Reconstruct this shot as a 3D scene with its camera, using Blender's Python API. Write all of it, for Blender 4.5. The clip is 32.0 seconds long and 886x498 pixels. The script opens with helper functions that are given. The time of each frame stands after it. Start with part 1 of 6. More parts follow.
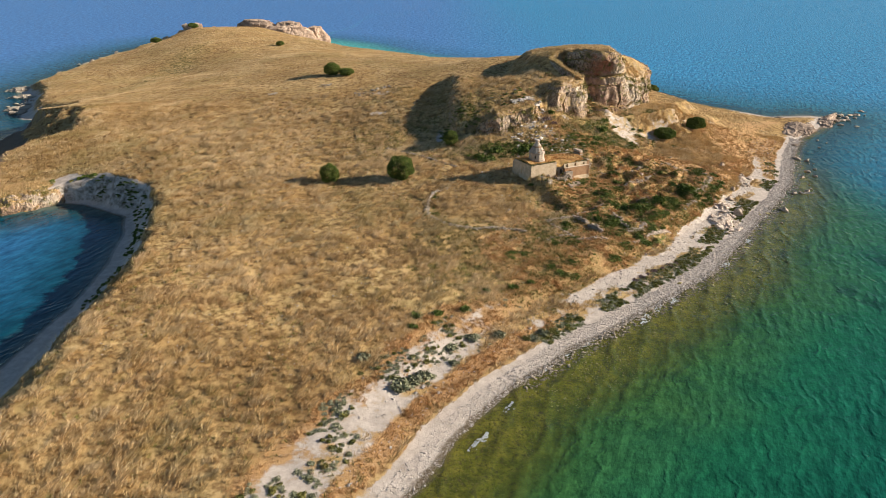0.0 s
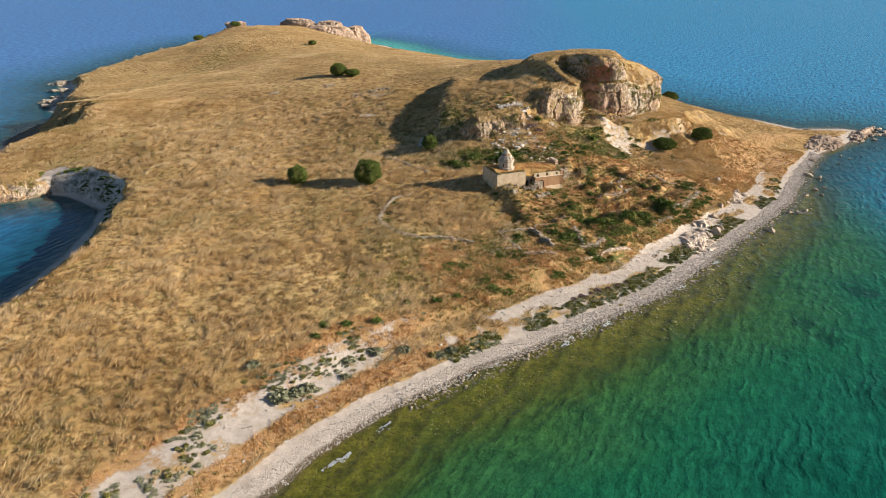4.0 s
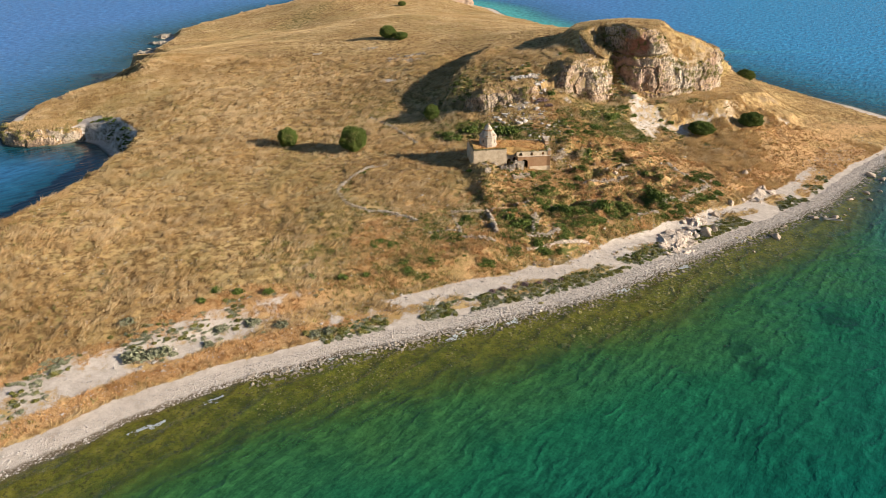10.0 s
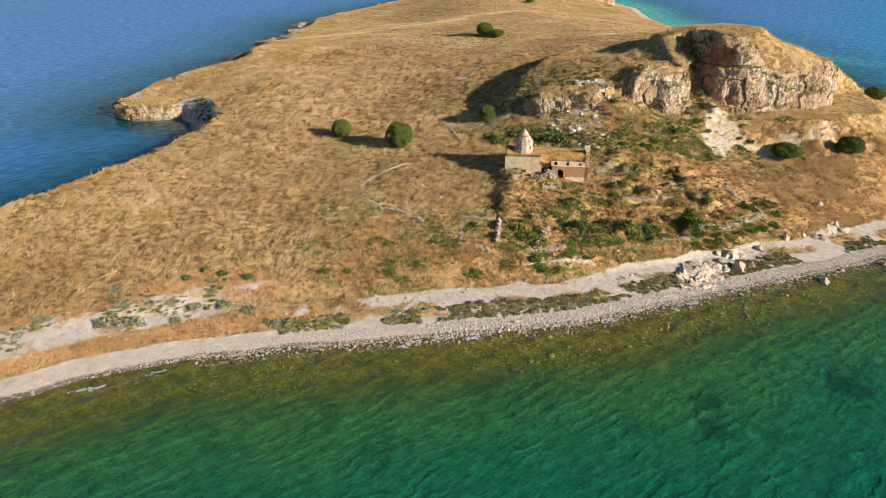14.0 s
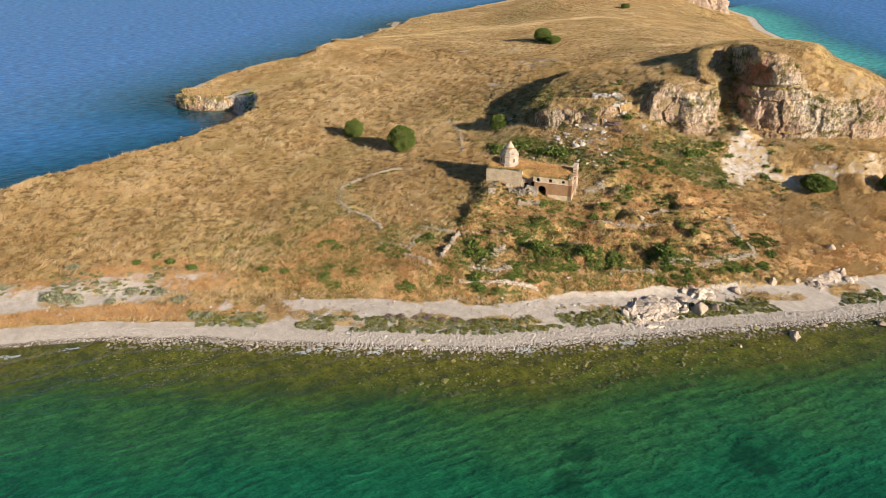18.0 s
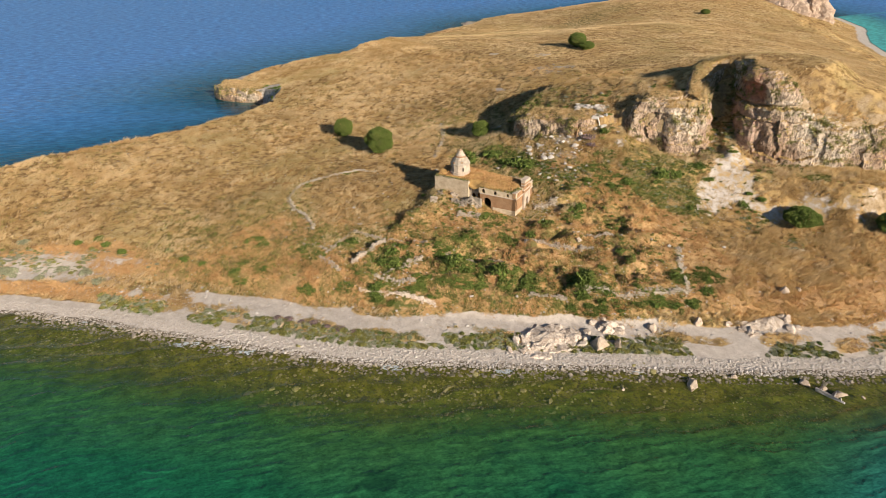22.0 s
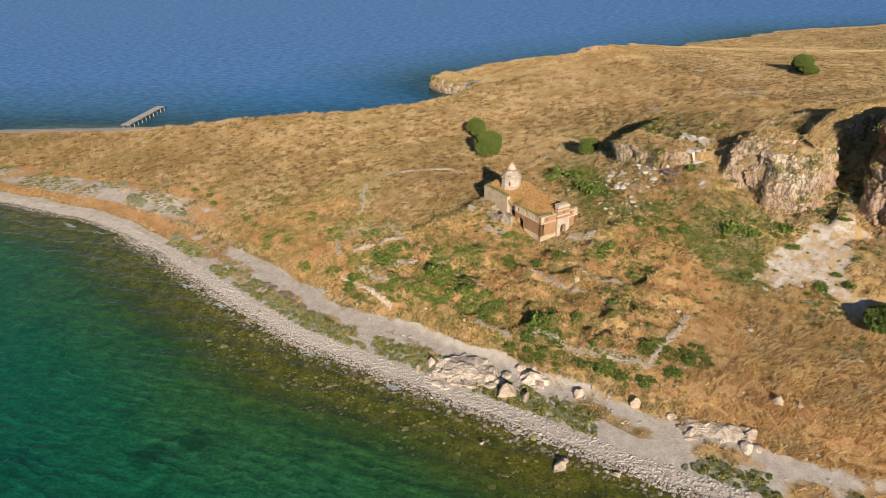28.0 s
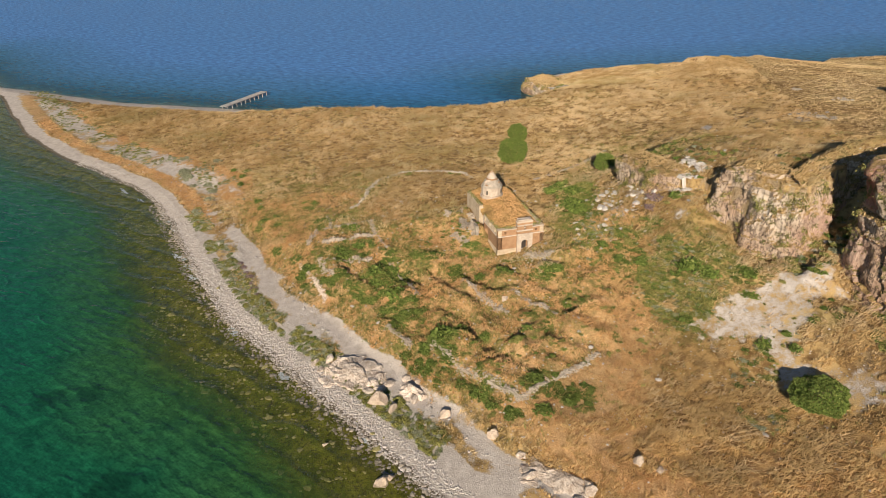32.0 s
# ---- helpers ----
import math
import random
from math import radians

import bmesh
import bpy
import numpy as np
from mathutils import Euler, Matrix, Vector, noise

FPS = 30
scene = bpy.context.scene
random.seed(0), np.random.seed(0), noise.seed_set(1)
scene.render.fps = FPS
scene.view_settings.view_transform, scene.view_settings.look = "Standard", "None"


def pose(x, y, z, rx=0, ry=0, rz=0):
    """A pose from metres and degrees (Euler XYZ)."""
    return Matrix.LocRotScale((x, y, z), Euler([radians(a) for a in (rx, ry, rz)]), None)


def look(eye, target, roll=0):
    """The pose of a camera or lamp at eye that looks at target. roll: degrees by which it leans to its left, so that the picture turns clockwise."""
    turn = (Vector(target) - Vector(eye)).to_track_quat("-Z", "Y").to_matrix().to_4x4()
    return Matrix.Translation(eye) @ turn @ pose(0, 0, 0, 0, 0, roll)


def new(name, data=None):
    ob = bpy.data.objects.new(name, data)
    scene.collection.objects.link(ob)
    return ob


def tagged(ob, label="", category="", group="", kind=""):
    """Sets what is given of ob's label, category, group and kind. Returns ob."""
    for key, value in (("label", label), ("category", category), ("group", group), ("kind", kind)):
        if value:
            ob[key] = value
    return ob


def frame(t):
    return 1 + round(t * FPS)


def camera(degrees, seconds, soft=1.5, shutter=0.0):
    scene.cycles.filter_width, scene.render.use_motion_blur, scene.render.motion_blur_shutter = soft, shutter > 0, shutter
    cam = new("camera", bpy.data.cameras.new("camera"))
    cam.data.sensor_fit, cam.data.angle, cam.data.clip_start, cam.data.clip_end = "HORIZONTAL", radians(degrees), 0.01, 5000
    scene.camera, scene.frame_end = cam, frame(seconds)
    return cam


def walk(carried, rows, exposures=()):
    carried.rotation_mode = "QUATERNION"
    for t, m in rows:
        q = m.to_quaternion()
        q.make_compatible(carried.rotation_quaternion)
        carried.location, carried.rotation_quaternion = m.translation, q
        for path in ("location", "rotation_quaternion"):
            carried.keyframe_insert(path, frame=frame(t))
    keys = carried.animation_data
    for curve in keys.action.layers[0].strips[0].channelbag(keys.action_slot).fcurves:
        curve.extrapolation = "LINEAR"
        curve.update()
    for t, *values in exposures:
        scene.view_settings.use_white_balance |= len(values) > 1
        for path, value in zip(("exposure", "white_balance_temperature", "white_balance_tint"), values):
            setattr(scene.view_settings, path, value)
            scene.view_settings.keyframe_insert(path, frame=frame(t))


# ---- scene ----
cam = camera(64.8, 32.0, soft=0.6)
METRES, EYE, TILT, LEAN, TURN = 340.0, 76.3, -23.0, 0.0, 0.0
ROWS = [
    (0.0, 0.0, 0.0, 0.0, 0.0, 0.0, -0.0),
    (0.5, 0.0124, 0.0016, 0.0011, 0.53, -0.01, -0.26),
    (1.0, 0.0248, 0.0035, 0.0021, 1.05, -0.02, -0.5),
    (1.5, 0.037, 0.0054, 0.0032, 1.58, -0.02, -0.75),
    (2.0, 0.0492, 0.0076, 0.0043, 2.11, -0.03, -1.0),
    (2.5, 0.0613, 0.0099, 0.0055, 2.89, -0.05, -1.33),
    (3.0, 0.0733, 0.0126, 0.0067, 3.85, -0.08, -1.74),
    (3.5, 0.0854, 0.0154, 0.0079, 4.93, -0.11, -2.18),
    (5.5, 0.1344, 0.0292, 0.014, 7.43, -0.2, -3.27),
    (6.0, 0.1464, 0.033, 0.0157, 8.23, -0.23, -3.61),
    (6.5, 0.1584, 0.037, 0.0175, 9.29, -0.28, -4.05),
    (7.0, 0.1703, 0.0412, 0.0194, 10.36, -0.34, -4.48),
    (7.5, 0.1823, 0.0456, 0.0214, 11.48, -0.4, -4.93),
    (8.0, 0.1942, 0.0503, 0.0233, 12.66, -0.56, -5.4),
    (8.5, 0.2061, 0.0552, 0.0254, 13.87, -1.12, -5.87),
    (9.0, 0.2179, 0.0603, 0.0275, 15.09, -1.73, -6.34),
    (9.5, 0.2297, 0.0656, 0.0295, 16.4, -2.73, -6.84),
    (10.0, 0.2415, 0.0714, 0.0319, 17.81, -4.04, -7.37),
    (10.5, 0.2532, 0.0774, 0.0349, 19.22, -4.82, -7.9),
    (11.0, 0.2651, 0.0836, 0.0375, 20.63, -4.98, -8.44),
    (11.5, 0.2769, 0.0901, 0.0403, 22.07, -5.16, -9.0),
    (12.0, 0.2888, 0.0968, 0.0432, 23.76, -5.4, -9.63),
    (12.5, 0.3007, 0.1038, 0.0464, 25.56, -5.69, -10.29),
    (13.0, 0.3126, 0.1114, 0.0497, 27.45, -6.01, -10.97),
    (13.5, 0.3244, 0.1194, 0.0533, 29.39, -6.38, -11.65),
    (14.0, 0.3362, 0.1278, 0.057, 31.37, -6.77, -12.33),
    (14.5, 0.3478, 0.1365, 0.0609, 33.39, -7.19, -13.01),
    (16.5, 0.3936, 0.1769, 0.0792, 39.5, -8.66, -14.93),
    (17.0, 0.4043, 0.1879, 0.0837, 40.41, -8.87, -15.22),
    (17.5, 0.4147, 0.1993, 0.0886, 41.88, -9.27, -15.67),
    (18.0, 0.425, 0.2112, 0.0937, 43.14, -9.62, -16.04),
    (18.5, 0.4351, 0.2234, 0.099, 44.17, -9.91, -16.34),
    (19.0, 0.445, 0.2358, 0.1043, 45.05, -10.18, -16.62),
    (19.5, 0.4546, 0.2485, 0.1098, 45.94, -10.45, -16.88),
    (20.0, 0.4639, 0.2614, 0.1153, 47.32, -10.88, -17.25),
    (20.5, 0.4731, 0.2747, 0.121, 48.89, -11.36, -17.64),
    (21.0, 0.4822, 0.2885, 0.127, 50.46, -11.85, -18.02),
    (21.5, 0.491, 0.3025, 0.133, 52.1, -12.37, -18.41),
    (22.0, 0.4996, 0.3168, 0.1391, 54.18, -13.05, -18.85),
    (22.5, 0.508, 0.3314, 0.1454, 56.76, -13.91, -19.37),
    (23.0, 0.5161, 0.3464, 0.1519, 59.89, -14.98, -19.91),
    (23.5, 0.5231, 0.3605, 0.158, 62.82, -16.02, -20.38),
    (24.0, 0.5302, 0.3763, 0.1648, 65.73, -17.05, -20.76),
    (24.5, 0.5366, 0.3922, 0.1716, 68.19, -17.94, -21.06),
    (25.0, 0.5422, 0.4083, 0.1785, 70.73, -18.86, -21.31),
    (25.5, 0.5471, 0.4245, 0.1855, 73.28, -19.81, -21.54),
    (27.5, 0.5594, 0.492, 0.2139, 83.38, -23.53, -22.01),
    (28.0, 0.5607, 0.5088, 0.2211, 85.62, -24.38, -22.05),
    (28.5, 0.5612, 0.5257, 0.2283, 87.79, -25.21, -22.06),
    (29.0, 0.5609, 0.5427, 0.2355, 89.88, -26.01, -22.05),
    (29.5, 0.56, 0.5596, 0.2427, 91.97, -26.82, -22.01),
    (30.0, 0.5584, 0.5764, 0.2498, 94.2, -27.68, -21.93),
    (30.5, 0.5562, 0.5932, 0.2569, 96.53, -28.57, -21.82),
    (31.0, 0.5532, 0.61, 0.264, 98.74, -29.43, -21.69),
    (31.5, 0.5496, 0.6268, 0.2711, 100.85, -30.24, -21.55),
    (32.0, 0.5453, 0.6435, 0.2781, 102.91, -31.01, -21.39),
]
walk(cam, [(t, pose(0, 0, EYE, TILT, LEAN, TURN) @ pose(METRES * x, METRES * y, METRES * z, 90 + pitch, roll, yaw)) for t, x, y, z, yaw, pitch, roll in ROWS],
     [(0.0, 0.93), (13.0, 0.88), (21.0, 0.70), (32.0, 0.43)])

# ---- light ----
SUN_AZ, SUN_EL = 5.0, 20.5          # degrees from +x towards +y, above the horizon
sun_dir = Vector((math.cos(radians(SUN_EL)) * math.cos(radians(SUN_AZ)),
                  math.cos(radians(SUN_EL)) * math.sin(radians(SUN_AZ)), math.sin(radians(SUN_EL))))
sun = new("sun", bpy.data.lights.new("sun", "SUN"))
sun.data.energy, sun.data.angle, sun.data.color = 5.0, radians(0.6), (1.0, 0.885, 0.75)
sun.matrix_world = look(sun_dir * 500, (0, 0, 0))
world = bpy.data.worlds.new("sky")
scene.world = world
world.use_nodes = True
wn = world.node_tree
for n in list(wn.nodes):
    wn.nodes.remove(n)
sky = wn.nodes.new("ShaderNodeTexSky")
sky.sky_type, sky.sun_disc = "NISHITA", False
sky.sun_elevation, sky.sun_rotation = radians(SUN_EL), radians(90 - SUN_AZ)
sky.air_density, sky.dust_density, sky.ozone_density = 1.0, 0.1, 3.0
bg = wn.nodes.new("ShaderNodeBackground")
bg.inputs["Strength"].default_value = 0.050
wo = wn.nodes.new("ShaderNodeOutputWorld")
wn.links.new(sky.outputs[0], bg.inputs[0])
wn.links.new(bg.outputs[0], wo.inputs[0])


# ---- small tools ----
def hash2(ix, iy, seed):
    n = (ix.astype(np.int64) * 374761393 + iy.astype(np.int64) * 668265263 + seed * 974634777) & 0xFFFFFFFF
    n = ((n ^ (n >> 13)) * 1274126177) & 0xFFFFFFFF
    return ((n ^ (n >> 16)) & 0xFFFF) / 65535.0


def vnoise(x, y, seed=0):
    """Smooth value noise on numpy arrays, -1 to 1."""
    ix, iy = np.floor(x), np.floor(y)
    fx, fy = x - ix, y - iy
    fx, fy = fx * fx * (3 - 2 * fx), fy * fy * (3 - 2 * fy)
    a, b = hash2(ix, iy, seed), hash2(ix + 1, iy, seed)
    c, d = hash2(ix, iy + 1, seed), hash2(ix + 1, iy + 1, seed)
    return 2 * ((a + (b - a) * fx) * (1 - fy) + (c + (d - c) * fx) * fy) - 1


def fbm(x, y, octaves=4, seed=0):
    total, amp = 0.0, 0.5
    for i in range(octaves):
        total = total + amp * vnoise(x * 2 ** i + 17.3 * i, y * 2 ** i - 9.1 * i, seed + i)
        amp *= 0.5
    return total


def sstep(a, b, x):
    k = np.clip((x - a) / (b - a), 0, 1)
    return k * k * (3 - 2 * k)


# ---- the plan of the island ----
# coast: x, y, width of the beach, steepness of the bank behind it
SOUTH = [(-170, -150, 6, .12), (-98, -42, 6, .12), (-70, -12, 7, .12), (-43, 19, 8, .12), (-25, 45, 10, .15), (-15, 62, 12, .2),
         (-8, 78, 14, .25), (2, 96, 16, .3), (14, 113, 16, .35), (30, 128, 16, .4), (50, 145.5, 16, .5), (70, 164, 16, .5),
         (87, 187, 14, .6), (98, 202, 13, .6), (110, 218, 14, .5), (124, 238, 15, .4), (143, 277, 15, .3), (158, 303, 12, .25),
         (178, 325, 6, .2), (197, 347, 3, .2)]
EAST = [(185, 353, 4, .2), (165, 350, 5, .3), (150, 368, 5, .4), (128, 390, 5, .4), (98, 420, 6, .4), (60, 465, 6, .4),
        (28, 505, 8, .3), (6, 524, 8, .3), (-28, 555, 9, .3), (-58, 590, 9, .3), (-87, 640, 9, .3), (-123, 672, 8, .5), (-170, 690, 4, .8),
        (-215, 690, 3, 1.), (-250, 665, 3, 1.)]
WEST = [(-262, 600, 4, .6), (-258, 500, 4, .5), (-256, 425, 5, .6), (-234, 397, 4, .8), (-222, 368, 4, .9), (-210, 345, 3, .9), (-188, 339, 2, 1.2), (-184, 331, 2, 1.2), (-198, 318, 3, .6), (-192, 290, 3, .4),
        (-177, 258, 2, .42)]
COVE = [(-170, 235, 1, .8), (-160, 215, .4, 4.), (-151, 207, .3, 5.), (-141, 208, .3, 5.), (-133, 213, .3, 5.),
        (-125, 219, .5, 4.), (-117, 217, 1.5, 1.6), (-100, 206, 2, 1.1), (-93, 190, 2.5, .9), (-88, 165, 3, .85), (-87, 141, 4, .8), (-88, 119, 5, .6),
        (-91, 95, 10, .4), (-92, 80, 10, .15), (-94, 52, 8, .12), (-96, 20, 7, .12), (-110, -33, 6, .12), (-116, -59, 6, .12), (-182, -150, 6, .12)]
COAST = np.array(SOUTH + EAST + WEST + COVE, float)


def coast(x, y):
    """Signed distance to the coast (inland positive), beach width and bank steepness at the nearest coast."""
    best, bw, sl = np.full(x.shape, 1e9), np.zeros(x.shape), np.zeros(x.shape)
    inside = np.zeros(x.shape, bool)
    for p, q in zip(COAST, np.roll(COAST, -1, axis=0)):
        ex, ey = q[0] - p[0], q[1] - p[1]
        u = np.clip(((x - p[0]) * ex + (y - p[1]) * ey) / (ex * ex + ey * ey), 0, 1)
        d = np.hypot(x - p[0] - u * ex, y - p[1] - u * ey)
        near = d < best
        best = np.where(near, d, best)
        bw, sl = np.where(near, p[2] + u * (q[2] - p[2]), bw), np.where(near, p[3] + u * (q[3] - p[3]), sl)
        if ey:
            inside ^= ((p[1] > y) != (q[1] > y)) & (x < ex * (y - p[1]) / ey + p[0])
    d = np.where(inside, best, -best)
    return d + 0.9 * fbm(x / 9, y / 9, 3, 5), bw, sl


# spot heights of the plan: x, y, z
FIELD = [(27, 209, 9.8), (48, 220, 8.5), (43, 230, 9.9), (-36, 214, 8.5), (-14, 215, 8.7), (2, 188, 8.3), (44, 175, 6.0), (37, 186, 6.4),
         (87, 277, 8), (95, 262, 5.2), (102, 248, 4), (48, 240, 13), (67, 259, 11), (83, 231, 6), (-15, 145, 5.5), (12, 155, 4.4), (96, 230, 4),
         (-40, 160, 7.3), (-40, 130, 5.2), (-35, 100, 2.6), (-60, 70, 1.8), (-74, 20, 1.6), (-110, -40, 1.2), (130, 300, 4.2), (150, 315, 3), (120, 335, 6)]
SLOPE = [(-52, 332, 23.7), (-26, 270, 18.5), (8, 272, 27), (-60, 271, 15.5), (-21, 292, 22.3), (72, 263, 10), (-28, 313, 23), (105, 368, 9),
         (-80, 161, 8), (-81, 181, 8), (-89, 201, 8), (-107, 223, 9.2), (-127, 226, 6.6), (-140, 212, 3), (-76, 130, 7), (-74, 105, 4.6),
         (66, 273, 15), (-2, 248, 14.0), (22, 242, 15), (40, 274, 30.5), (46, 285, 34), (52, 302, 36.5), (29, 292, 30.5), (10, 259, 24), (25, 262, 26.5), (14, 282, 28.5), (24, 300, 29.5), (38, 306, 33.5), (30, 322, 31.5)]
HILL = [(64, 308, 36.5), (46, 326, 33.5), (78, 322, 33), (18, 340, 30), (5, 350, 26.5), (-15, 370, 25), (88, 318, 31), (78, 300, 35), (-150, 590, 21), (-120, 600, 12), (-100, 613, 6),
        (-195, 560, 22.5), (-165, 490, 19), (-113, 496, 17), (-175, 350, 9.2), (-148, 285, 17), (-80, 420, 22), (-60, 500, 14), (0, 460, 13.5), (60, 400, 19),
        (-235, 560, 5), (-165, 430, 8), (-180, 640, 12)]
SPOTS = np.array(FIELD + SLOPE + HILL, float)


# the foot line of the crags, west to east: x, y, height of the foot, height of the rim, steepness of the turf behind it
LOW_CRAG = [(10, 248.5, 15.6, 18.5, .8), (14.5, 245.5, 16.2, 21.3, .7), (19.5, 244.3, 17.0, 23.6, .6), (27, 248.7, 19.0, 24.2, .6), (33.5, 253.3, 20.8, 24.6, .6), (37.3, 258, 22.0, 25.0, .6)]
MID_CRAG = [(38.8, 261.5, 22.6, 25.6, .6), (42, 263.6, 21.4, 28.6, .5), (46, 265.6, 18.8, 31.0, .5), (51, 269, 17.0, 31.0, .5), (55.5, 273.3, 16.3, 31.0, .5), (58.2, 277, 17.5, 31.0, .5),
            (56, 280.7, 20.5, 32.0, .5), (52, 285.6, 25.0, 34.0, .5), (48, 291, 31.0, 36.0, .5), (47.2, 295.3, 35.5, 37.5, .5)]
TALL_CRAG = [(50, 296.5, 35.0, 39.3, .2), (54.5, 291, 29.0, 39.9, .1), (58.8, 286.8, 23.5, 40.0, .1), (63.3, 284.2, 19.5, 40.0, .1), (69, 284.6, 16.0, 39.8, .1), (72.5, 286.8, 16.0, 38.6, .3),
             (75.5, 289.4, 16.0, 34.0, .8), (79, 293.2, 16.0, 29.0, 1.), (84, 299.5, 16.0, 27.0, 1.1), (89, 306.5, 15.5, 28.5, 1.2), (91.5, 312, 15.0, 30.0, .9), (94, 324, 14.0, 28.0, .9), (90, 334, 14.0, 25.0, .9)]
FEET = LOW_CRAG + MID_CRAG + TALL_CRAG
BEHIND = [(105, 365), (140, 420), (-60, 420), (-60, 257)]


def kernel(r):
    return np.sqrt(r * r + 36.0)


_A = kernel(np.hypot(SPOTS[:, None, 0] - SPOTS[None, :, 0], SPOTS[:, None, 1] - SPOTS[None, :, 1]))
_W = np.linalg.solve(_A - 1.2 * np.eye(len(SPOTS)), SPOTS[:, 2] - 10.0)


def ground(x, y):
    """Height of the ground, distance to the coast."""
    x, y = np.asarray(x, float), np.asarray(y, float)
    d, bw, sl = coast(x, y)
    h = np.full(x.shape, 10.0)
    for (sx, sy, _), w in zip(SPOTS, _W):
        h = h + w * kernel(np.hypot(x - sx, y - sy))
    h = np.clip(h, 1.2, 41) + 0.35 * fbm(x / 7, y / 7, 4, 11) + 0.9 * fbm(x / 34, y / 34, 3, 3)
    h = h + 3.4 * sstep(23, 15, np.hypot(x - 53, (y - 308) / 1.25) + 3 * fbm(x / 8, y / 8, 3, 44))
    # the crest behind the outcrops drops sharply to the west
    west = np.interp(y, [246, 251, 260, 270, 282, 300], [7, 4.5, 4.5, 4.5, 4.5, 6]) + 2.0 * fbm(x / 6, y / 6, 3, 67) - x
    h = h + (0.8 * sstep(-9, -2, west) * sstep(1.5, -1, west) - 3.2 * sstep(0, 3.0, west) * sstep(24, 7, west)) * sstep(245, 253, y) * sstep(312, 299, y)
    west = np.interp(y, [296, 306, 322], [33, 31, 34]) + 2.0 * fbm(x / 6, y / 6, 3, 68) - x
    h = h - 2.4 * sstep(0, 3.0, west) * sstep(15, 4, west) * sstep(294, 300, y) * sstep(328, 318, y)
    # the uneven ruin terraces, with a mound of earth that ends in a bank
    ruin = sstep(40, 24, np.hypot(x - 62, (y - 208) * 0.9)) * sstep(16, 22, d)
    h = h + ruin * (0.40 * fbm(x / 5.5, y / 5.5, 3, 131) + 0.22 * fbm(x / 2.2, y / 2.2, 2, 132))
    ends = sstep(10.5, 6.5, np.abs((x - 32.5) * -0.50 + (y - 198.5) * 0.87))
    side = (x - 32.5) * 0.87 + (y - 198.5) * 0.50 + 0.9 * fbm(x / 3, y / 3, 2, 133)
    h = h + 1.1 * ends * sstep(-0.9, 0.7, side) * sstep(9.0, 2.0, side)
    # the foot and the rim of the crags: low ground in front of them, turf rising from the rim behind
    best, foot, rim, steep = np.full(x.shape, 1e9), np.zeros(x.shape), np.zeros(x.shape), np.zeros(x.shape)
    for p, q in zip(FEET[:-1], FEET[1:]):
        ex, ey = q[0] - p[0], q[1] - p[1]
        u = np.clip(((x - p[0]) * ex + (y - p[1]) * ey) / (ex * ex + ey * ey), 0, 1)
        off = np.hypot(x - p[0] - u * ex, y - p[1] - u * ey)
        close = off < best
        best = np.where(close, off, best)
        foot, rim, steep = (np.where(close, p[i] + u * (q[i] - p[i]), w) for i, w in ((2, foot), (3, rim), (4, steep)))
    back = np.zeros(x.shape, bool)
    ring = [p[:2] for p in FEET] + BEHIND
    for (ax, ay), (bx, by) in zip(ring, ring[1:] + ring[:1]):
        if by != ay:
            back ^= ((ay > y) != (by > y)) & (x < (bx - ax) * (y - ay) / (by - ay) + ax)
    edge = best + 0.9 * fbm(x / 2.2, y / 2.2, 2, 43)
    front = ~back | (edge < 1.9)
    h = np.where(front & (best < 40), np.minimum(h, foot + 0.02 * best), h)
    turf = np.minimum(np.maximum(h, rim - 0.4 - 0.5 * np.maximum(best - 5, 0)), rim - 0.1 + steep * np.maximum(edge - 1.5, 0))
    near_rim = back & (edge >= 1.9) & (best < 26)
    h = np.where(near_rim & (x > 8), turf, h)
    # mounds and terraces among the ruins
    ruin = sstep(1.3, 0.7, np.hypot((x - 66) / 32, (y - 212) / 34)) * sstep(1.0, 1.5, np.hypot(x - 38, y - 219) / 14)
    h = h + ruin * (3.4 * np.abs(fbm(x / 8, y / 8, 3, 61)) + 0.5 * np.sin(0.95 * (0.72 * (x - 60) - 0.69 * (y - 210)) + 5 * fbm(x / 12, y / 12, 2, 65)) + 1.4 * np.abs(fbm(x / 2.6, y / 2.6, 3, 62)) - 0.75) + 0.25 * np.abs(fbm(x / 2.4, y / 2.4, 2, 66))
    # a terrace edge runs from the ruined house up to the church
    ex, ey = -8.0, 19.0
    u = np.clip(((x - 38) * ex + (y - 188) * ey) / (ex * ex + ey * ey), 0, 1)
    off = np.hypot(x - 38 - u * ex, y - 188 - u * ey)
    right = ((x - 38) * ey - (y - 188) * ex) / 20.6 + 3.0 * fbm(x / 4, y / 4, 3, 64)
    h = h + (0.4 + 0.5 * u) * sstep(11, 1, off) * sstep(-0.8, 0.8, right)
    # the heap of fallen masonry along the south side of the church
    cu, cv = 0.886 * (x - 27.5) + 0.463 * (y - 209.6), -0.463 * (x - 27.5) + 0.886 * (y - 209.6)
    h = h + 2.6 * sstep(1.5, 0.3, np.hypot((cu - 6.5) / 8.5, np.minimum(cv + 1.2, 0) / 4.5)) * (0.75 + 1.0 * fbm(x / 2.6, y / 2.6, 3, 63)) * sstep(0.9, 0.1, cv)
    p = 0.11 * np.minimum(d, bw) + sl * np.maximum(d - bw, 0) * (1 + 0.35 * fbm(x / 5, y / 5, 3, 8)) + 0.8 * np.maximum(d - 45, 0)
    k = 0.8
    e = np.clip(0.5 + 0.5 * (p - h) / k, 0, 1)
    z = p * (1 - e) + h * e - k * e * (1 - e)
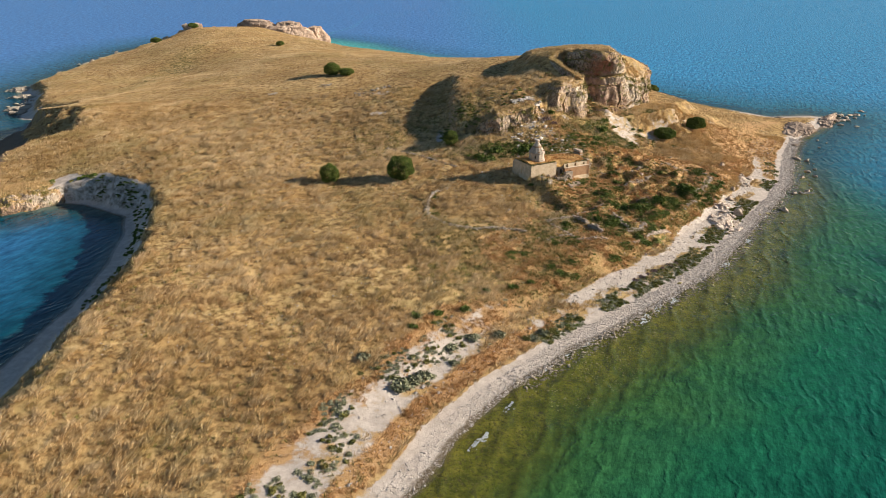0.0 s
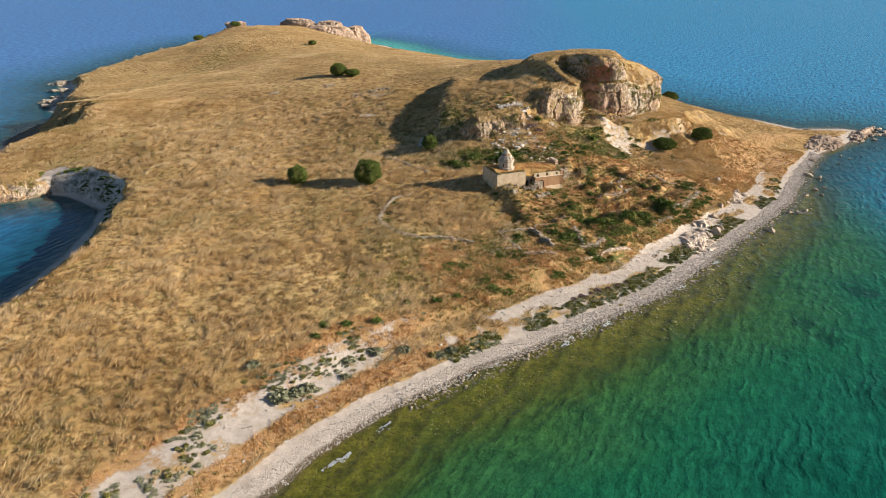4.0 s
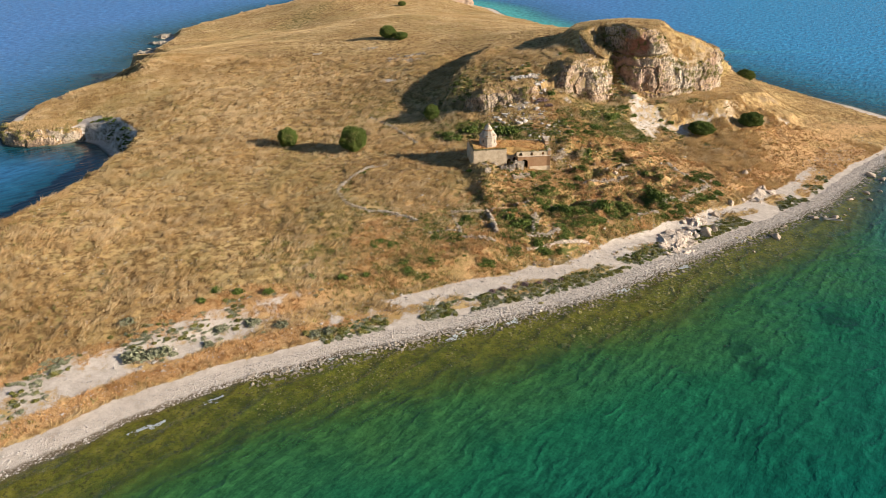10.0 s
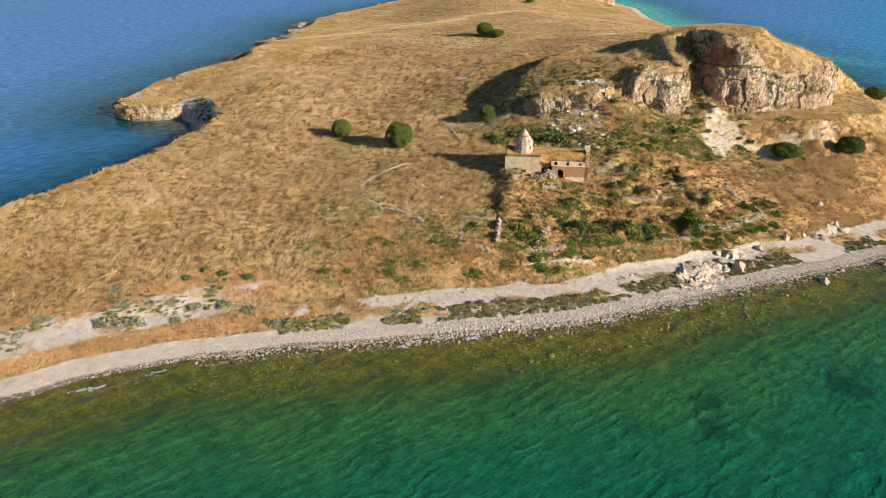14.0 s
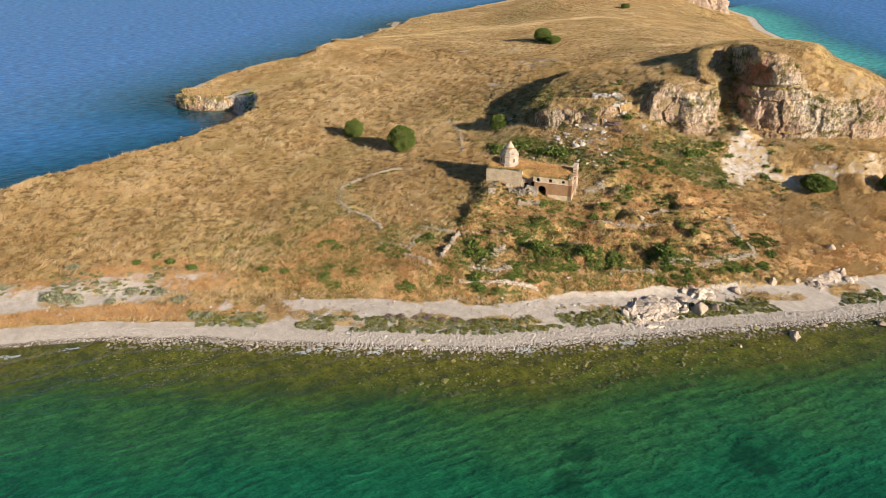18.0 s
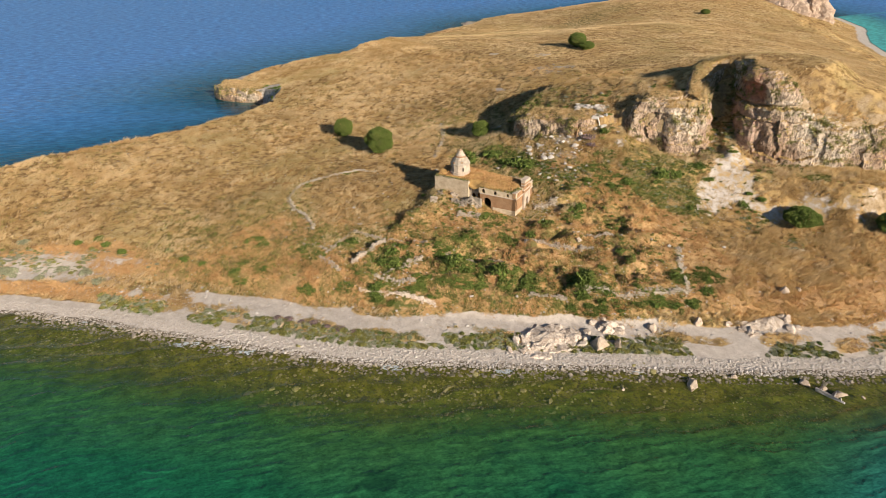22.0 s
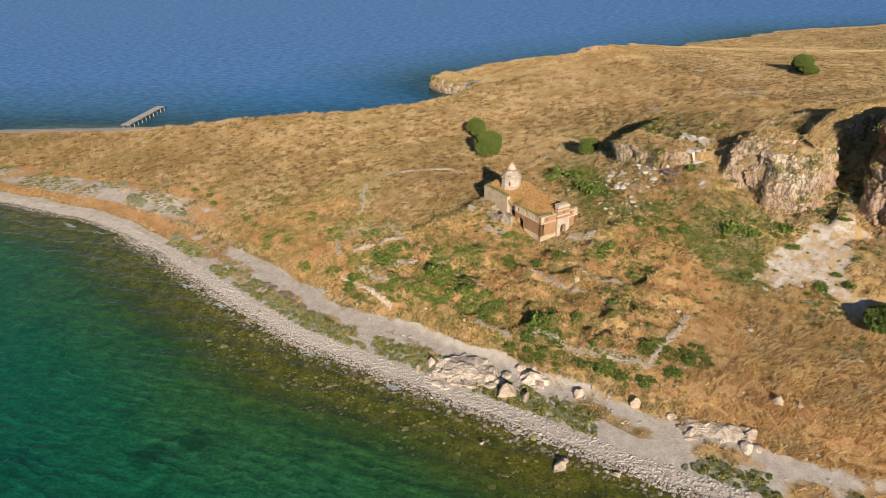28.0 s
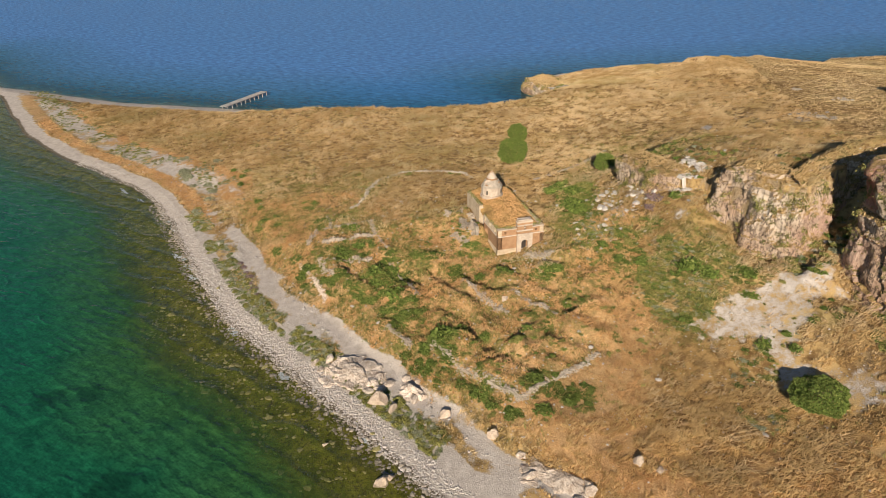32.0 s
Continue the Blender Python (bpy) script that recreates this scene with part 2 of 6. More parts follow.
    sea = np.maximum(-7.0, 0.09 * d + 0.15 * np.minimum(0, d + 22))
    return np.where(d > 0, z, sea), d


# ---- materials ----
def material(name, rough=0.9, spec=0.2):
    m = bpy.data.materials.new(name)
    m.use_nodes = True
    b = m.node_tree.nodes["Principled BSDF"]
    b.inputs["Roughness"].default_value = rough
    b.inputs["Specular IOR Level"].default_value = spec
    return m, m.node_tree, b


def node(nt, kind, **inputs):
    n = nt.nodes.new("ShaderNode" + kind)
    for key, value in inputs.items():
        n.inputs[key.replace("_", " ")].default_value = value
    return n


def noise_tex(nt, scale, detail=5.0, rough=0.6, vec=None):
    n = node(nt, "TexNoise", Scale=scale, Detail=detail, Roughness=rough)
    if vec:
        nt.links.new(vec, n.inputs["Vector"])
    return n.outputs["Fac"]


def ramp(nt, fac, stops):
    r = nt.nodes.new("ShaderNodeValToRGB")
    while len(r.color_ramp.elements) < len(stops):
        r.color_ramp.elements.new(0.5)
    for e, (pos, col) in zip(r.color_ramp.elements, stops):
        e.position, e.color = pos, (*col, 1) if len(col) == 3 else col
    nt.links.new(fac, r.inputs[0])
    return r.outputs[0]


def mix(nt, fac, a, b, mode="MIX"):
    n = nt.nodes.new("ShaderNodeMix")
    n.data_type, n.blend_type = "RGBA", mode
    for sock, v in ((n.inputs[0], fac), (n.inputs[6], a), (n.inputs[7], b)):
        if isinstance(v, (int, float)):
            sock.default_value = v
        elif isinstance(v, tuple):
            sock.default_value = (*v, 1)
        else:
            nt.links.new(v, sock)
    return n.outputs[2]


def maths(nt, op, a, b=0.0):
    n = nt.nodes.new("ShaderNodeMath")
    n.operation = op
    for sock, v in ((n.inputs[0], a), (n.inputs[1], b)):
        if isinstance(v, (int, float)):
            sock.default_value = v
        else:
            nt.links.new(v, sock)
    return n.outputs[0]


def smooth(nt, v, lo, hi):
    n = nt.nodes.new("ShaderNodeMapRange")
    n.interpolation_type = "SMOOTHSTEP"
    nt.links.new(v, n.inputs[0])
    n.inputs[1].default_value, n.inputs[2].default_value = lo, hi
    return n.outputs[0]


def bump(nt, bsdf, height, strength=0.5, distance=0.2):
    b = node(nt, "Bump", Strength=strength, Distance=distance)
    nt.links.new(height, b.inputs["Height"])
    nt.links.new(b.outputs[0], bsdf.inputs["Normal"])


def attribute(nt, name):
    a = nt.nodes.new("ShaderNodeAttribute")
    a.attribute_name = name
    return a.outputs["Fac"]


def place(nt):
    return nt.nodes.new("ShaderNodeNewGeometry").outputs["Position"]


def up(nt):
    g = nt.nodes.new("ShaderNodeNewGeometry")
    s = nt.nodes.new("ShaderNodeSeparateXYZ")
    nt.links.new(g.outputs["Normal"], s.inputs[0])
    return s.outputs[2]


def plain(name, dark, light, scale=3.0, rough=0.9, depth=0.05, detail=6.0, spread=(0.35, 0.65), fine=9.0):
    """A surface that wanders between two colours at two scales, with a fine relief."""
    m, nt, b = material(name, rough)
    p = place(nt)
    big, small = noise_tex(nt, scale, detail, 0.6, p), noise_tex(nt, scale * fine, 4.0, 0.7, p)
    col = ramp(nt, big, [(spread[0], dark), (spread[1], light)])
    col = mix(nt, 0.45, col, ramp(nt, small, [(0.3, tuple(0.55 * c for c in dark)), (0.7, tuple(min(1, 1.25 * c) for c in light))]))
    oi = nt.nodes.new("ShaderNodeObjectInfo")
    hv = nt.nodes.new("ShaderNodeHueSaturation")
    nt.links.new(col, hv.inputs["Color"])
    nt.links.new(maths(nt, "ADD", maths(nt, "MULTIPLY", oi.outputs["Random"], 0.35), 0.82), hv.inputs["Value"])
    nt.links.new(hv.outputs[0], b.inputs["Base Color"])
    bump(nt, b, small, 0.6, depth)
    return m


GRASS_LO, GRASS_HI = (0.25, 0.125, 0.032), (0.47, 0.29, 0.095)


def make_ground():
    m, nt, b = material("island_ground", 0.95, 0.1)
    p = place(nt)
    d, green, bare, orange, weedy = (attribute(nt, a) for a in ("shore", "green", "bare", "orange", "weedy"))
    n1, n2, n3 = noise_tex(nt, 0.045, 5, 0.6, p), noise_tex(nt, 0.5, 6, 0.7, p), noise_tex(nt, 5.0, 4, 0.7, p)
    gold = ramp(nt, n1, [(0.36, (0.38, 0.24, 0.095)), (0.52, (0.53, 0.36, 0.155)), (0.66, (0.62, 0.45, 0.21))])
    gold = mix(nt, smooth(nt, n2, 0.40, 0.62), gold, (0.19, 0.11, 0.043))
    gold = mix(nt, maths(nt, "MULTIPLY", orange, 0.75), gold, mix(nt, smooth(nt, n3, 0.4, 0.62), (0.38, 0.21, 0.09), (0.66, 0.42, 0.205)))
    gold = mix(nt, maths(nt, "MULTIPLY", smooth(nt, noise_tex(nt, 0.09, 5, 0.6, p), 0.52, 0.68), 0.35), gold, (0.22, 0.17, 0.045))
    gold = mix(nt, maths(nt, "MULTIPLY", green, smooth(nt, n2, 0.40, 0.6)), gold, (0.10, 0.115, 0.03))
    sand = ramp(nt, n2, [(0.3, (0.41, 0.345, 0.285)), (0.55, (0.565, 0.49, 0.415)), (0.7, (0.655, 0.585, 0.505))])
    sand = mix(nt, smooth(nt, n3, 0.5, 0.72), sand, (0.38, 0.32, 0.265))
    edge = maths(nt, "ADD", bare, maths(nt, "ADD", maths(nt, "MULTIPLY", maths(nt, "SUBTRACT", n2, 0.5), 1.7), maths(nt, "MULTIPLY", maths(nt, "SUBTRACT", n3, 0.5), 0.9)))
    col = mix(nt, smooth(nt, edge, 0.28, 0.70), gold, sand)
    u = up(nt)
    rock = ramp(nt, mix(nt, 0.5, n2, n3), [(0.38, (0.14, 0.09, 0.045)), (0.5, (0.34, 0.245, 0.14)), (0.62, (0.48, 0.37, 0.25))])
    rock = mix(nt, smooth(nt, bare, 0.5, 0.9), rock, ramp(nt, n2, [(0.38, (0.14, 0.12, 0.09)), (0.5, (0.36, 0.32, 0.27)), (0.62, (0.56, 0.51, 0.45))]))
    col = mix(nt, smooth(nt, u, 0.74, 0.54), col, rock)
    weed = ramp(nt, noise_tex(nt, 0.35, 6, 0.7, p), [(0.36, (0.060, 0.072, 0.008)), (0.5, (0.165, 0.172, 0.018)), (0.64, (0.30, 0.275, 0.04))])
    weed = mix(nt, smooth(nt, noise_tex(nt, 0.9, 4, 0.6, p), 0.55, 0.7), weed, (0.09, 0.075, 0.03))
    weed = mix(nt, smooth(nt, noise_tex(nt, 1.6, 5, 0.75, p), 0.48, 0.66), weed, (0.06, 0.055, 0.013))
    weed = mix(nt, smooth(nt, noise_tex(nt, 2.6, 3, 0.6, p), 0.60, 0.70), weed, (0.27, 0.215, 0.08))
    weed = mix(nt, weedy, (0.30, 0.27, 0.20), weed)
    line = maths(nt, "ADD", d, maths(nt, "MULTIPLY", n2, 1.6))
    damp = maths(nt, "MULTIPLY", smooth(nt, line, 2.4, 1.5), weedy)
    col = mix(nt, damp, col, mix(nt, smooth(nt, n3, 0.4, 0.65), (0.085, 0.06, 0.035), (0.24, 0.20, 0.15)))
    col = mix(nt, smooth(nt, line, 1.2, -0.6), col, weed)
    col = mix(nt, smooth(nt, maths(nt, "ADD", attribute(nt, "earth"), maths(nt, "MULTIPLY", maths(nt, "SUBTRACT", n2, 0.5), 0.9)), 0.4, 0.6), col, mix(nt, smooth(nt, n3, 0.4, 0.65), (0.13, 0.092, 0.06), (0.25, 0.19, 0.135)))
    nt.links.new(col, b.inputs["Base Color"])
    bump(nt, b, maths(nt, "ADD", n3, n2), 0.7, 0.25)
    return m


def make_water():
    m, nt, b = material("lake_water")
    nt.nodes.remove(b)
    p = place(nt)
    shore, sandy, weedy = (attribute(nt, a) for a in ("shore", "sandy", "weedy"))
    n = noise_tex(nt, 0.03, 5, 0.6, p)
    streak = nt.nodes.new("ShaderNodeMapping")
    streak.inputs["Scale"].default_value = (0.5, 1.0, 1.0)
    turned = nt.nodes.new("ShaderNodeMapping")
    turned.inputs["Rotation"].default_value = (0, 0, radians(-67))
    nt.links.new(p, turned.inputs[0])
    nt.links.new(turned.outputs[0], streak.inputs[0])
    swell, chop = noise_tex(nt, 0.30, 5, 0.6, streak.outputs[0]), noise_tex(nt, 0.5, 2, 0.5, streak.outputs[0])
    across = nt.nodes.new("ShaderNodeVectorMath")
    across.operation = "DOT_PRODUCT"
    nt.links.new(p, across.inputs[0])
    across.inputs[1].default_value = (0.92, -0.383, 0)
    phase = maths(nt, "ADD", maths(nt, "MULTIPLY", across.outputs["Value"], 1.05), maths(nt, "MULTIPLY", noise_tex(nt, 0.05, 3, 0.5, p), 12.0))
    crest = maths(nt, "POWER", maths(nt, "ADD", maths(nt, "MULTIPLY", maths(nt, "SINE", phase), 0.5), 0.5), 4.0)
    crest = maths(nt, "MULTIPLY", crest, maths(nt, "MULTIPLY", smooth(nt, shore, -34.0, -3.0), weedy))
    short = maths(nt, "ADD", maths(nt, "MULTIPLY", across.outputs["Value"], 2.5), maths(nt, "MULTIPLY", noise_tex(nt, 0.11, 4, 0.55, p), 22.0))
    ripple = maths(nt, "POWER", maths(nt, "ADD", maths(nt, "MULTIPLY", maths(nt, "SINE", short), 0.5), 0.5), 2.0)
    ripple = maths(nt, "MULTIPLY", ripple, smooth(nt, noise_tex(nt, 0.09, 3, 0.5, p), 0.35, 0.62))
    dd = maths(nt, "ADD", shore, maths(nt, "MULTIPLY", maths(nt, "SUBTRACT", n, 0.5), 22.0))

    def depth(span):
        k = nt.nodes.new("ShaderNodeMapRange")
        nt.links.new(dd, k.inputs[0])
        k.inputs[1].default_value, k.inputs[2].default_value = 0.0, -span
        return k.outputs[0]

    # the shallow, weedy south shore; the steep west and east shores
    shelf = ramp(nt, depth(420.0), [(0.0, (0.145, 0.115, 0.020)), (0.018, (0.095, 0.118, 0.018)), (0.045, (0.036, 0.112, 0.024)), (0.085, (0.010, 0.102, 0.034)), (0.15, (0.002, 0.088, 0.044)), (0.25, (0.001, 0.104, 0.088)),
                                    (0.42, (0.003, 0.150, 0.195)), (1.0, (0.006, 0.245, 0.40))])
    side = nt.nodes.new("ShaderNodeSeparateXYZ")
    nt.links.new(p, side.inputs[0])
    rim = [(0.0, (0.09, 0.13, 0.11)), (0.045, (0.012, 0.070, 0.085)), (0.10, (0.003, 0.056, 0.092))]
    # the west ramp carries the violet sky reflection in its far colours
    steep = ramp(nt, depth(90.0), rim + [(0.25, (0.014, 0.110, 0.215)), (0.5, (0.034, 0.160, 0.360)), (1.0, (0.056, 0.200, 0.50))])
    east = ramp(nt, depth(90.0), rim + [(0.25, (0.007, 0.130, 0.215)), (0.5, (0.014, 0.178, 0.345)), (1.0, (0.022, 0.242, 0.49))])
    steep = mix(nt, smooth(nt, side.outputs[0], -40.0, 140.0), steep, east)
    col = mix(nt, weedy, steep, shelf)
    dark = smooth(nt, noise_tex(nt, 0.055, 6, 0.7, p), 0.50, 0.64)
    col = mix(nt, maths(nt, "MULTIPLY", maths(nt, "MULTIPLY", dark, 0.4), weedy), col, (0.002, 0.042, 0.024))
    col = mix(nt, maths(nt, "MULTIPLY", smooth(nt, maths(nt, "MULTIPLY", shore, sandy), -45.0, -2.0), sandy), col, (0.07, 0.42, 0.40))
    # weed beds show through the clear water
    near = maths(nt, "MULTIPLY", smooth(nt, shore, -130.0, -15.0), weedy)
    bed = mix(nt, 0.5, noise_tex(nt, 0.4, 6, 0.7, p), noise_tex(nt, 1.5, 5, 0.75, p))
    col = mix(nt, near, col, mix(nt, 1.0, col, ramp(nt, bed, [(0.38, (1.45, 1.4, 1.3)), (0.5, (1.0, 1.0, 1.0)), (0.60, (0.62, 0.64, 0.64))]), "MULTIPLY"))
    # light and dark sides of the ripples put into the colour, stronger offshore
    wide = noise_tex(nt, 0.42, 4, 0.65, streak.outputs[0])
    open_ripple_shading = ramp(nt, wide, [(0.34, (0.55, 0.59, 0.63)), (0.52, (1.0, 1.0, 1.0)), (0.67, (1.42, 1.38, 1.34))])
    shoal_ripple_shading = ramp(nt, chop, [(0.33, (0.84, 0.86, 0.87)), (0.52, (1.0, 1.0, 1.0)), (0.68, (1.17, 1.15, 1.13))])
    col = mix(nt, 1.0, col, mix(nt, near, open_ripple_shading, shoal_ripple_shading), "MULTIPLY")
    # dark weed beds on the shelf
    for centre, wide_by in (((99.5, 153.2, 0), 2.6), ((101.5, 146.5, 0), 2.2), ((119.0, 171.0, 0), 3.0)):
        far = nt.nodes.new("ShaderNodeVectorMath")
        far.operation = "DISTANCE"
        nt.links.new(p, far.inputs[0])
        far.inputs[1].default_value = centre
        rag = maths(nt, "ADD", far.outputs["Value"], maths(nt, "MULTIPLY", maths(nt, "SUBTRACT", noise_tex(nt, 0.35, 4, 0.65, p), 0.5), 7.0))
        col = mix(nt, maths(nt, "MULTIPLY", smooth(nt, rag, wide_by + 1.5, wide_by - 0.8), 0.6), col, (0.004, 0.030, 0.016))
    h = maths(nt, "ADD", maths(nt, "ADD", maths(nt, "MULTIPLY", swell, 0.8), maths(nt, "MULTIPLY", chop, 0.25)), maths(nt, "ADD", maths(nt, "MULTIPLY", crest, 0.6), maths(nt, "MULTIPLY", ripple, 0.17)))
    bmp = node(nt, "Bump", Strength=0.8, Distance=1.0)
    h = maths(nt, "MULTIPLY", h, maths(nt, "SUBTRACT", 1.0, maths(nt, "MULTIPLY", attribute(nt, "calm"), 0.8)))
    h = maths(nt, "MULTIPLY", h, maths(nt, "SUBTRACT", 1.0, maths(nt, "MULTIPLY", near, 0.42)))
    nt.links.new(h, bmp.inputs["Height"])
    dif, glo, tra = (nt.nodes.new("ShaderNodeBsdf" + kind) for kind in ("Diffuse", "Glossy", "Transparent"))
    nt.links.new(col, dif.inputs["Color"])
    glo.inputs["Roughness"].default_value = 0.1
    for s in (dif, glo):
        nt.links.new(bmp.outputs[0], s.inputs["Normal"])
    fres = node(nt, "Fresnel", IOR=1.33)
    nt.links.new(bmp.outputs[0], fres.inputs["Normal"])
    body, out = nt.nodes.new("ShaderNodeMixShader"), nt.nodes.new("ShaderNodeMixShader")
    clear = maths(nt, "SUBTRACT", 1.0, maths(nt, "MULTIPLY", weedy, 0.89))
    # wave crest lines are drawn into the opacity as well, beside real cloudiness
    cloudy = maths(nt, "MAXIMUM", smooth(nt, maths(nt, "DIVIDE", shore, maths(nt, "SUBTRACT", 1.06, clear)), 0.0, -28.0), maths(nt, "ADD", 0.22, maths(nt, "MULTIPLY", crest, 0.25)))
    nt.links.new(cloudy, body.inputs[0])
    nt.links.new(tra.outputs[0], body.inputs[1])
    nt.links.new(dif.outputs[0], body.inputs[2])
    nt.links.new(maths(nt, "MINIMUM", maths(nt, "MULTIPLY", fres.outputs[0], 0.85), 0.25), out.inputs[0])
    nt.links.new(body.outputs[0], out.inputs[1])
    nt.links.new(glo.outputs[0], out.inputs[2])
    nt.links.new(out.outputs[0], nt.nodes["Material Output"].inputs["Surface"])
    return m


def make_rock():
    m, nt, b = material("crag_rock", 0.9, 0.15)
    p = place(nt)
    band = nt.nodes.new("ShaderNodeMapping")
    band.inputs["Scale"].default_value = (0.35, 0.35, 1.6)
    nt.links.new(p, band.inputs[0])
    n1, n2, n3 = noise_tex(nt, 0.085, 5, 0.6, p), noise_tex(nt, 0.8, 8, 0.72, p), noise_tex(nt, 4.0, 5, 0.75, p)
    layer = noise_tex(nt, 0.6, 6, 0.65, band.outputs[0])
    col = ramp(nt, n1, [(0.36, (0.37, 0.24, 0.16)), (0.46, (0.48, 0.35, 0.245)), (0.56, (0.57, 0.455, 0.335)), (0.66, (0.62, 0.53, 0.415))])
    col = mix(nt, maths(nt, "MULTIPLY", smooth(nt, layer, 0.52, 0.68), 0.5), col, (0.30, 0.20, 0.125))
    col = mix(nt, maths(nt, "MULTIPLY", smooth(nt, n2, 0.56, 0.68), 0.85), col, (0.17, 0.12, 0.08))
    col = mix(nt, maths(nt, "MULTIPLY", smooth(nt, n2, 0.42, 0.32), 0.55), col, (0.69, 0.60, 0.49))
    crack = nt.nodes.new("ShaderNodeMapping")
    crack.inputs["Scale"].default_value = (1.0, 1.0, 0.3)
    nt.links.new(p, crack.inputs[0])
    n4 = noise_tex(nt, 0.9, 7, 0.7, crack.outputs[0])
    col = mix(nt, smooth(nt, maths(nt, "ABSOLUTE", maths(nt, "SUBTRACT", n4, 0.5)), 0.030, 0.008), col, (0.10, 0.07, 0.05))
    # rust-red upper block beside the cleft, pinkish below it
    for centre, near_by, wide, tint in (((59, 287, 24), 6.0, 12.0, (0.50, 0.31, 0.23)), ((64.5, 287.5, 34.8), 3.2, 6.5, (0.40, 0.15, 0.09))):
        far = nt.nodes.new("ShaderNodeVectorMath")
        far.operation = "DISTANCE"
        nt.links.new(p, far.inputs[0])
        far.inputs[1].default_value = centre
        stain = maths(nt, "ADD", far.outputs["Value"], maths(nt, "MULTIPLY", maths(nt, "SUBTRACT", noise_tex(nt, 0.3, 5, 0.65, p), 0.5), 9.0))
        col = mix(nt, maths(nt, "MULTIPLY", smooth(nt, stain, wide, near_by), 0.8), col, mix(nt, smooth(nt, n2, 0.35, 0.65), tint, tuple(0.6 * c for c in tint)))
    top = maths(nt, "ADD", up(nt), maths(nt, "MULTIPLY", maths(nt, "SUBTRACT", n2, 0.5), 0.8))
    grass = ramp(nt, n3, [(0.3, (0.16, 0.10, 0.04)), (0.55, (0.38, 0.25, 0.105)), (0.7, (0.52, 0.37, 0.17))])
    col = mix(nt, smooth(nt, top, 0.50, 0.68), col, grass)
    veg = maths(nt, "ADD", noise_tex(nt, 0.35, 6, 0.75, p), maths(nt, "MULTIPLY", top, 0.06))
    col = mix(nt, smooth(nt, veg, 0.57, 0.63), col, (0.13, 0.115, 0.04))
    nt.links.new(col, b.inputs["Base Color"])
    bump(nt, b, maths(nt, "ADD", maths(nt, "MULTIPLY", n2, 2.0), n3), 0.7, 0.4)
    return m


def make_blades(name, stops, tints=()):
    m, nt, b = material(name, 0.8, 0.15)
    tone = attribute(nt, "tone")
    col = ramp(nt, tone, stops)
    patch = noise_tex(nt, 0.06, 4, 0.6, place(nt))
    col = mix(nt, maths(nt, "MULTIPLY", smooth(nt, patch, 0.45, 0.68), 0.4), col, tuple(0.55 * c for c in stops[1][1]))
    for scale, lo, hi, amount, tint in tints:
        col = mix(nt, maths(nt, "MULTIPLY", smooth(nt, noise_tex(nt, scale, 5, 0.6, place(nt)), lo, hi), amount), col, tint)
    nt.links.new(col, b.inputs["Base Color"])
    return m


M_GROUND, M_WATER, M_ROCK = make_ground(), make_water(), make_rock()
M_GRASS = make_blades("dry_grass", [(0.0, (0.33, 0.205, 0.075)), (0.3, (0.495, 0.335, 0.155)), (0.7, (0.645, 0.465, 0.242)), (1.0, (0.755, 0.59, 0.35))], [(0.035, 0.50, 0.64, 0.40, (0.30, 0.26, 0.09)), (0.022, 0.52, 0.64, 0.30, (0.48, 0.275, 0.10)), (0.16, 0.54, 0.66, 0.28, (0.25, 0.19, 0.075))])
M_ORANGE = make_blades("orange_dry_weeds", [(0.0, (0.33, 0.175, 0.066)), (0.3, (0.49, 0.27, 0.108)), (0.7, (0.61, 0.375, 0.17)), (1.0, (0.71, 0.48, 0.245))])
M_TAWNY = make_blades("tawny_tall_grass", [(0.0, (0.30, 0.17, 0.062)), (0.3, (0.46, 0.285, 0.11)), (0.7, (0.60, 0.395, 0.165)), (1.0, (0.72, 0.53, 0.26))])
M_OLIVE = make_blades("yellow_green_weeds", [(0.0, (0.065, 0.066, 0.017)), (0.35, (0.175, 0.172, 0.045)), (0.8, (0.30, 0.27, 0.085)), (1.0, (0.42, 0.36, 0.135))])
M_LEAF = make_blades("green_leaves", [(0.0, (0.028, 0.044, 0.010)), (0.4, (0.100, 0.140, 0.026)), (0.8, (0.185, 0.220, 0.050)), (1.0, (0.27, 0.28, 0.085))])
M_SAGE = make_blades("grey_green_leaves", [(0.0, (0.11, 0.115, 0.06)), (0.4, (0.24, 0.245, 0.145)), (0.8, (0.35, 0.34, 0.22)), (1.0, (0.44, 0.41, 0.28))])
M_MAUVE = make_blades("mauve_dry_twigs", [(0.0, (0.085, 0.055, 0.055)), (0.4, (0.19, 0.13, 0.125)), (0.8, (0.29, 0.205, 0.19)), (1.0, (0.38, 0.29, 0.26))])
M_BARK = plain("bark", (0.07, 0.05, 0.03), (0.17, 0.12, 0.08), 6.0)
M_STONE = plain("pale_limestone", (0.34, 0.295, 0.25), (0.64, 0.58, 0.51), 1.2, 0.9, 0.06)
M_WEEDSTONE = plain("weed_grown_stone", (0.17, 0.145, 0.04), (0.50, 0.43, 0.19), 1.0)
M_BOULDER = plain("boulder_stone", (0.32, 0.23, 0.16), (0.56, 0.45, 0.34), 0.8, 0.9, 0.08)
M_ASHLAR = plain("buff_ashlar", (0.36, 0.26, 0.16), (0.66, 0.53, 0.37), 0.9, 0.9, 0.03)
M_RED = plain("red_brown_ashlar", (0.26, 0.14, 0.07), (0.40, 0.24, 0.13), 0.9, 0.9, 0.03)
M_DOME = plain("pale_dome_stone", (0.38, 0.295, 0.22), (0.60, 0.49, 0.375), 1.3, 0.9, 0.03)
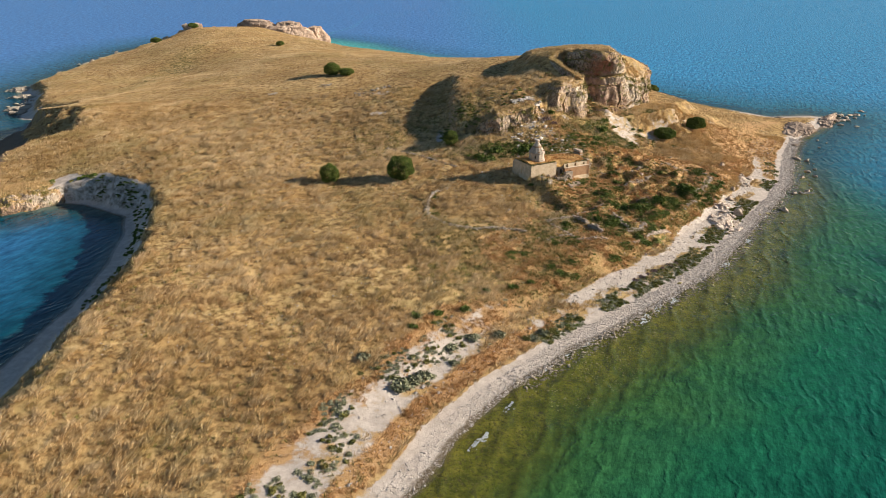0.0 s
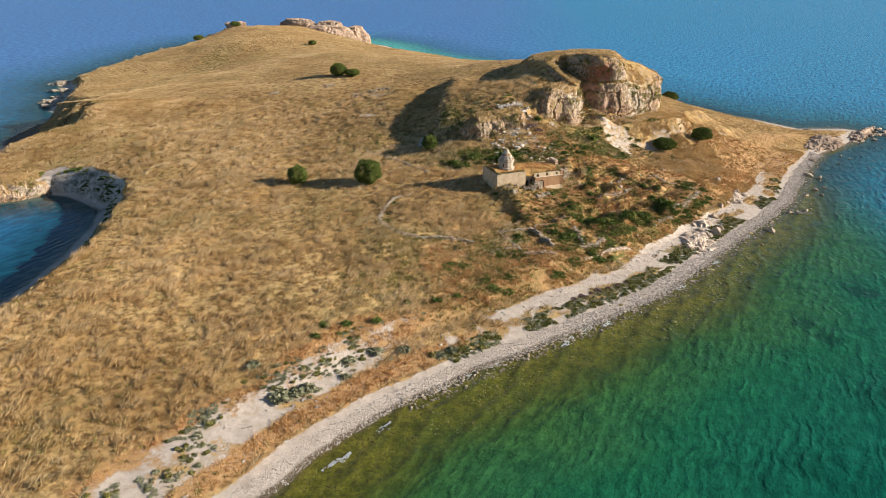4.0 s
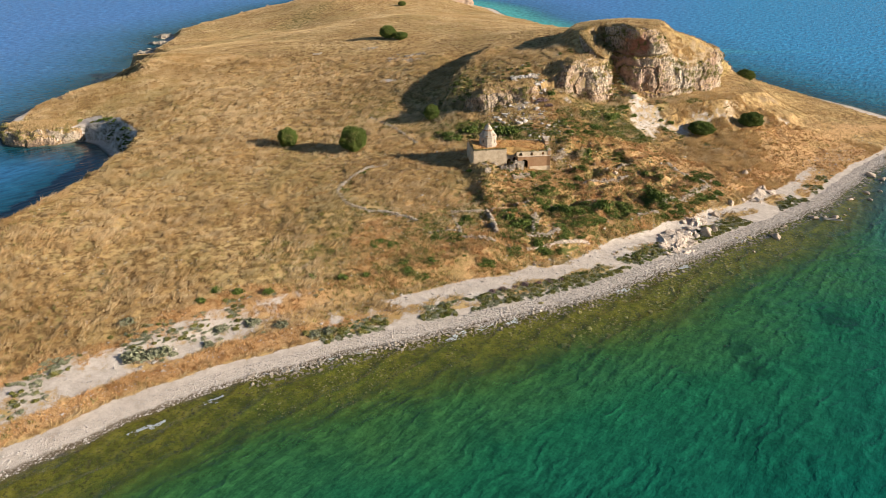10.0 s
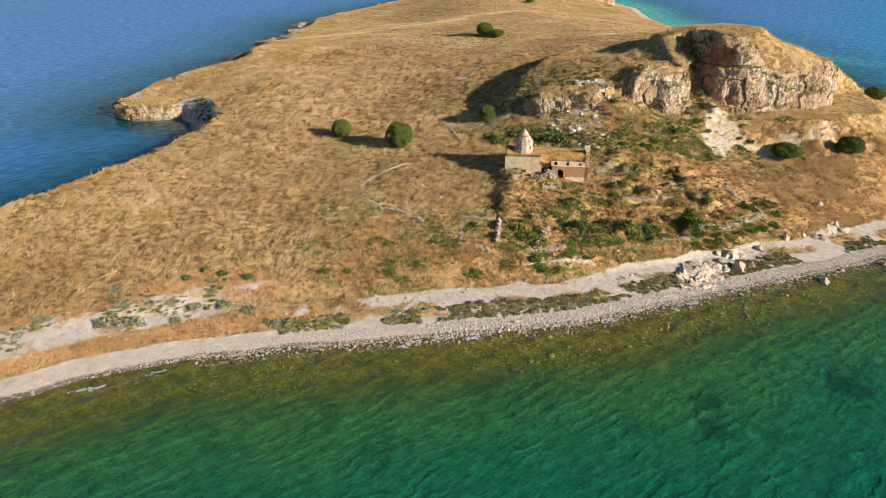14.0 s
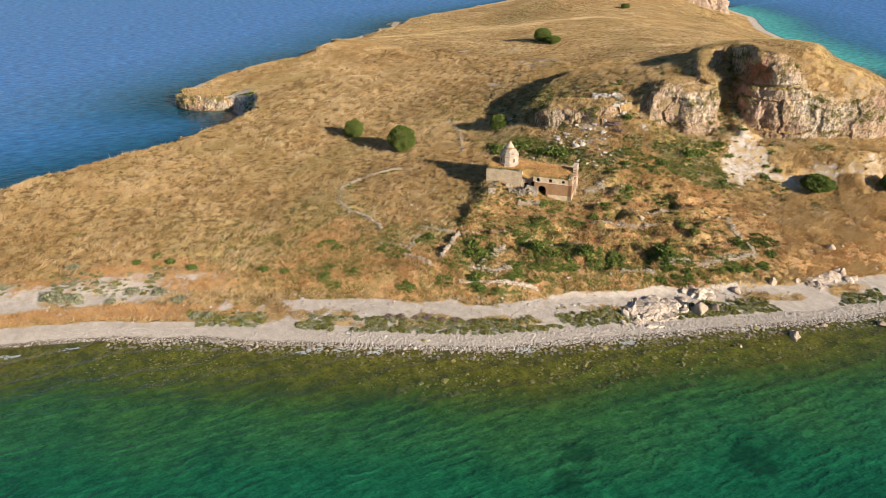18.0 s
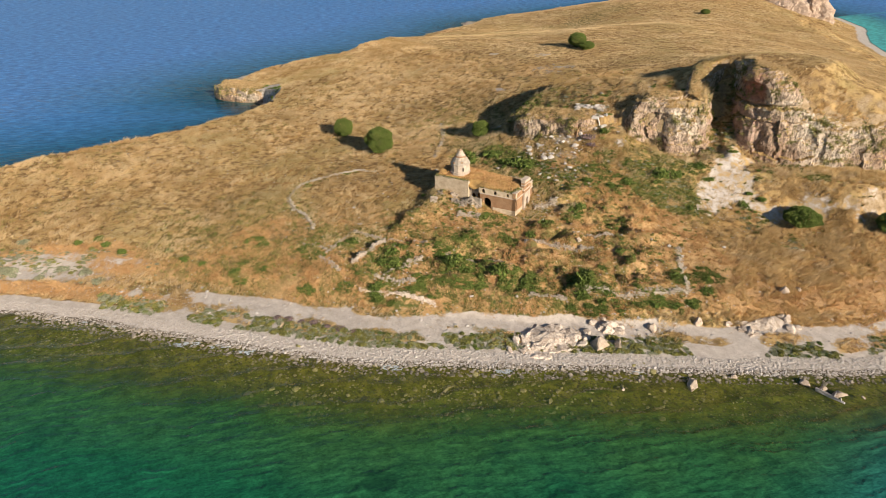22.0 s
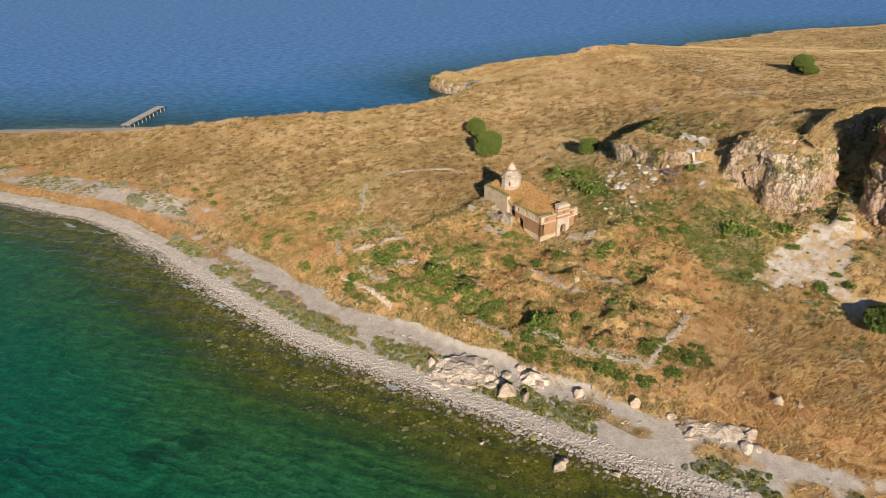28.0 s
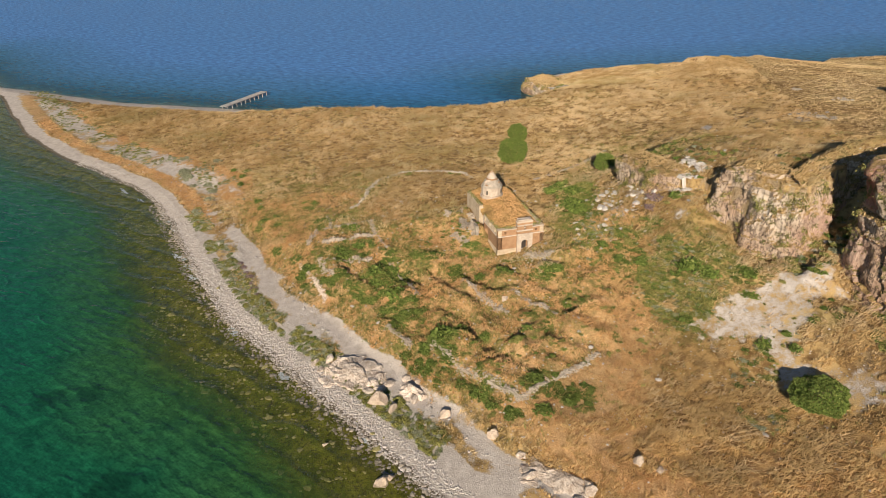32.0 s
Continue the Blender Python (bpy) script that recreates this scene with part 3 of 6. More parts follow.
M_ROOFGRASS = plain("grass_grown_roof", (0.22, 0.13, 0.045), (0.46, 0.28, 0.10), 0.7, 0.95, 0.1)
# near-black colour standing for the shade inside openings
M_OPENING_SHADE = plain("dark_opening_shade", (0.03, 0.025, 0.02), (0.07, 0.055, 0.045), 1.0)
M_WOOD = plain("grey_weathered_wood", (0.26, 0.23, 0.20), (0.52, 0.48, 0.43), 3.0, 0.85, 0.02)
M_WALLSTONE = plain("grey_field_stone", (0.24, 0.195, 0.145), (0.46, 0.395, 0.31), 1.5, 0.95, 0.06)
M_BEDROCK = plain("pinkish_grey_bedrock", (0.36, 0.27, 0.20), (0.68, 0.57, 0.46), 0.9, 0.9, 0.35, 7.0, (0.4, 0.58), 4.0)
M_RUBBLE = plain("rubble_stone", (0.22, 0.17, 0.12), (0.44, 0.37, 0.29), 2.0, 0.95, 0.06)
M_COBBLE = plain("grey_cobbles", (0.30, 0.262, 0.225), (0.545, 0.49, 0.435), 2.2, 0.85, 0.04)
M_RIDGE = plain("pinkish_ridge_rock", (0.24, 0.165, 0.115), (0.48, 0.365, 0.27), 0.35, 0.9, 0.4, 7.0, (0.38, 0.6), 5.0)
M_FOAM = plain("foam", (0.36, 0.40, 0.39), (0.58, 0.61, 0.61), 2.0, 0.6, 0.03)


# ---- mesh tools ----
def raw_mesh(name, verts, faces, attrs=(), shade=False):
    """A mesh from numpy arrays: verts (n, 3), faces (m, 3 or 4)."""
    me = bpy.data.meshes.new(name)
    k = faces.shape[1]
    me.vertices.add(len(verts))
    me.vertices.foreach_set("co", np.ascontiguousarray(verts, np.float32).ravel())
    me.loops.add(faces.size)
    me.loops.foreach_set("vertex_index", np.ascontiguousarray(faces, np.int32).ravel())
    me.polygons.add(len(faces))
    me.polygons.foreach_set("loop_start", np.arange(0, faces.size, k, dtype=np.int32))
    for key, values in attrs:
        a = me.attributes.new(key, "FLOAT", "POINT")
        a.data.foreach_set("value", np.ascontiguousarray(values, np.float32))
    me.update(calc_edges=True)
    me.polygons.foreach_set("use_smooth", np.full(len(faces), shade))
    return me


def part(name, bm, mat, parent=None, label=""):
    """Links a bmesh, or a ready mesh, as one mesh object, under a thing or a part if given."""
    if isinstance(bm, bmesh.types.BMesh):
        me = bpy.data.meshes.new(name)
        bm.to_mesh(me)
        bm.free()
    else:
        me = bm
    if mat and not me.materials:
        me.materials.append(mat)
    ob = new(name, me)
    if parent:
        ob.parent = parent
    return tagged(ob, label)


def empty(name, m, label, category, group=""):
    ob = new(name)
    ob.matrix_world = m
    return tagged(ob, label, category, group)


def box(bm, x0, x1, y0, y1, z0, z1):
    vs = [bm.verts.new(c) for c in ((x0, y0, z0), (x1, y0, z0), (x1, y1, z0), (x0, y1, z0), (x0, y0, z1), (x1, y0, z1), (x1, y1, z1), (x0, y1, z1))]
    for f in ((3, 2, 1, 0), (4, 5, 6, 7), (0, 1, 5, 4), (1, 2, 6, 5), (2, 3, 7, 6), (3, 0, 4, 7)):
        bm.faces.new([vs[i] for i in f])
    return vs


def boxed(*dims, wear=0.0, rng=None):
    bm = bmesh.new()
    box(bm, *dims)
    if wear:
        bmesh.ops.bevel(bm, geom=bm.edges[:], offset=wear, segments=1, affect="EDGES")
    if rng:
        for v in bm.verts:
            v.co += Vector((rng.uniform(-1, 1), rng.uniform(-1, 1), rng.uniform(-1, 1))) * wear
    return bm


def prism(bm, ring, z0, z1, ring_top=None):
    """A solid between a ring at z0 and the same or another ring at z1."""
    lo = [bm.verts.new((x, y, z0)) for x, y in ring]
    hi = [bm.verts.new((x, y, z1)) for x, y in (ring_top or ring)]
    n = len(lo)
    bm.faces.new(lo[::-1])
    bm.faces.new(hi)
    for i in range(n):
        bm.faces.new((lo[i], lo[(i + 1) % n], hi[(i + 1) % n], hi[i]))


ICO_V = []
ICO_F = []
_b = bmesh.new()
bmesh.ops.create_icosphere(_b, subdivisions=1, radius=1.0)
ICO_V, ICO_F = np.array([v.co[:] for v in _b.verts]), np.array([[v.index for v in f.verts] for f in _b.faces])
_b.free()


def scatter_stones(x, y, z, size, rng, flat=0.65):
    """Many small uneven stones in one mesh."""
    n, k = len(x), len(ICO_V)
    jig = 1 + 0.28 * rng.standard_normal((n, k, 1)).clip(-1.4, 1.4)
    v = ICO_V[None] * jig
    s = size[:, None, None] * np.stack([rng.uniform(.7, 1.3, n), rng.uniform(.7, 1.3, n), rng.uniform(.5, 1., n) * flat], 1)[:, None, :]
    a = rng.uniform(0, 6.28, n)
    v = v * s
    c, sn = np.cos(a)[:, None], np.sin(a)[:, None]
    v = np.stack([v[..., 0] * c - v[..., 1] * sn, v[..., 0] * sn + v[..., 1] * c, v[..., 2]], 2)
    v += np.stack([x, y, z], 1)[:, None, :]
    f = ICO_F[None] + (np.arange(n) * k)[:, None, None]
    return v.reshape(-1, 3), f.reshape(-1, 3)


def blades(x, y, z, rng, count, spread, height, width, lean=0.35, wind=(-0.2, 0.05), shade=None):
    """Tufts of thin blades: a triangle each."""
    n = len(x)
    bx, by = (np.repeat(a, count) for a in (x, y))
    bz, hh = np.repeat(z, count), np.repeat(height, count) * rng.uniform(0.55, 1.15, n * count)
    sp = np.repeat(spread, count) if isinstance(spread, np.ndarray) else spread
    a, r = rng.uniform(0, 6.28, n * count), np.sqrt(rng.uniform(0, 1, n * count)) * sp
    bx, by = bx + np.cos(a) * r, by + np.sin(a) * r
    t = rng.uniform(0, 3.14, n * count)
    wx, wy = np.cos(t) * width / 2, np.sin(t) * width / 2
    lx, ly = hh * (wind[0] + lean * rng.standard_normal(n * count)), hh * (wind[1] + lean * rng.standard_normal(n * count))
    v = np.stack([np.stack([bx - wx, by - wy, bz - 0.1], 1), np.stack([bx + wx, by + wy, bz - 0.1], 1), np.stack([bx + lx, by + ly, bz + hh], 1)], 1)
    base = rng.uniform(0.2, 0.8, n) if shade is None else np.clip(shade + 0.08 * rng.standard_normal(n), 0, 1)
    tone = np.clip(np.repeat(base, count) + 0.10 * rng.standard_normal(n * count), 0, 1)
    # shade at the roots put into the tone: dark base, paler tip
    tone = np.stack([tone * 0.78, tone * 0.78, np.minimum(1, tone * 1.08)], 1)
    return v.reshape(-1, 3), np.arange(n * count * 3).reshape(-1, 3), tone.ravel()


def leaves(px, py, pz, rng, size):
    """Leaf sprays: a four-cornered, turned leaf at each place."""
    n = len(px)
    p = np.stack([px, py, pz], 1)
    a = rng.standard_normal((n, 3))
    a /= np.linalg.norm(a, axis=1, keepdims=True)
    b = np.cross(a, rng.standard_normal((n, 3)))
    b /= np.linalg.norm(b, axis=1, keepdims=True)
    s = (size * rng.uniform(0.6, 1.3, n))[:, None]
    v = np.stack([p - a * s, p - b * s * 0.55, p + a * s, p + b * s * 0.55], 1)
    return v.reshape(-1, 3), np.arange(n * 4).reshape(-1, 4)


# ---- ground and water ----
def axis(lo, hi, fine, step, coarse):
    inner = np.arange(fine[0], fine[1], step)
    return np.unique(np.concatenate([[-4200, -1500, -700], np.arange(lo, fine[0], coarse), inner, np.arange(fine[1], hi, coarse), [1300, 2400, 4600]]))


gx, gy = axis(-290, 240, (-160, 150), 0.8, 3.0), axis(-170, 760, (85, 340), 0.8, 3.0)
X, Y = np.meshgrid(gx, gy)
X, Y = X.ravel(), Y.ravel()
Z, D = ground(X, Y)


def grid_faces(nx, ny):
    i = np.arange(nx * ny).reshape(ny, nx)
    return np.stack([i[:-1, :-1], i[:-1, 1:], i[1:, 1:], i[1:, :-1]], 2).reshape(-1, 4)


def near(x, y, cx, cy, rx, ry, soft=0.5):
    return sstep(1 + soft, 1 - soft, np.hypot((x - cx) / rx, (y - cy) / ry))


def segment(x, y, ax, ay, bx, by):
    ex, ey = bx - ax, by - ay
    u = np.clip(((x - ax) * ex + (y - ay) * ey) / (ex * ex + ey * ey), 0, 1)
    return np.hypot(x - ax - u * ex, y - ay - u * ey), u


def line_distance(x, y, line):
    best = np.full(np.shape(x), 1e9)
    for p, q in zip(line[:-1], line[1:]):
        best = np.minimum(best, segment(x, y, p[0], p[1], q[0], q[1])[0])
    return best


def south(x, y, d):
    """One where the nearest coast is the long south beach."""
    return sstep(6.0, 2.0, line_distance(x, y, SOUTH[1:]) - np.abs(d))


FAN = [(57, 283.5), (60, 278.5), (64.5, 282.0), (69, 282.5), (73, 277.8), (77, 274.2), (84, 276.4), (86, 274), (79.5, 270.6), (75.5, 267.2), (76.5, 262), (70, 256), (68.5, 261.5), (65.5, 266), (63.8, 272)]
BRANCH = [(67.5, 257.5), (69.2, 255.8), (76.8, 260), (81.5, 268.5), (92, 280.5), (103, 290.5), (122, 303), (119, 305.5), (98, 294), (87, 283), (81, 275), (76, 264)]


def inside(x, y, ring):
    """Signed distance to a closed ring, positive inside."""
    best, within = np.full(np.shape(x), 1e9), np.zeros(np.shape(x), bool)
    for (ax, ay), (bx, by) in zip(ring, ring[1:] + ring[:1]):
        best = np.minimum(best, segment(x, y, ax, ay, bx, by)[0])
        if by != ay:
            within ^= ((ay > y) != (by > y)) & (x < (bx - ax) * (y - ay) / (by - ay) + ax)
    return np.where(within, best, -best)


def scree(x, y):
    rag = 2.6 * fbm(x / 4, y / 4, 4, 77) + 1.8 * fbm(x / 1.3, y / 1.3, 2, 78)
    fan = sstep(-0.9, 1.0, inside(x, y, FAN) + rag)
    foot = sstep(-0.6, 1.2, inside(x, y, BRANCH) + 1.5 * rag - 0.4) * 0.85
    return np.maximum(0.58 * fan, 0.54 * foot)


BANK = [(-208, 342), (-203, 318), (-196, 292), (-174, 258), (-164, 242), (-157, 241), (-167, 276), (-183, 301), (-190, 328)]


def earth_mask(x, y):
    """The bare brown bank of the west shore."""
    return sstep(-2.5, 2.5, inside(x, y, BANK) + 3.0 * fbm(x / 6, y / 6, 3, 111))


def bare_mask(x, y, d):
    s = south(x, y, d)
    w = 2.2 * fbm(x / 10, y / 10, 3, 21)
    f = fbm(x / 5, y / 5, 4, 22)
    rim = 6.4 + 1.8 * sstep(76, 90, x) * sstep(124, 106, x) * s * (1 + 1.2 * f)
    beach = sstep(rim + 0.5, rim - 0.6, d + w * 0.5)
    wide = 15.0 - 1.2 * sstep(80, 105, x)
    path = sstep(10.0, 11.4, d + w) * sstep(wide + 1.2, wide - 0.6, d + w) * s * sstep(18, 34, x + 14 * f) * (0.88 + 1.1 * f) * sstep(134, 112, x)
    scrub = sstep(11, 13, d + w) * sstep(23.5, 20, d + w) * s * sstep(18, 4, x + 8 * f) * (0.66 + 0.6 * f)
    strip = sstep(5.5, 6.5, d + w) * sstep(11.6, 10.4, d + w) * s * sstep(20, 34, x) * sstep(130, 112, x) * (0.5 + 1.3 * f)
    hollow = 0.9 * near(x, y, -1, 251, 1.8, 5) + 0.8 * near(x, y, -26, 271.3, 3.2, 1.6) + 0.5 * near(x, y, -25, 296, 5, 3)
    beach = np.maximum(beach, 0.85 * sstep(-15, -45, y) * sstep(17, 13, d + w))
    west = np.where(y < 112, sstep(9, 7, d), 0.0) * (1 - s)
    talus = 0.42 * sstep(-0.1, 0.2, fbm(x / 3, y / 3, 3, 26)) * np.maximum(near(x, y, 36, 248, 8, 6), near(x, y, 46, 255, 6, 5))
    bay = sstep(9.5, 7.5, d + 1.2 * f) * sstep(4.0, 1.0, line_distance(x, y, COVE[3:13]) - np.abs(d))
    return np.maximum.reduce([beach, path, scrub, scree(x, y), np.minimum(hollow, 1), west, talus, strip, bay])


def green_mask(x, y, d):
    m = 0.9 * near(x, y, 52, 186, 30, 18) + 0.8 * near(x, y, 72, 212, 28, 26) + 0.5 * near(x, y, 48, 240, 20, 9) + near(x, y, 24, 235, 20, 5) + 0.9 * near(x, y, 61, 260, 13, 9)
    m = m + 0.55 * near(x, y, 18, 160, 26, 18) + 0.35 * near(x, y, -5, 250, 25, 18)
    m = m + 0.7 * near(x, y, -165, 430, 12, 55)
    return np.clip(m, 0, 1)


def orange_mask(x, y, d):
    s = south(x, y, d)
    w = 5 * fbm(x / 14, y / 14, 3, 25)
    slope = sstep(15, 18, d + w) * sstep(58, 46, d + w) * sstep(30, 50, x + 0.3 * y - 20) * sstep(258, 244, y + w)
    strip = sstep(16, 18, d) * sstep(27, 22, d + w)
    low = sstep(6.5, 7.5, d) * sstep(12.5, 11, d) * sstep(40, 20, x)
    east = 0.8 * near(x, y, 128, 278, 28, 32) * (1 - scree(x, y))
    return np.clip(np.maximum(np.maximum.reduce([slope, strip, low]) * s, east), 0, 1)


masks = [("shore", D), ("bare", bare_mask(X, Y, D)), ("green", green_mask(X, Y, D)), ("orange", orange_mask(X, Y, D)), ("weedy", south(X, Y, D)), ("earth", earth_mask(X, Y))]
me = raw_mesh("ground", np.stack([X, Y, Z], 1), grid_faces(len(gx), len(gy)), masks, True)
tagged(part("ground", me, M_GROUND), "dry golden grassy island with pale stony shores", "island", "", "structure")

wx = np.unique(np.concatenate([np.arange(-400, 420, 4.0), [-4500, -2500, -1400, -800, -550, 560, 800, 1400, 2500, 4500]]))
wy = np.unique(np.concatenate([np.arange(-200, 820, 4.0), [-4000, -2000, -900, -450, 1000, 1400, 2000, 3000, 4800]]))
WX, WY = (a.ravel() for a in np.meshgrid(wx, wy))
WD = coast(WX, WY)[0]
sandy = sstep(4, 0, line_distance(WX, WY, EAST[5:12]) - np.abs(WD)) * sstep(470, 520, WY)
me = raw_mesh("water", np.stack([WX, WY, np.zeros_like(WX)], 1), grid_faces(len(wx), len(wy)), [("shore", WD), ("sandy", sandy), ("calm", near(WX, WY, -122, 168, 42, 62)), ("weedy", sstep(60, -10, line_distance(WX, WY, SOUTH[1:]) - np.abs(WD)) * sstep(-4, 4, WX - np.interp(WY, [-150, -59, -33, 20, 80, 120], [-176, -110, -104, -94, -88, -85])) * (1 - 0.85 * sstep(115, 175, WX + 0.4 * (WY - 230))))], True)
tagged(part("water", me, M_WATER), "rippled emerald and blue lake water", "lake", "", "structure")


def height(x, y):
    return float(ground(np.array([x]), np.array([y]))[0][0])


def heights(x, y):
    return ground(np.asarray(x, float), np.asarray(y, float))[0]


# ---- crags ----
def crag(ring, z0, z1, fall, seed, label, taper=0.16, rough=1.6, around=340, levels=64, ledge=False, blocks=0.85, name="rock_outcrop", group="crags on the hill", mat=None):
    """A rock mass over a ring of corners; its top falls by fall (x, y) per metre from the ring's middle."""
    ring = [Vector(p) for p in ring]
    lengths = [(ring[(i + 1) % len(ring)] - p).length for i, p in enumerate(ring)]
    total = sum(lengths)
    mid = sum(ring, Vector((0, 0))) / len(ring)
    outline = []
    for k in range(around):
        s = total * k / around
        for i, l in enumerate(lengths):
            if s <= l:
                outline.append(ring[i].lerp(ring[(i + 1) % len(ring)], s / l))
                break
            s -= l
    for _ in range(round(10 * around / 340)):
        outline = [(outline[i - 1] + outline[i] * 2 + outline[(i + 1) % around]) / 4 for i in range(around)]
    v, tops = [], 14
    for j in range(levels + tops):
        for p in outline:
            if j < levels:
                h = j / (levels - 1)
                k = 1 - taper * h - 0.16 * max(0, h - 0.62) ** 2 / 0.1444
                q = mid.lerp(p, k)
                z = z0 + (z1 - z0) * h
            else:
                h, g = 1.0, (j - levels + 1) / tops
                q = mid.lerp(p, (1 - taper - 0.16) * (1 - g))
                z = z1 + 1.0 * math.sin(g * 1.57)
            z += h * ((q.x - mid.x) * fall[0] + (q.y - mid.y) * fall[1])
            c = Vector((q.x, q.y, z))
            n = noise.ridged_multi_fractal(Vector((c.x, c.y, c.z * 0.8)) * 0.13 + Vector((seed, 0, 0)), 1.0, 2.1, 6, 1.0, 2.0) - 1.1
            f = noise.fractal(c * 0.55 + Vector((0, seed, 0)), 0.9, 2.0, 5)
            warp = c + 1.6 * noise.noise_vector(c * 0.22)
            slab = noise.cell(Vector((warp.x * 0.20, warp.y * 0.20, warp.z * 0.17 + seed)))
            chip = noise.cell(Vector((warp.x * 0.55, warp.y * 0.55, warp.z * 0.7 + seed)))
            strata = math.sin(c.z * 1.7 + 3.0 * noise.noise(c * 0.1)) * 0.18
            out = Vector((p.x - mid.x, p.y - mid.y, 0)).normalized()
            side = 1.0 if j < levels else 0.0
            bulge = noise.fractal(Vector((c.x * 0.9, c.y * 0.9, c.z)) * 0.11 + Vector((seed, seed, 0)), 1.0, 2.0, 2)
            amount = rough * (n * 0.25 + 0.55 * blocks * slab + 0.12 * chip + 2.4 * bulge) + 0.5 * f + 1.8 * strata
            if ledge:
                cut = 0.52 + 0.10 * noise.noise(Vector((q.x, q.y, 0)) * 0.06)
                amount -= 1.7 * math.exp(-((h - cut) / 0.035) ** 2) + 0.9 * max(0.0, h - 0.78) / 0.22
            v.append(c + out * amount * side + Vector((0, 0, 0.35 * f + 0.25 * chip * side + (0.45 * n if j >= levels - 2 else 0))))
    rows = levels + tops
    i = np.arange(rows * around).reshape(rows, around)
    r = np.roll(i, -1, axis=1)
    faces = np.stack([i[:-1], r[:-1], r[1:], i[1:]], 2)
    v = np.array([q[:] for q in v])
    thing = empty(name, Matrix.Translation((mid.x, mid.y, z0)), label, "rock", group)
    v -= np.array([mid.x, mid.y, z0])
    part("rock_face", raw_mesh("rock_face", v[:levels * around], faces[:levels - 1].reshape(-1, 4)), mat or M_ROCK, thing)
    part("rock_top", raw_mesh("rock_top", v[(levels - 1) * around:], faces[levels - 1:].reshape(-1, 4) - (levels - 1) * around), mat or M_ROCK, thing, "" if mat else "grassy top of the rock")
    if name == "rock_outcrop":
        me = thing.children[0].data
        nz, gap = np.zeros(len(me.vertices) * 3, np.float32), np.random.default_rng(int(seed))
        me.vertices.foreach_get("normal", nz)
        p, nz = v[:levels * around], nz.reshape(-1, 3)[:, 2]
        wet = fbm((p[:, 0] + p[:, 2]) / 3, (p[:, 1] - p[:, 2]) / 3, 3, int(seed))
        spot = np.concatenate([p[(nz > 0.55 - 0.5 * wet) & (gap.uniform(0, 1, len(p)) < 0.3)], v[levels * around:]])
        spot = spot + gap.normal(0, 0.3, spot.shape) * (1, 1, 0)
        gv, gf, tone = blades(spot[:, 0], spot[:, 1], spot[:, 2], gap, 4, 0.4, gap.uniform(0.25, 0.7, len(spot)), 0.16, 0.35, (0.4, 0.3))
        part("rock_grass", raw_mesh("rock_grass", gv, gf, [("tone", tone)]), M_GRASS, thing, "dry grass on the ledges")
        spot = p[(nz > 0.1) & (wet > 0.12) & (gap.uniform(0, 1, len(p)) < 0.14)]
        k = 26
        q = np.repeat(spot, k, 0) + gap.normal(0, 0.34, (len(spot) * k, 3)) * (1, 1, 0.7) + (0, 0, 0.2)
        gv, gf = leaves(q[:, 0], q[:, 1], q[:, 2], gap, 0.17)
        tone = np.repeat(np.clip(np.repeat(gap.uniform(.2, .8, len(spot)), k) + gap.normal(0, .15, len(q)), 0, 1), 4)
        part("rock_shrub", raw_mesh("rock_shrub", gv, gf, [("tone", tone)]), M_OLIVE, thing, "olive shrubs rooted in the cracks")
    return thing


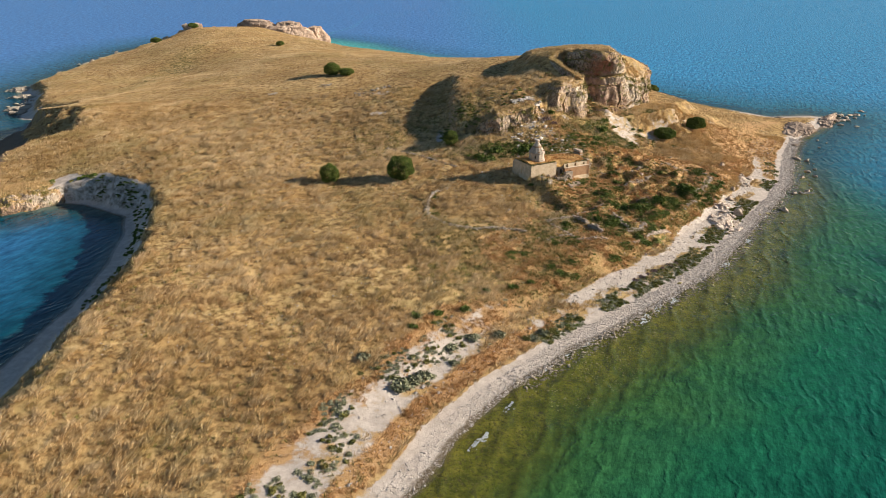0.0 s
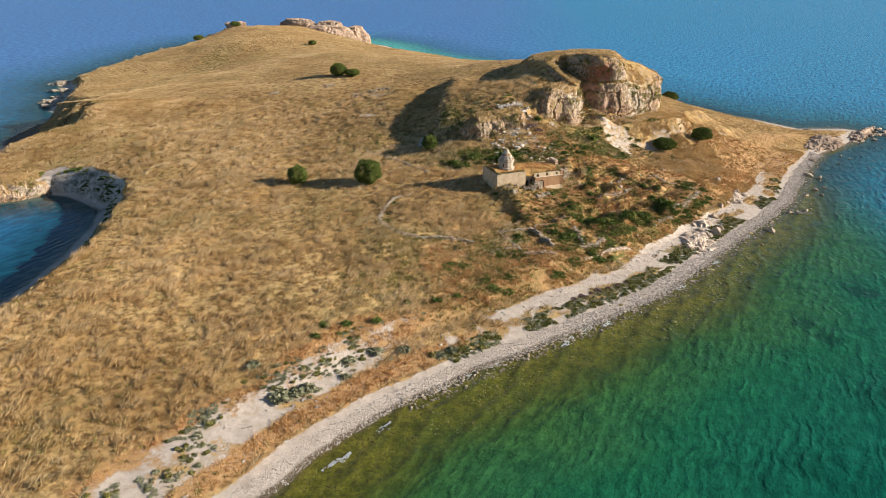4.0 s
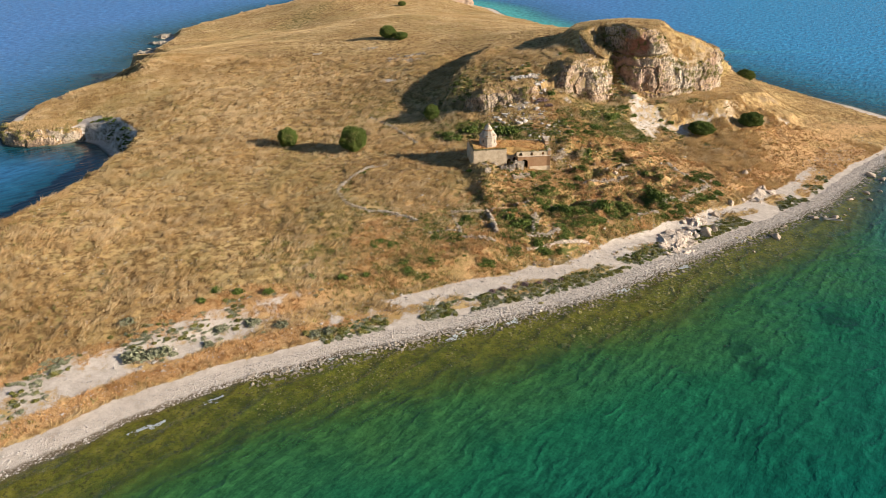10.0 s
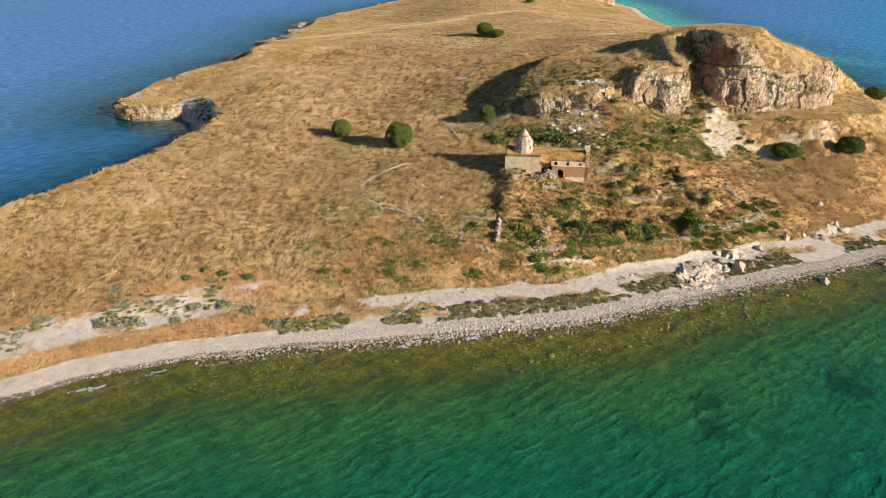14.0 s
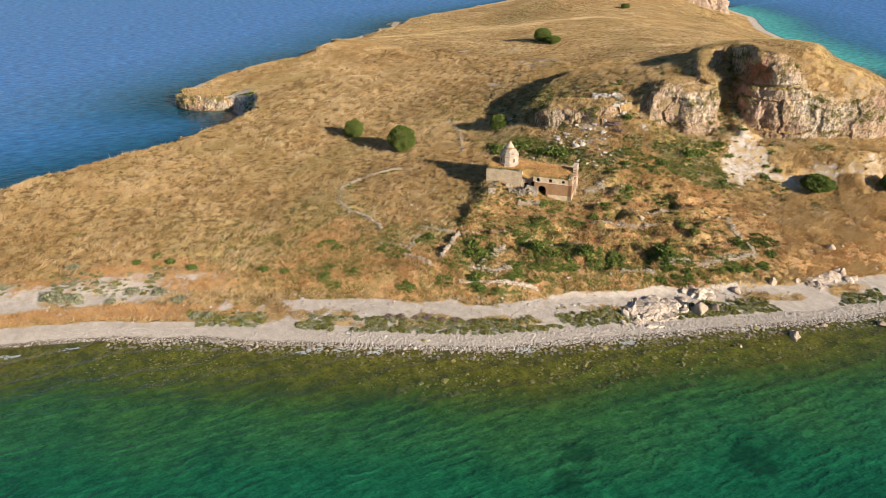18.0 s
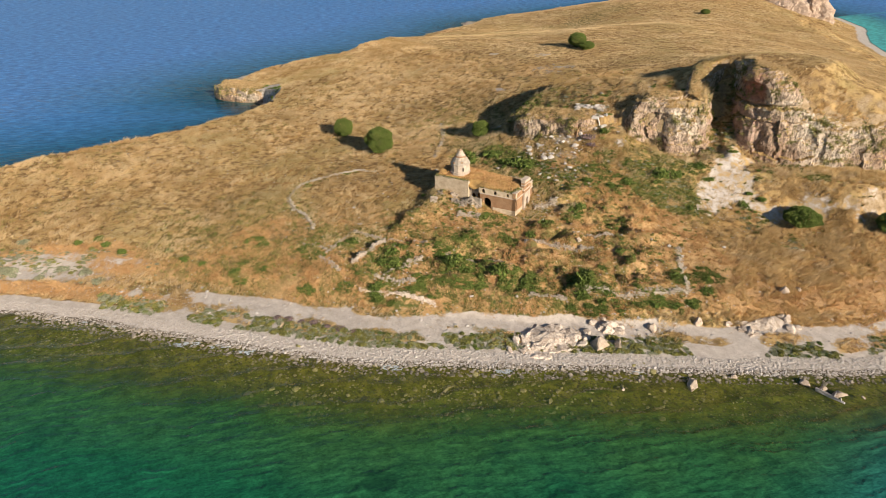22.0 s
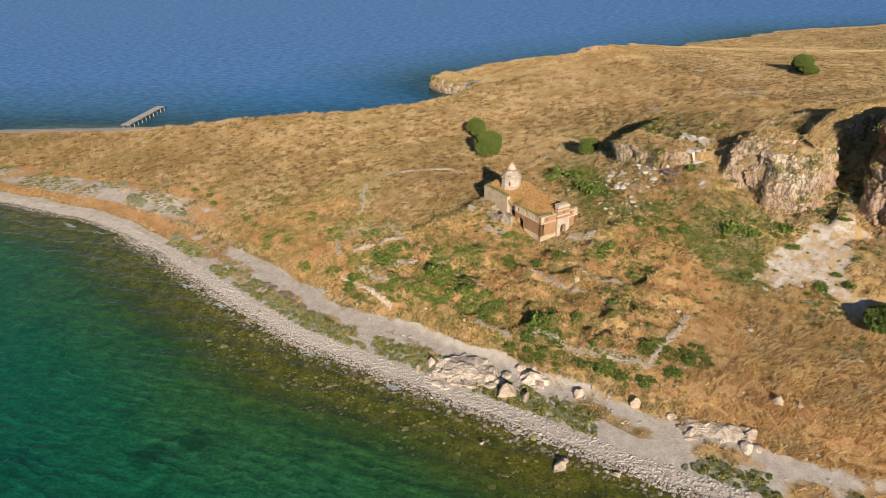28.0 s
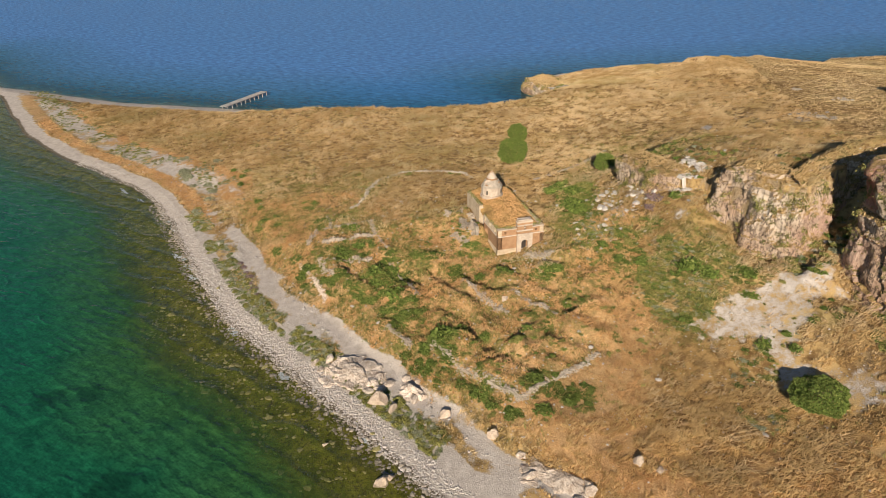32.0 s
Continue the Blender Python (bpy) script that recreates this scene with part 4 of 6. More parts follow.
def cliff(line, seed, label, rough=1.0, groove=0.0, lean=0.10, lush=0.02):
    """A rock face along part of the foot line, with a rolled rim that runs back under the turf."""
    line = np.array(line, float)
    seg = np.hypot(*np.diff(line[:, :2], axis=0).T)
    cum = np.concatenate([[0], np.cumsum(seg)])
    cols = int(cum[-1] / 0.36)
    s = np.linspace(0, cum[-1], cols)
    c = np.stack([np.interp(s, cum, line[:, k]) for k in range(5)], 1)
    for _ in range(9):
        c[1:-1] = (c[:-2] + 2 * c[1:-1] + c[2:]) / 4
    t = np.gradient(c[:, :2], axis=0)
    t /= np.linalg.norm(t, axis=1, keepdims=True)
    out = np.stack([t[:, 1], -t[:, 0]], 1)
    for _ in range(12):
        out[1:-1] = (out[:-2] + 2 * out[1:-1] + out[2:]) / 4
    end = sstep(0, 3.0, np.minimum(s, cum[-1] - s))
    faces_up, caps = 70, 9
    v = np.zeros((faces_up + caps + 1, cols, 3))
    for i in range(cols):
        x, y, lo, hi, k = c[i]
        hi = lo + (hi - lo) * (0.45 + 0.55 * end[i])
        n = out[i]
        for j in range(faces_up + caps + 1):
            if j < faces_up:
                h = j / (faces_up - 1)
                z = lo - 2.5 + (hi + 0.3 - lo + 2.5) * h
                back = lean * (z - lo) + 1.7 * max(0.0, h - 0.84) ** 2 / 0.0256 - 0.9 * (1 - h) ** 4 + 1.4 * (1 - end[i])
                side = 1.0
            else:
                g = (j - faces_up + 1) / caps
                back = lean * (hi - lo) + 1.7 + 4.6 * g
                z = hi + 0.3 + 0.5 * k * 4.6 * g - 3.0 * max(0.0, g - 0.55) ** 2 / 0.2
                side = max(0.0, 1 - 2.5 * g)
            if j == faces_up + caps:
                back, z, side = 7.0, lo - 2.5, 0.0
            p = Vector((x - n[0] * back, y - n[1] * back, z))
            warp = p + 1.3 * noise.noise_vector(p * 0.25 + Vector((seed, 0, 0)))
            # upright ribs and cracks, blocks broken along level beds, small chips
            rib = noise.ridged_multi_fractal(Vector((warp.x * 0.11, warp.y * 0.11, warp.z * 0.045 + seed)), 1.0, 2.1, 4, 1.0, 2.0) - 1.1
            bulge = noise.fractal(Vector((p.x, p.y, p.z * 0.8)) * 0.10 + Vector((seed, seed, 0)), 1.0, 2.0, 2)
            slab = noise.cell(Vector((warp.x * 0.15, warp.y * 0.15, warp.z * 0.11 + seed)))
            chip = noise.cell(Vector((warp.x * 0.42, warp.y * 0.42, warp.z * 0.30 + seed)))
            fine = noise.fractal(p * 0.42 + Vector((0, seed, 0)), 0.9, 2.1, 6)
            beds = math.sin(p.z * 1.3 + 2.6 * noise.noise(p * 0.13)) * 0.14
            amount = rough * (0.75 * rib + 1.7 * bulge + 0.6 * slab + 0.14 * chip) + 0.5 * fine + beds
            if groove:
                cut = groove + 1.0 + 1.2 * noise.noise(Vector((p.x, p.y, seed)) * 0.12)
                amount -= 1.3 * math.exp(-((z - cut) / 0.5) ** 2)
            amount = max(amount, -1.9)
            v[j, i] = (p.x + n[0] * amount * side, p.y + n[1] * amount * side, z + 0.3 * fine)
    i = np.arange(v.shape[0] * cols).reshape(-1, cols)
    quads = np.stack([i[:-1, :-1], i[:-1, 1:], i[1:, 1:], i[1:, :-1]], 2)
    base = np.array([c[cols // 2, 0], c[cols // 2, 1], c[cols // 2, 2]])
    v = v.reshape(-1, 3) - base
    thing = empty("rock_outcrop", Matrix.Translation(base), label, "rock", "crags on the hill")
    split = (faces_up - 8) * cols
    part("rock_face", raw_mesh("rock_face", v[:split + cols], quads[:faces_up - 8].reshape(-1, 4)), M_ROCK, thing)
    part("rock_rim", raw_mesh("rock_rim", v[split:], quads[faces_up - 8:].reshape(-1, 4) - split), M_ROCK, thing, "weathered rim of the rock")
    me, gap = thing.children[0].data, np.random.default_rng(int(seed))
    nz = np.zeros(len(me.vertices) * 3, np.float32)
    me.vertices.foreach_get("normal", nz)
    p, nz = v[:split + cols], nz.reshape(-1, 3)[:, 2]
    wet = fbm((p[:, 0] + p[:, 2]) / 3, (p[:, 1] - p[:, 2]) / 3, 3, int(seed))
    spot = np.concatenate([p[(nz > 0.60 - 0.4 * wet) & (gap.uniform(0, 1, len(p)) < 0.35)], v[faces_up * cols:(faces_up + 6) * cols]])
    spot = spot + gap.normal(0, 0.3, spot.shape) * (1, 1, 0)
    gv, gf, tone = blades(spot[:, 0], spot[:, 1], spot[:, 2], gap, 5, 0.4, gap.uniform(0.25, 0.7, len(spot)), 0.15, 0.35, (0.4, 0.3))
    tagged(part("rock_grass", raw_mesh("rock_grass", gv, gf, [("tone", tone)]), M_GRASS, thing), "dry grass on the ledges", kind="stuff")
    spot = p[(nz > 0.0) & (wet > lush) & (gap.uniform(0, 1, len(p)) < 0.055)]
    k = 60
    q = np.repeat(spot, k, 0) + gap.normal(0, 0.46, (len(spot) * k, 3)) * (1, 1, 0.7) + (0, 0, 0.2)
    gv, gf = leaves(q[:, 0], q[:, 1], q[:, 2], gap, 0.17)
    tone = np.repeat(np.clip(np.repeat(gap.uniform(.2, .8, len(spot)), k) + gap.normal(0, .15, len(q)), 0, 1), 4)
    tagged(part("rock_shrub", raw_mesh("rock_shrub", gv, gf, [("tone", tone)]), M_OLIVE, thing), "olive shrubs rooted in the cracks", kind="stuff")
    return thing


cliff(TALL_CRAG, 3.0, "tall reddish and cream limestone crag with a grassy top", 0.9, 29.5, 0.04)
cliff([(40.6, 263.0, 21.8, 27.4, .5)] + MID_CRAG[1:], 11.0, "broken cream and brown limestone crag beside a dark cleft", 1.25, 0.0, 0.16)
cliff(LOW_CRAG, 23.0, "low ragged limestone outcrop above the ruined church", 1.3, 0.0, 0.2, 0.10)
for ring, top, seed in (([(-178, 590), (-158, 582), (-138, 586), (-124, 598), (-140, 614), (-168, 606)], 25.5, 31.0), ([(-146, 590), (-122, 588), (-110, 600), (-114, 616), (-136, 614)], 23.5, 37.0),
                        ([(-120, 596), (-106, 598), (-94, 608), (-99, 624), (-114, 616)], 19.0, 41.0), ([(-206, 584), (-198, 580), (-190, 586), (-194, 594), (-204, 592)], 23.5, 43.0),
                        ([(-160, 584), (-138, 580), (-116, 586), (-98, 598), (-96, 612), (-120, 606), (-150, 598)], 20.5, 47.0)):
    crag(ring, 3, top, (-0.05, -0.02), seed, "far pinkish rock hump at the end of the island", 0.42, 1.3, 200, 34, False, 0.25, "rock_ridge", "rock humps of the far ridge", M_RIDGE)


# ---- boulders ----
def boulder(x, y, size, seed, label, sink=0.25, name="boulder", mat=None, group="boulders on the shore", z=None, smoothness=3):
    rng = random.Random(seed)
    bm = bmesh.new()
    bmesh.ops.create_icosphere(bm, subdivisions=smoothness, radius=1.0)
    for _ in range(13):
        n = Vector((rng.uniform(-1, 1), rng.uniform(-1, 1), rng.uniform(-0.4, 1))).normalized()
        k = rng.uniform(0.38, 0.68)
        for v in bm.verts:
            over = v.co.dot(n) - k
            if over > 0:
                v.co -= n * over * 0.9
    for v in bm.verts:
        v.co *= 1 + 0.22 * noise.fractal(v.co * 1.9 + Vector((seed * 3.1, 0, 0)), 0.8, 2.0, 5)
        v.co = Vector((v.co.x * size[0], v.co.y * size[1], v.co.z * size[2]))
    base = height(x, y) if z is None else z
    ob = part(name, bm, mat or M_BOULDER)
    ob.matrix_world = Matrix.Translation((x, y, base + size[2] * (1 - 2 * sink) * 0.8)) @ Matrix.Rotation(rng.uniform(0, 6.28), 4, "Z")
    return tagged(ob, label, "rock", group)


boulder(92.3, 205.8, (2.6, 2.0, 2.0), 1, "big cream boulder on the shore path")
boulder(94.0, 208.6, (1.3, 1.1, 1.2), 2, "split cream boulder leaning on a bigger one")
boulder(94.3, 217.8, (1.6, 1.2, 0.9), 3, "low pale boulder beside the shore path")
boulder(98.6, 226.8, (1.4, 1.3, 1.2), 4, "rounded pale boulder at the foot of the bank")
boulder(109.8, 211.2, (2.0, 1.5, 1.4), 5, "lone pale rock standing in the shallow water", 0.3, z=-0.5)
boulder(102.7, 248.9, (1.3, 1.0, 1.1), 6, "white boulder in tall dry grass", 0.2)
boulder(104.2, 251.8, (1.1, 0.9, 0.9), 7, "small white boulder in tall dry grass", 0.2)
boulder(112.5, 219.6, (1.0, 0.7, 0.5), 8, "flat rock at the waterline", 0.3, z=0.0)
boulder(66, 224, (1.0, 0.9, 0.7), 9, "round pale stone among the ruins", 0.2)
crag([(79, 192), (84, 190.5), (90.3, 194), (94.5, 200), (92, 205.5), (87.5, 207), (82.4, 204.5), (79, 199.5)], -0.6, 1.35, (-0.16, 0.03), 71.0, "pale layered bedrock breaking out of the shore bank", 0.5, 1.5, 220, 30,
     False, 1.2, "bedrock_outcrop", "bedrock along the path", M_BEDROCK)
crag([(99, 227), (104, 226.5), (111, 236), (115.5, 248), (110, 252), (103.5, 244), (99.5, 235)], 0.0, 1.5, (-0.10, 0.0), 83.0, "pale rounded bedrock at the edge of the path", 0.35, 0.9, 200, 24,
     False, 1.3, "bedrock_outcrop", "bedrock along the path", M_BEDROCK)
crag([(87, 208), (90, 208), (92, 214), (90, 215)], 0.5, 2.2, (-0.1, 0.0), 87.0, "small pale ledge of bedrock above the path", 0.3, 0.4, 80, 12,
     False, 0.5, "bedrock_outcrop", "bedrock along the path", M_BEDROCK)
rr = random.Random(5)
for ax, ay, bx, by, k in ((82, 191, 89, 205, 30), (103, 231, 110.5, 245, 12), (88, 209, 91, 214, 5)):
    for n in range(k):
        u = rr.random()
        s = rr.uniform(0.4, 1.4)
        boulder(ax + (bx - ax) * u + rr.uniform(-2, 2), ay + (by - ay) * u + rr.uniform(-1.5, 1.5), (s * 1.3, s, s * rr.uniform(.45, .8)), 300 + n * 7 + k, "pinkish broken block of the bedrock ledge", 0.3, "bedrock_block", M_BEDROCK,
                "blocks of the bedrock ledges", None, 2)
for k in range(26):
    x, y = rr.choice([(-230, 388), (-228, 378), (-224, 370), (-226, 372), (-220, 360), (-256, 428), (-258, 470), (-262, 520), (-262, 560)])
    s = rr.uniform(1.3, 3.6)
    boulder(x + rr.uniform(-7, 7), y + rr.uniform(-9, 9), (s * 1.3, s, s * 0.42), 60 + k, "white shore rock at the far west coast", 0.35, "shore_rock", M_WALLSTONE, "white rocks of the west coast", 0.3, 2)
for k, (x, y, s) in enumerate([(-196, 560, 7), (-208, 585, 6), (-188, 600, 5), (-214, 560, 4), (-226, 585, 5), (-200, 620, 6), (-120, 590, 5), (-240, 530, 4), (-245, 500, 4), (-252, 470, 5), (-236, 545, 3)]):
    boulder(x, y, (s, s * .8, s * .6), 100 + k, "grey brown rock on the far headland", 0.3, "headland_rock", M_BOULDER, "rocks of the far headland", None, 3)
for k in range(26):
    x, y = 182 + rr.uniform(-18, 18), 337 + rr.uniform(-12, 12)
    if k > 14:
        u = rr.random()
        x, y = 122 + 50 * u + rr.uniform(0, 5), 232 + 82 * u + rr.uniform(-3, 2)
    s = rr.uniform(0.8, 2.0) if k <= 14 else rr.uniform(0.35, 0.8)
    boulder(x, y, (s * 1.4, s, s * 0.6), 130 + k, "dark wet rock at the end of the point", 0.3, "shore_rock", M_BOULDER, "rocks off the point", 0.1, 2)
for k in range(22):
    u = rr.random()
    s = rr.uniform(0.7, 1.9)
    boulder(190 + 32 * u + rr.uniform(-4, 4), 340 + 22 * u + rr.uniform(-4, 4), (s * 1.5, s, s * 0.55), 500 + k, "dark wet rock of the reef beyond the point", 0.3, "reef_rock", M_BOULDER, "rocks of the reef", 0.0, 2)
for k, (x, y, s) in enumerate([(40, 243, .9), (42, 241.5, .7), (44, 243, .6), (38.5, 240, .5), (45, 246, .6), (41.5, 238.5, .5), (22, 226, .5), (48, 251, .7), (30, 240, .7), (34, 244, .8), (37.9, 236.3, .9), (40.7, 237, .8), (43.1, 237.3, .8), (39.3, 236.2, .6), (42.1, 242.7, 1.0), (49.6, 230.8, .8), (63.5, 226.1, .9), (36.9, 249.2, 1.2)]):
    boulder(x, y, (s, s * .8, s * .55), 170 + k, "white fallen block below the crag", 0.15, "fallen_block", M_STONE, "fallen blocks below the crag", None, 2)

# flat rock shelves off the west coast and at the point
for ring, top, seed in (([(-231, 362), (-219, 364), (-211, 369), (-215, 374), (-229, 370)], 1.2, 91.0), ([(-251, 398), (-237, 396), (-228, 400), (-231, 405), (-247, 403)], 1.0, 93.0),
                        ([(-264, 420), (-252, 416), (-244, 424), (-246, 432), (-260, 428)], 1.3, 95.0)):
    crag(ring, -1.2, top, (0.0, 0.0), seed, "low white rock shelf off the west coast", 0.3, 0.8, 120, 14, False, 0.9, "rock_shelf", "rock shelves in the water", M_WALLSTONE)
for ring, top, seed in (([(161.6, 332.5), (170, 339.5), (180, 338), (178.5, 328), (167, 308.5), (156, 305.5), (151.5, 309), (156, 322)], 1.5, 97.0), ([(180, 337), (192.5, 352), (205.5, 364), (204.5, 358.5), (188, 333.5), (184.5, 325), (177, 323)], 0.8, 99.0)):
    crag(ring, -1.0, top, (-0.01, 0.0), seed, "low pinkish rock shelf at the tip of the point", 0.3, 0.8, 160, 14, False, 1.0, "rock_shelf", "rock shelves in the water", M_RIDGE)
for k, (x, y, size) in enumerate([(148.4, 300.2, 1.0), (150.6, 292.9, 1.6), (148, 295, 1.1), (141.9, 271.6, 1.7), (144.8, 269.4, 1.2), (143, 273, 0.9), (137.5, 254.4, 1.1), (137.9, 248.3, 0.8), (121, 228.4, 1.0), (125.9, 230.3, 1.3), (123.5, 229.8, 0.8), (108.8, 212.2, 0.8), (103.8, 199.9, 0.5)]):
    boulder(x, y, (size * 1.5, size, size * 0.6), 700 + k, "dark wet rock awash beside the point", 0.3, "reef_rock", M_BOULDER, "rocks of the reef", 0.05, 2)

# the head of the cove
crag([(-160, 213), (-150, 205.5), (-141, 206.5), (-132, 211.5), (-126, 218), (-128, 227), (-150, 222)], -1.5, 5.4, (0.02, 0.0), 51.0,
     "low white cliff of the headland by the cove", 0.04, 1.0, 200, 30)

# ---- church ----
CHURCH = Matrix.Translation((27.5, 209.6, 9.0)) @ Matrix.Rotation(math.atan2(10.5, 20.1), 4, "Z")
ch = empty("church", CHURCH, "ruined stone church with a conical dome and grass-grown roof", "church")


def wall_with_holes(a0, a1, z0, z1, thick, holes):
    """An upright wall along x from a0 to a1, y from 0 to thick, with arched or square holes (from, to, bottom, top, arched) cut right through."""
    bm = bmesh.new()
    cuts = sorted({a0, a1, *[h[0] for h in holes], *[h[1] for h in holes]})
    for p, q in zip(cuts[:-1], cuts[1:]):
        inside = sorted([h for h in holes if h[0] <= p + 1e-6 and q <= h[1] + 1e-6], key=lambda h: h[2])
        z = z0
        for h in inside:
            if h[2] > z:
                box(bm, p, q, 0, thick, z, h[2])
            z = h[3]
            if h[4]:
                r, c, n = (h[1] - h[0]) / 2, (h[0] + h[1]) / 2, 8
                for i in range(n):
                    t0, t1 = math.pi * i / n, math.pi * (i + 1) / n
                    x0, x1 = c + r * math.cos(t1), c + r * math.cos(t0)
                    y0, y1 = h[3] - r + r * math.sin(t1), h[3] - r + r * math.sin(t0)
                    vs = [bm.verts.new(co) for yy in (0, thick) for co in ((x0, yy, y0), (x1, yy, y1), (x1, yy, h[3] + .02), (x0, yy, h[3] + .02))]
                    for f in ((0, 1, 2, 3), (7, 6, 5, 4), (0, 4, 5, 1), (1, 5, 6, 2), (2, 6, 7, 3), (3, 7, 4, 0)):
                        bm.faces.new([vs[k] for k in f])
        if z < z1:
            box(bm, p, q, 0, thick, z, z1)
    return bm


def placed(bm, m):
    bm.transform(m)
    return bm


TURN_V = Matrix.Rotation(math.pi / 2, 4, "Z")      # lays a wall along the width
crng = random.Random(3)
# the chapel under the dome
part("south_wall", wall_with_holes(0, 9.6, -1.5, 6.2, 0.9, [(4.2, 5.3, 0.7, 2.3, True), (5.8, 6.9, 0.7, 2.4, True)]), M_ASHLAR, ch)
part("west_wall", placed(wall_with_holes(0.9, 9.8, -1.5, 6.2, 0.9, [(5.0, 5.5, 2.6, 4.2, True)]), TURN_V @ Matrix.Translation((0, -0.9, 0))), M_ASHLAR, ch)
part("north_wall", boxed(0, 22.7, 9.8, 10.7, -1.0, 5.6, wear=0.05), M_ASHLAR, ch)
# the broken middle, set back
part("inner_wall", placed(wall_with_holes(9.6, 13.2, -1.5, 5.3, 0.8, [(10.1, 11.3, 0.6, 3.0, True), (11.9, 12.7, 1.6, 3.4, True)]), Matrix.Translation((0, 1.1, 0))), M_RUBBLE, ch, "broken rubble core")
part("inner_return", boxed(9.0, 9.6, 0.9, 2.4, -1.5, 5.7, wear=0.08, rng=crng), M_RUBBLE, ch, "torn end of the chapel wall")
# the hall
part("hall_plinth", boxed(16.6, 22.85, -0.12, 0.0, -1.5, 0.75, wear=0.03), M_ASHLAR, ch, "pale stone plinth")
hall = part("hall_south_wall", wall_with_holes(13.0, 22.7, -1.5, 3.75, 0.9, [(13.9, 16.1, -0.6, 2.9, True)]), M_RED, ch, "red-brown ashlar wall")
part("hall_upper_wall", placed(wall_with_holes(12.6, 22.7, 3.95, 5.2, 0.8, [(13.4, 14.3, 3.98, 5.05, True), (16.7, 17.5, 4.02, 5.0, True), (20.1, 20.8, 4.08, 4.95, True)]), Matrix.Translation((0, 0.08, 0))),
     M_ASHLAR, ch)
part("string_course", boxed(13.0, 22.85, -0.15, 0.8, 3.75, 3.95, wear=0.03), M_DOME, ch, "pale string course")
# the front with its portal
part("front_wall", placed(wall_with_holes(0.0, 10.7, 0.75, 3.75, 0.9, [(5.5, 6.7, 0.75, 2.6, True)]), Matrix.Translation((22.7, 0, 0)) @ TURN_V), M_RED, ch, "red-brown ashlar front")
part("front_plinth", placed(wall_with_holes(-0.12, 10.75, -1.5, 0.75, 1.0, [(5.5, 6.7, -0.1, 0.76, False)]), Matrix.Translation((22.82, 0, 0)) @ TURN_V), M_ASHLAR, ch, "pale stone plinth")
part("front_upper_wall", placed(wall_with_holes(0.0, 10.7, 3.95, 5.3, 0.8, [(1.5, 2.0, 4.3, 4.9, False), (8.7, 9.2, 4.3, 4.9, False)]), Matrix.Translation((22.62, 0, 0)) @ TURN_V), M_RED, ch)
part("front_string_course", boxed(21.8, 22.9, -0.15, 10.8, 3.75, 3.95, wear=0.03), M_DOME, ch, "pale string course")
part("front_coping", boxed(21.7, 22.85, -0.1, 10.8, 5.3, 5.55, wear=0.05), M_DOME, ch, "pale worn coping")
portal = part("portal", placed(wall_with_holes(4.3, 7.9, -0.8, 4.2, 0.45, [(5.3, 6.9, -0.8, 2.7, True)]), Matrix.Translation((23.27, 0, 0)) @ TURN_V), M_DOME, ch, "pale ashlar portal")
# a dark sheet behind the door hole paints the unlit interior
part("door_recess", boxed(22.2, 22.3, 5.3, 6.9, -0.6, 2.7), M_OPENING_SHADE, ch, "dark panel standing for the shade inside the doorway")
for k, (z0, z1, m) in enumerate([(4.2, 4.75, M_RED), (4.75, 5.1, M_DOME), (5.1, 6.0, M_RED), (6.0, 6.3, M_DOME), (6.3, 6.75, M_RED), (6.75, 7.1, M_DOME)]):
    w = 1.75 + (0.12 if m is M_DOME else 0)
    hole = [(5.85, 6.35, z0, z1, False)] if k in (2,) else []
    part("pediment_course", placed(wall_with_holes(6.1 - w, 6.1 + w, z0, z1, 1.0, hole), Matrix.Translation((23.1 + (0.08 if m is M_DOME else 0), 0, 0)) @ TURN_V), m, ch)
part("pediment_cap", boxed(21.9, 23.2, 4.5, 7.7, 7.1, 7.5, wear=0.12, rng=crng), M_DOME, ch, "broken pale cap stones")
# roof with grass
bm = bmesh.new()
bmesh.ops.create_grid(bm, x_segments=46, y_segments=24, size=0.5)
for v in bm.verts:
    x, y = (v.co.x + .5) * 21.5 + 0.3, (v.co.y + .5) * 10.1 + 0.3
    bite = max(0.0, 1.0 - math.hypot((x - 11.2) / 2.6, (y - 0.2) / 2.4))
    z = 6.2 - 0.05 * x + 1.1 * (1 - abs(y - 5.3) / 5.3) + 0.25 * noise.fractal(Vector((x, y, 0)) * 0.45, 1.0, 2.0, 3) - 0.9 * bite
    v.co = Vector((x, y, min(z, 7.3)))
ret = bmesh.ops.extrude_face_region(bm, geom=bm.faces[:])
for v in [g for g in ret["geom"] if isinstance(g, bmesh.types.BMVert)]:
    v.co.z -= 0.5
bmesh.ops.recalc_face_normals(bm, faces=bm.faces[:])
roof = part("roof", bm, M_ROOFGRASS, ch, "earth roof grown over with dry grass")
n = 2600
grng = np.random.default_rng(12)
tx, ty = grng.uniform(0.5, 21.3, n), grng.uniform(0.5, 10.2, n)
keep = (np.hypot(tx - 5, ty - 4.6) > 2.7) & (np.hypot((tx - 11.2) / 2.6, (ty - .2) / 2.4) > 1)
tx, ty = tx[keep], ty[keep]
tz = 6.2 - 0.05 * tx + 1.1 * (1 - np.abs(ty - 5.3) / 5.3)
v, f, tone = blades(tx, ty, tz, grng, 4, 0.25, np.full(len(tx), 0.3), 0.1)
part("roof_grass", raw_mesh("roof_grass", v, f, [("tone", tone)]), M_ORANGE, roof)


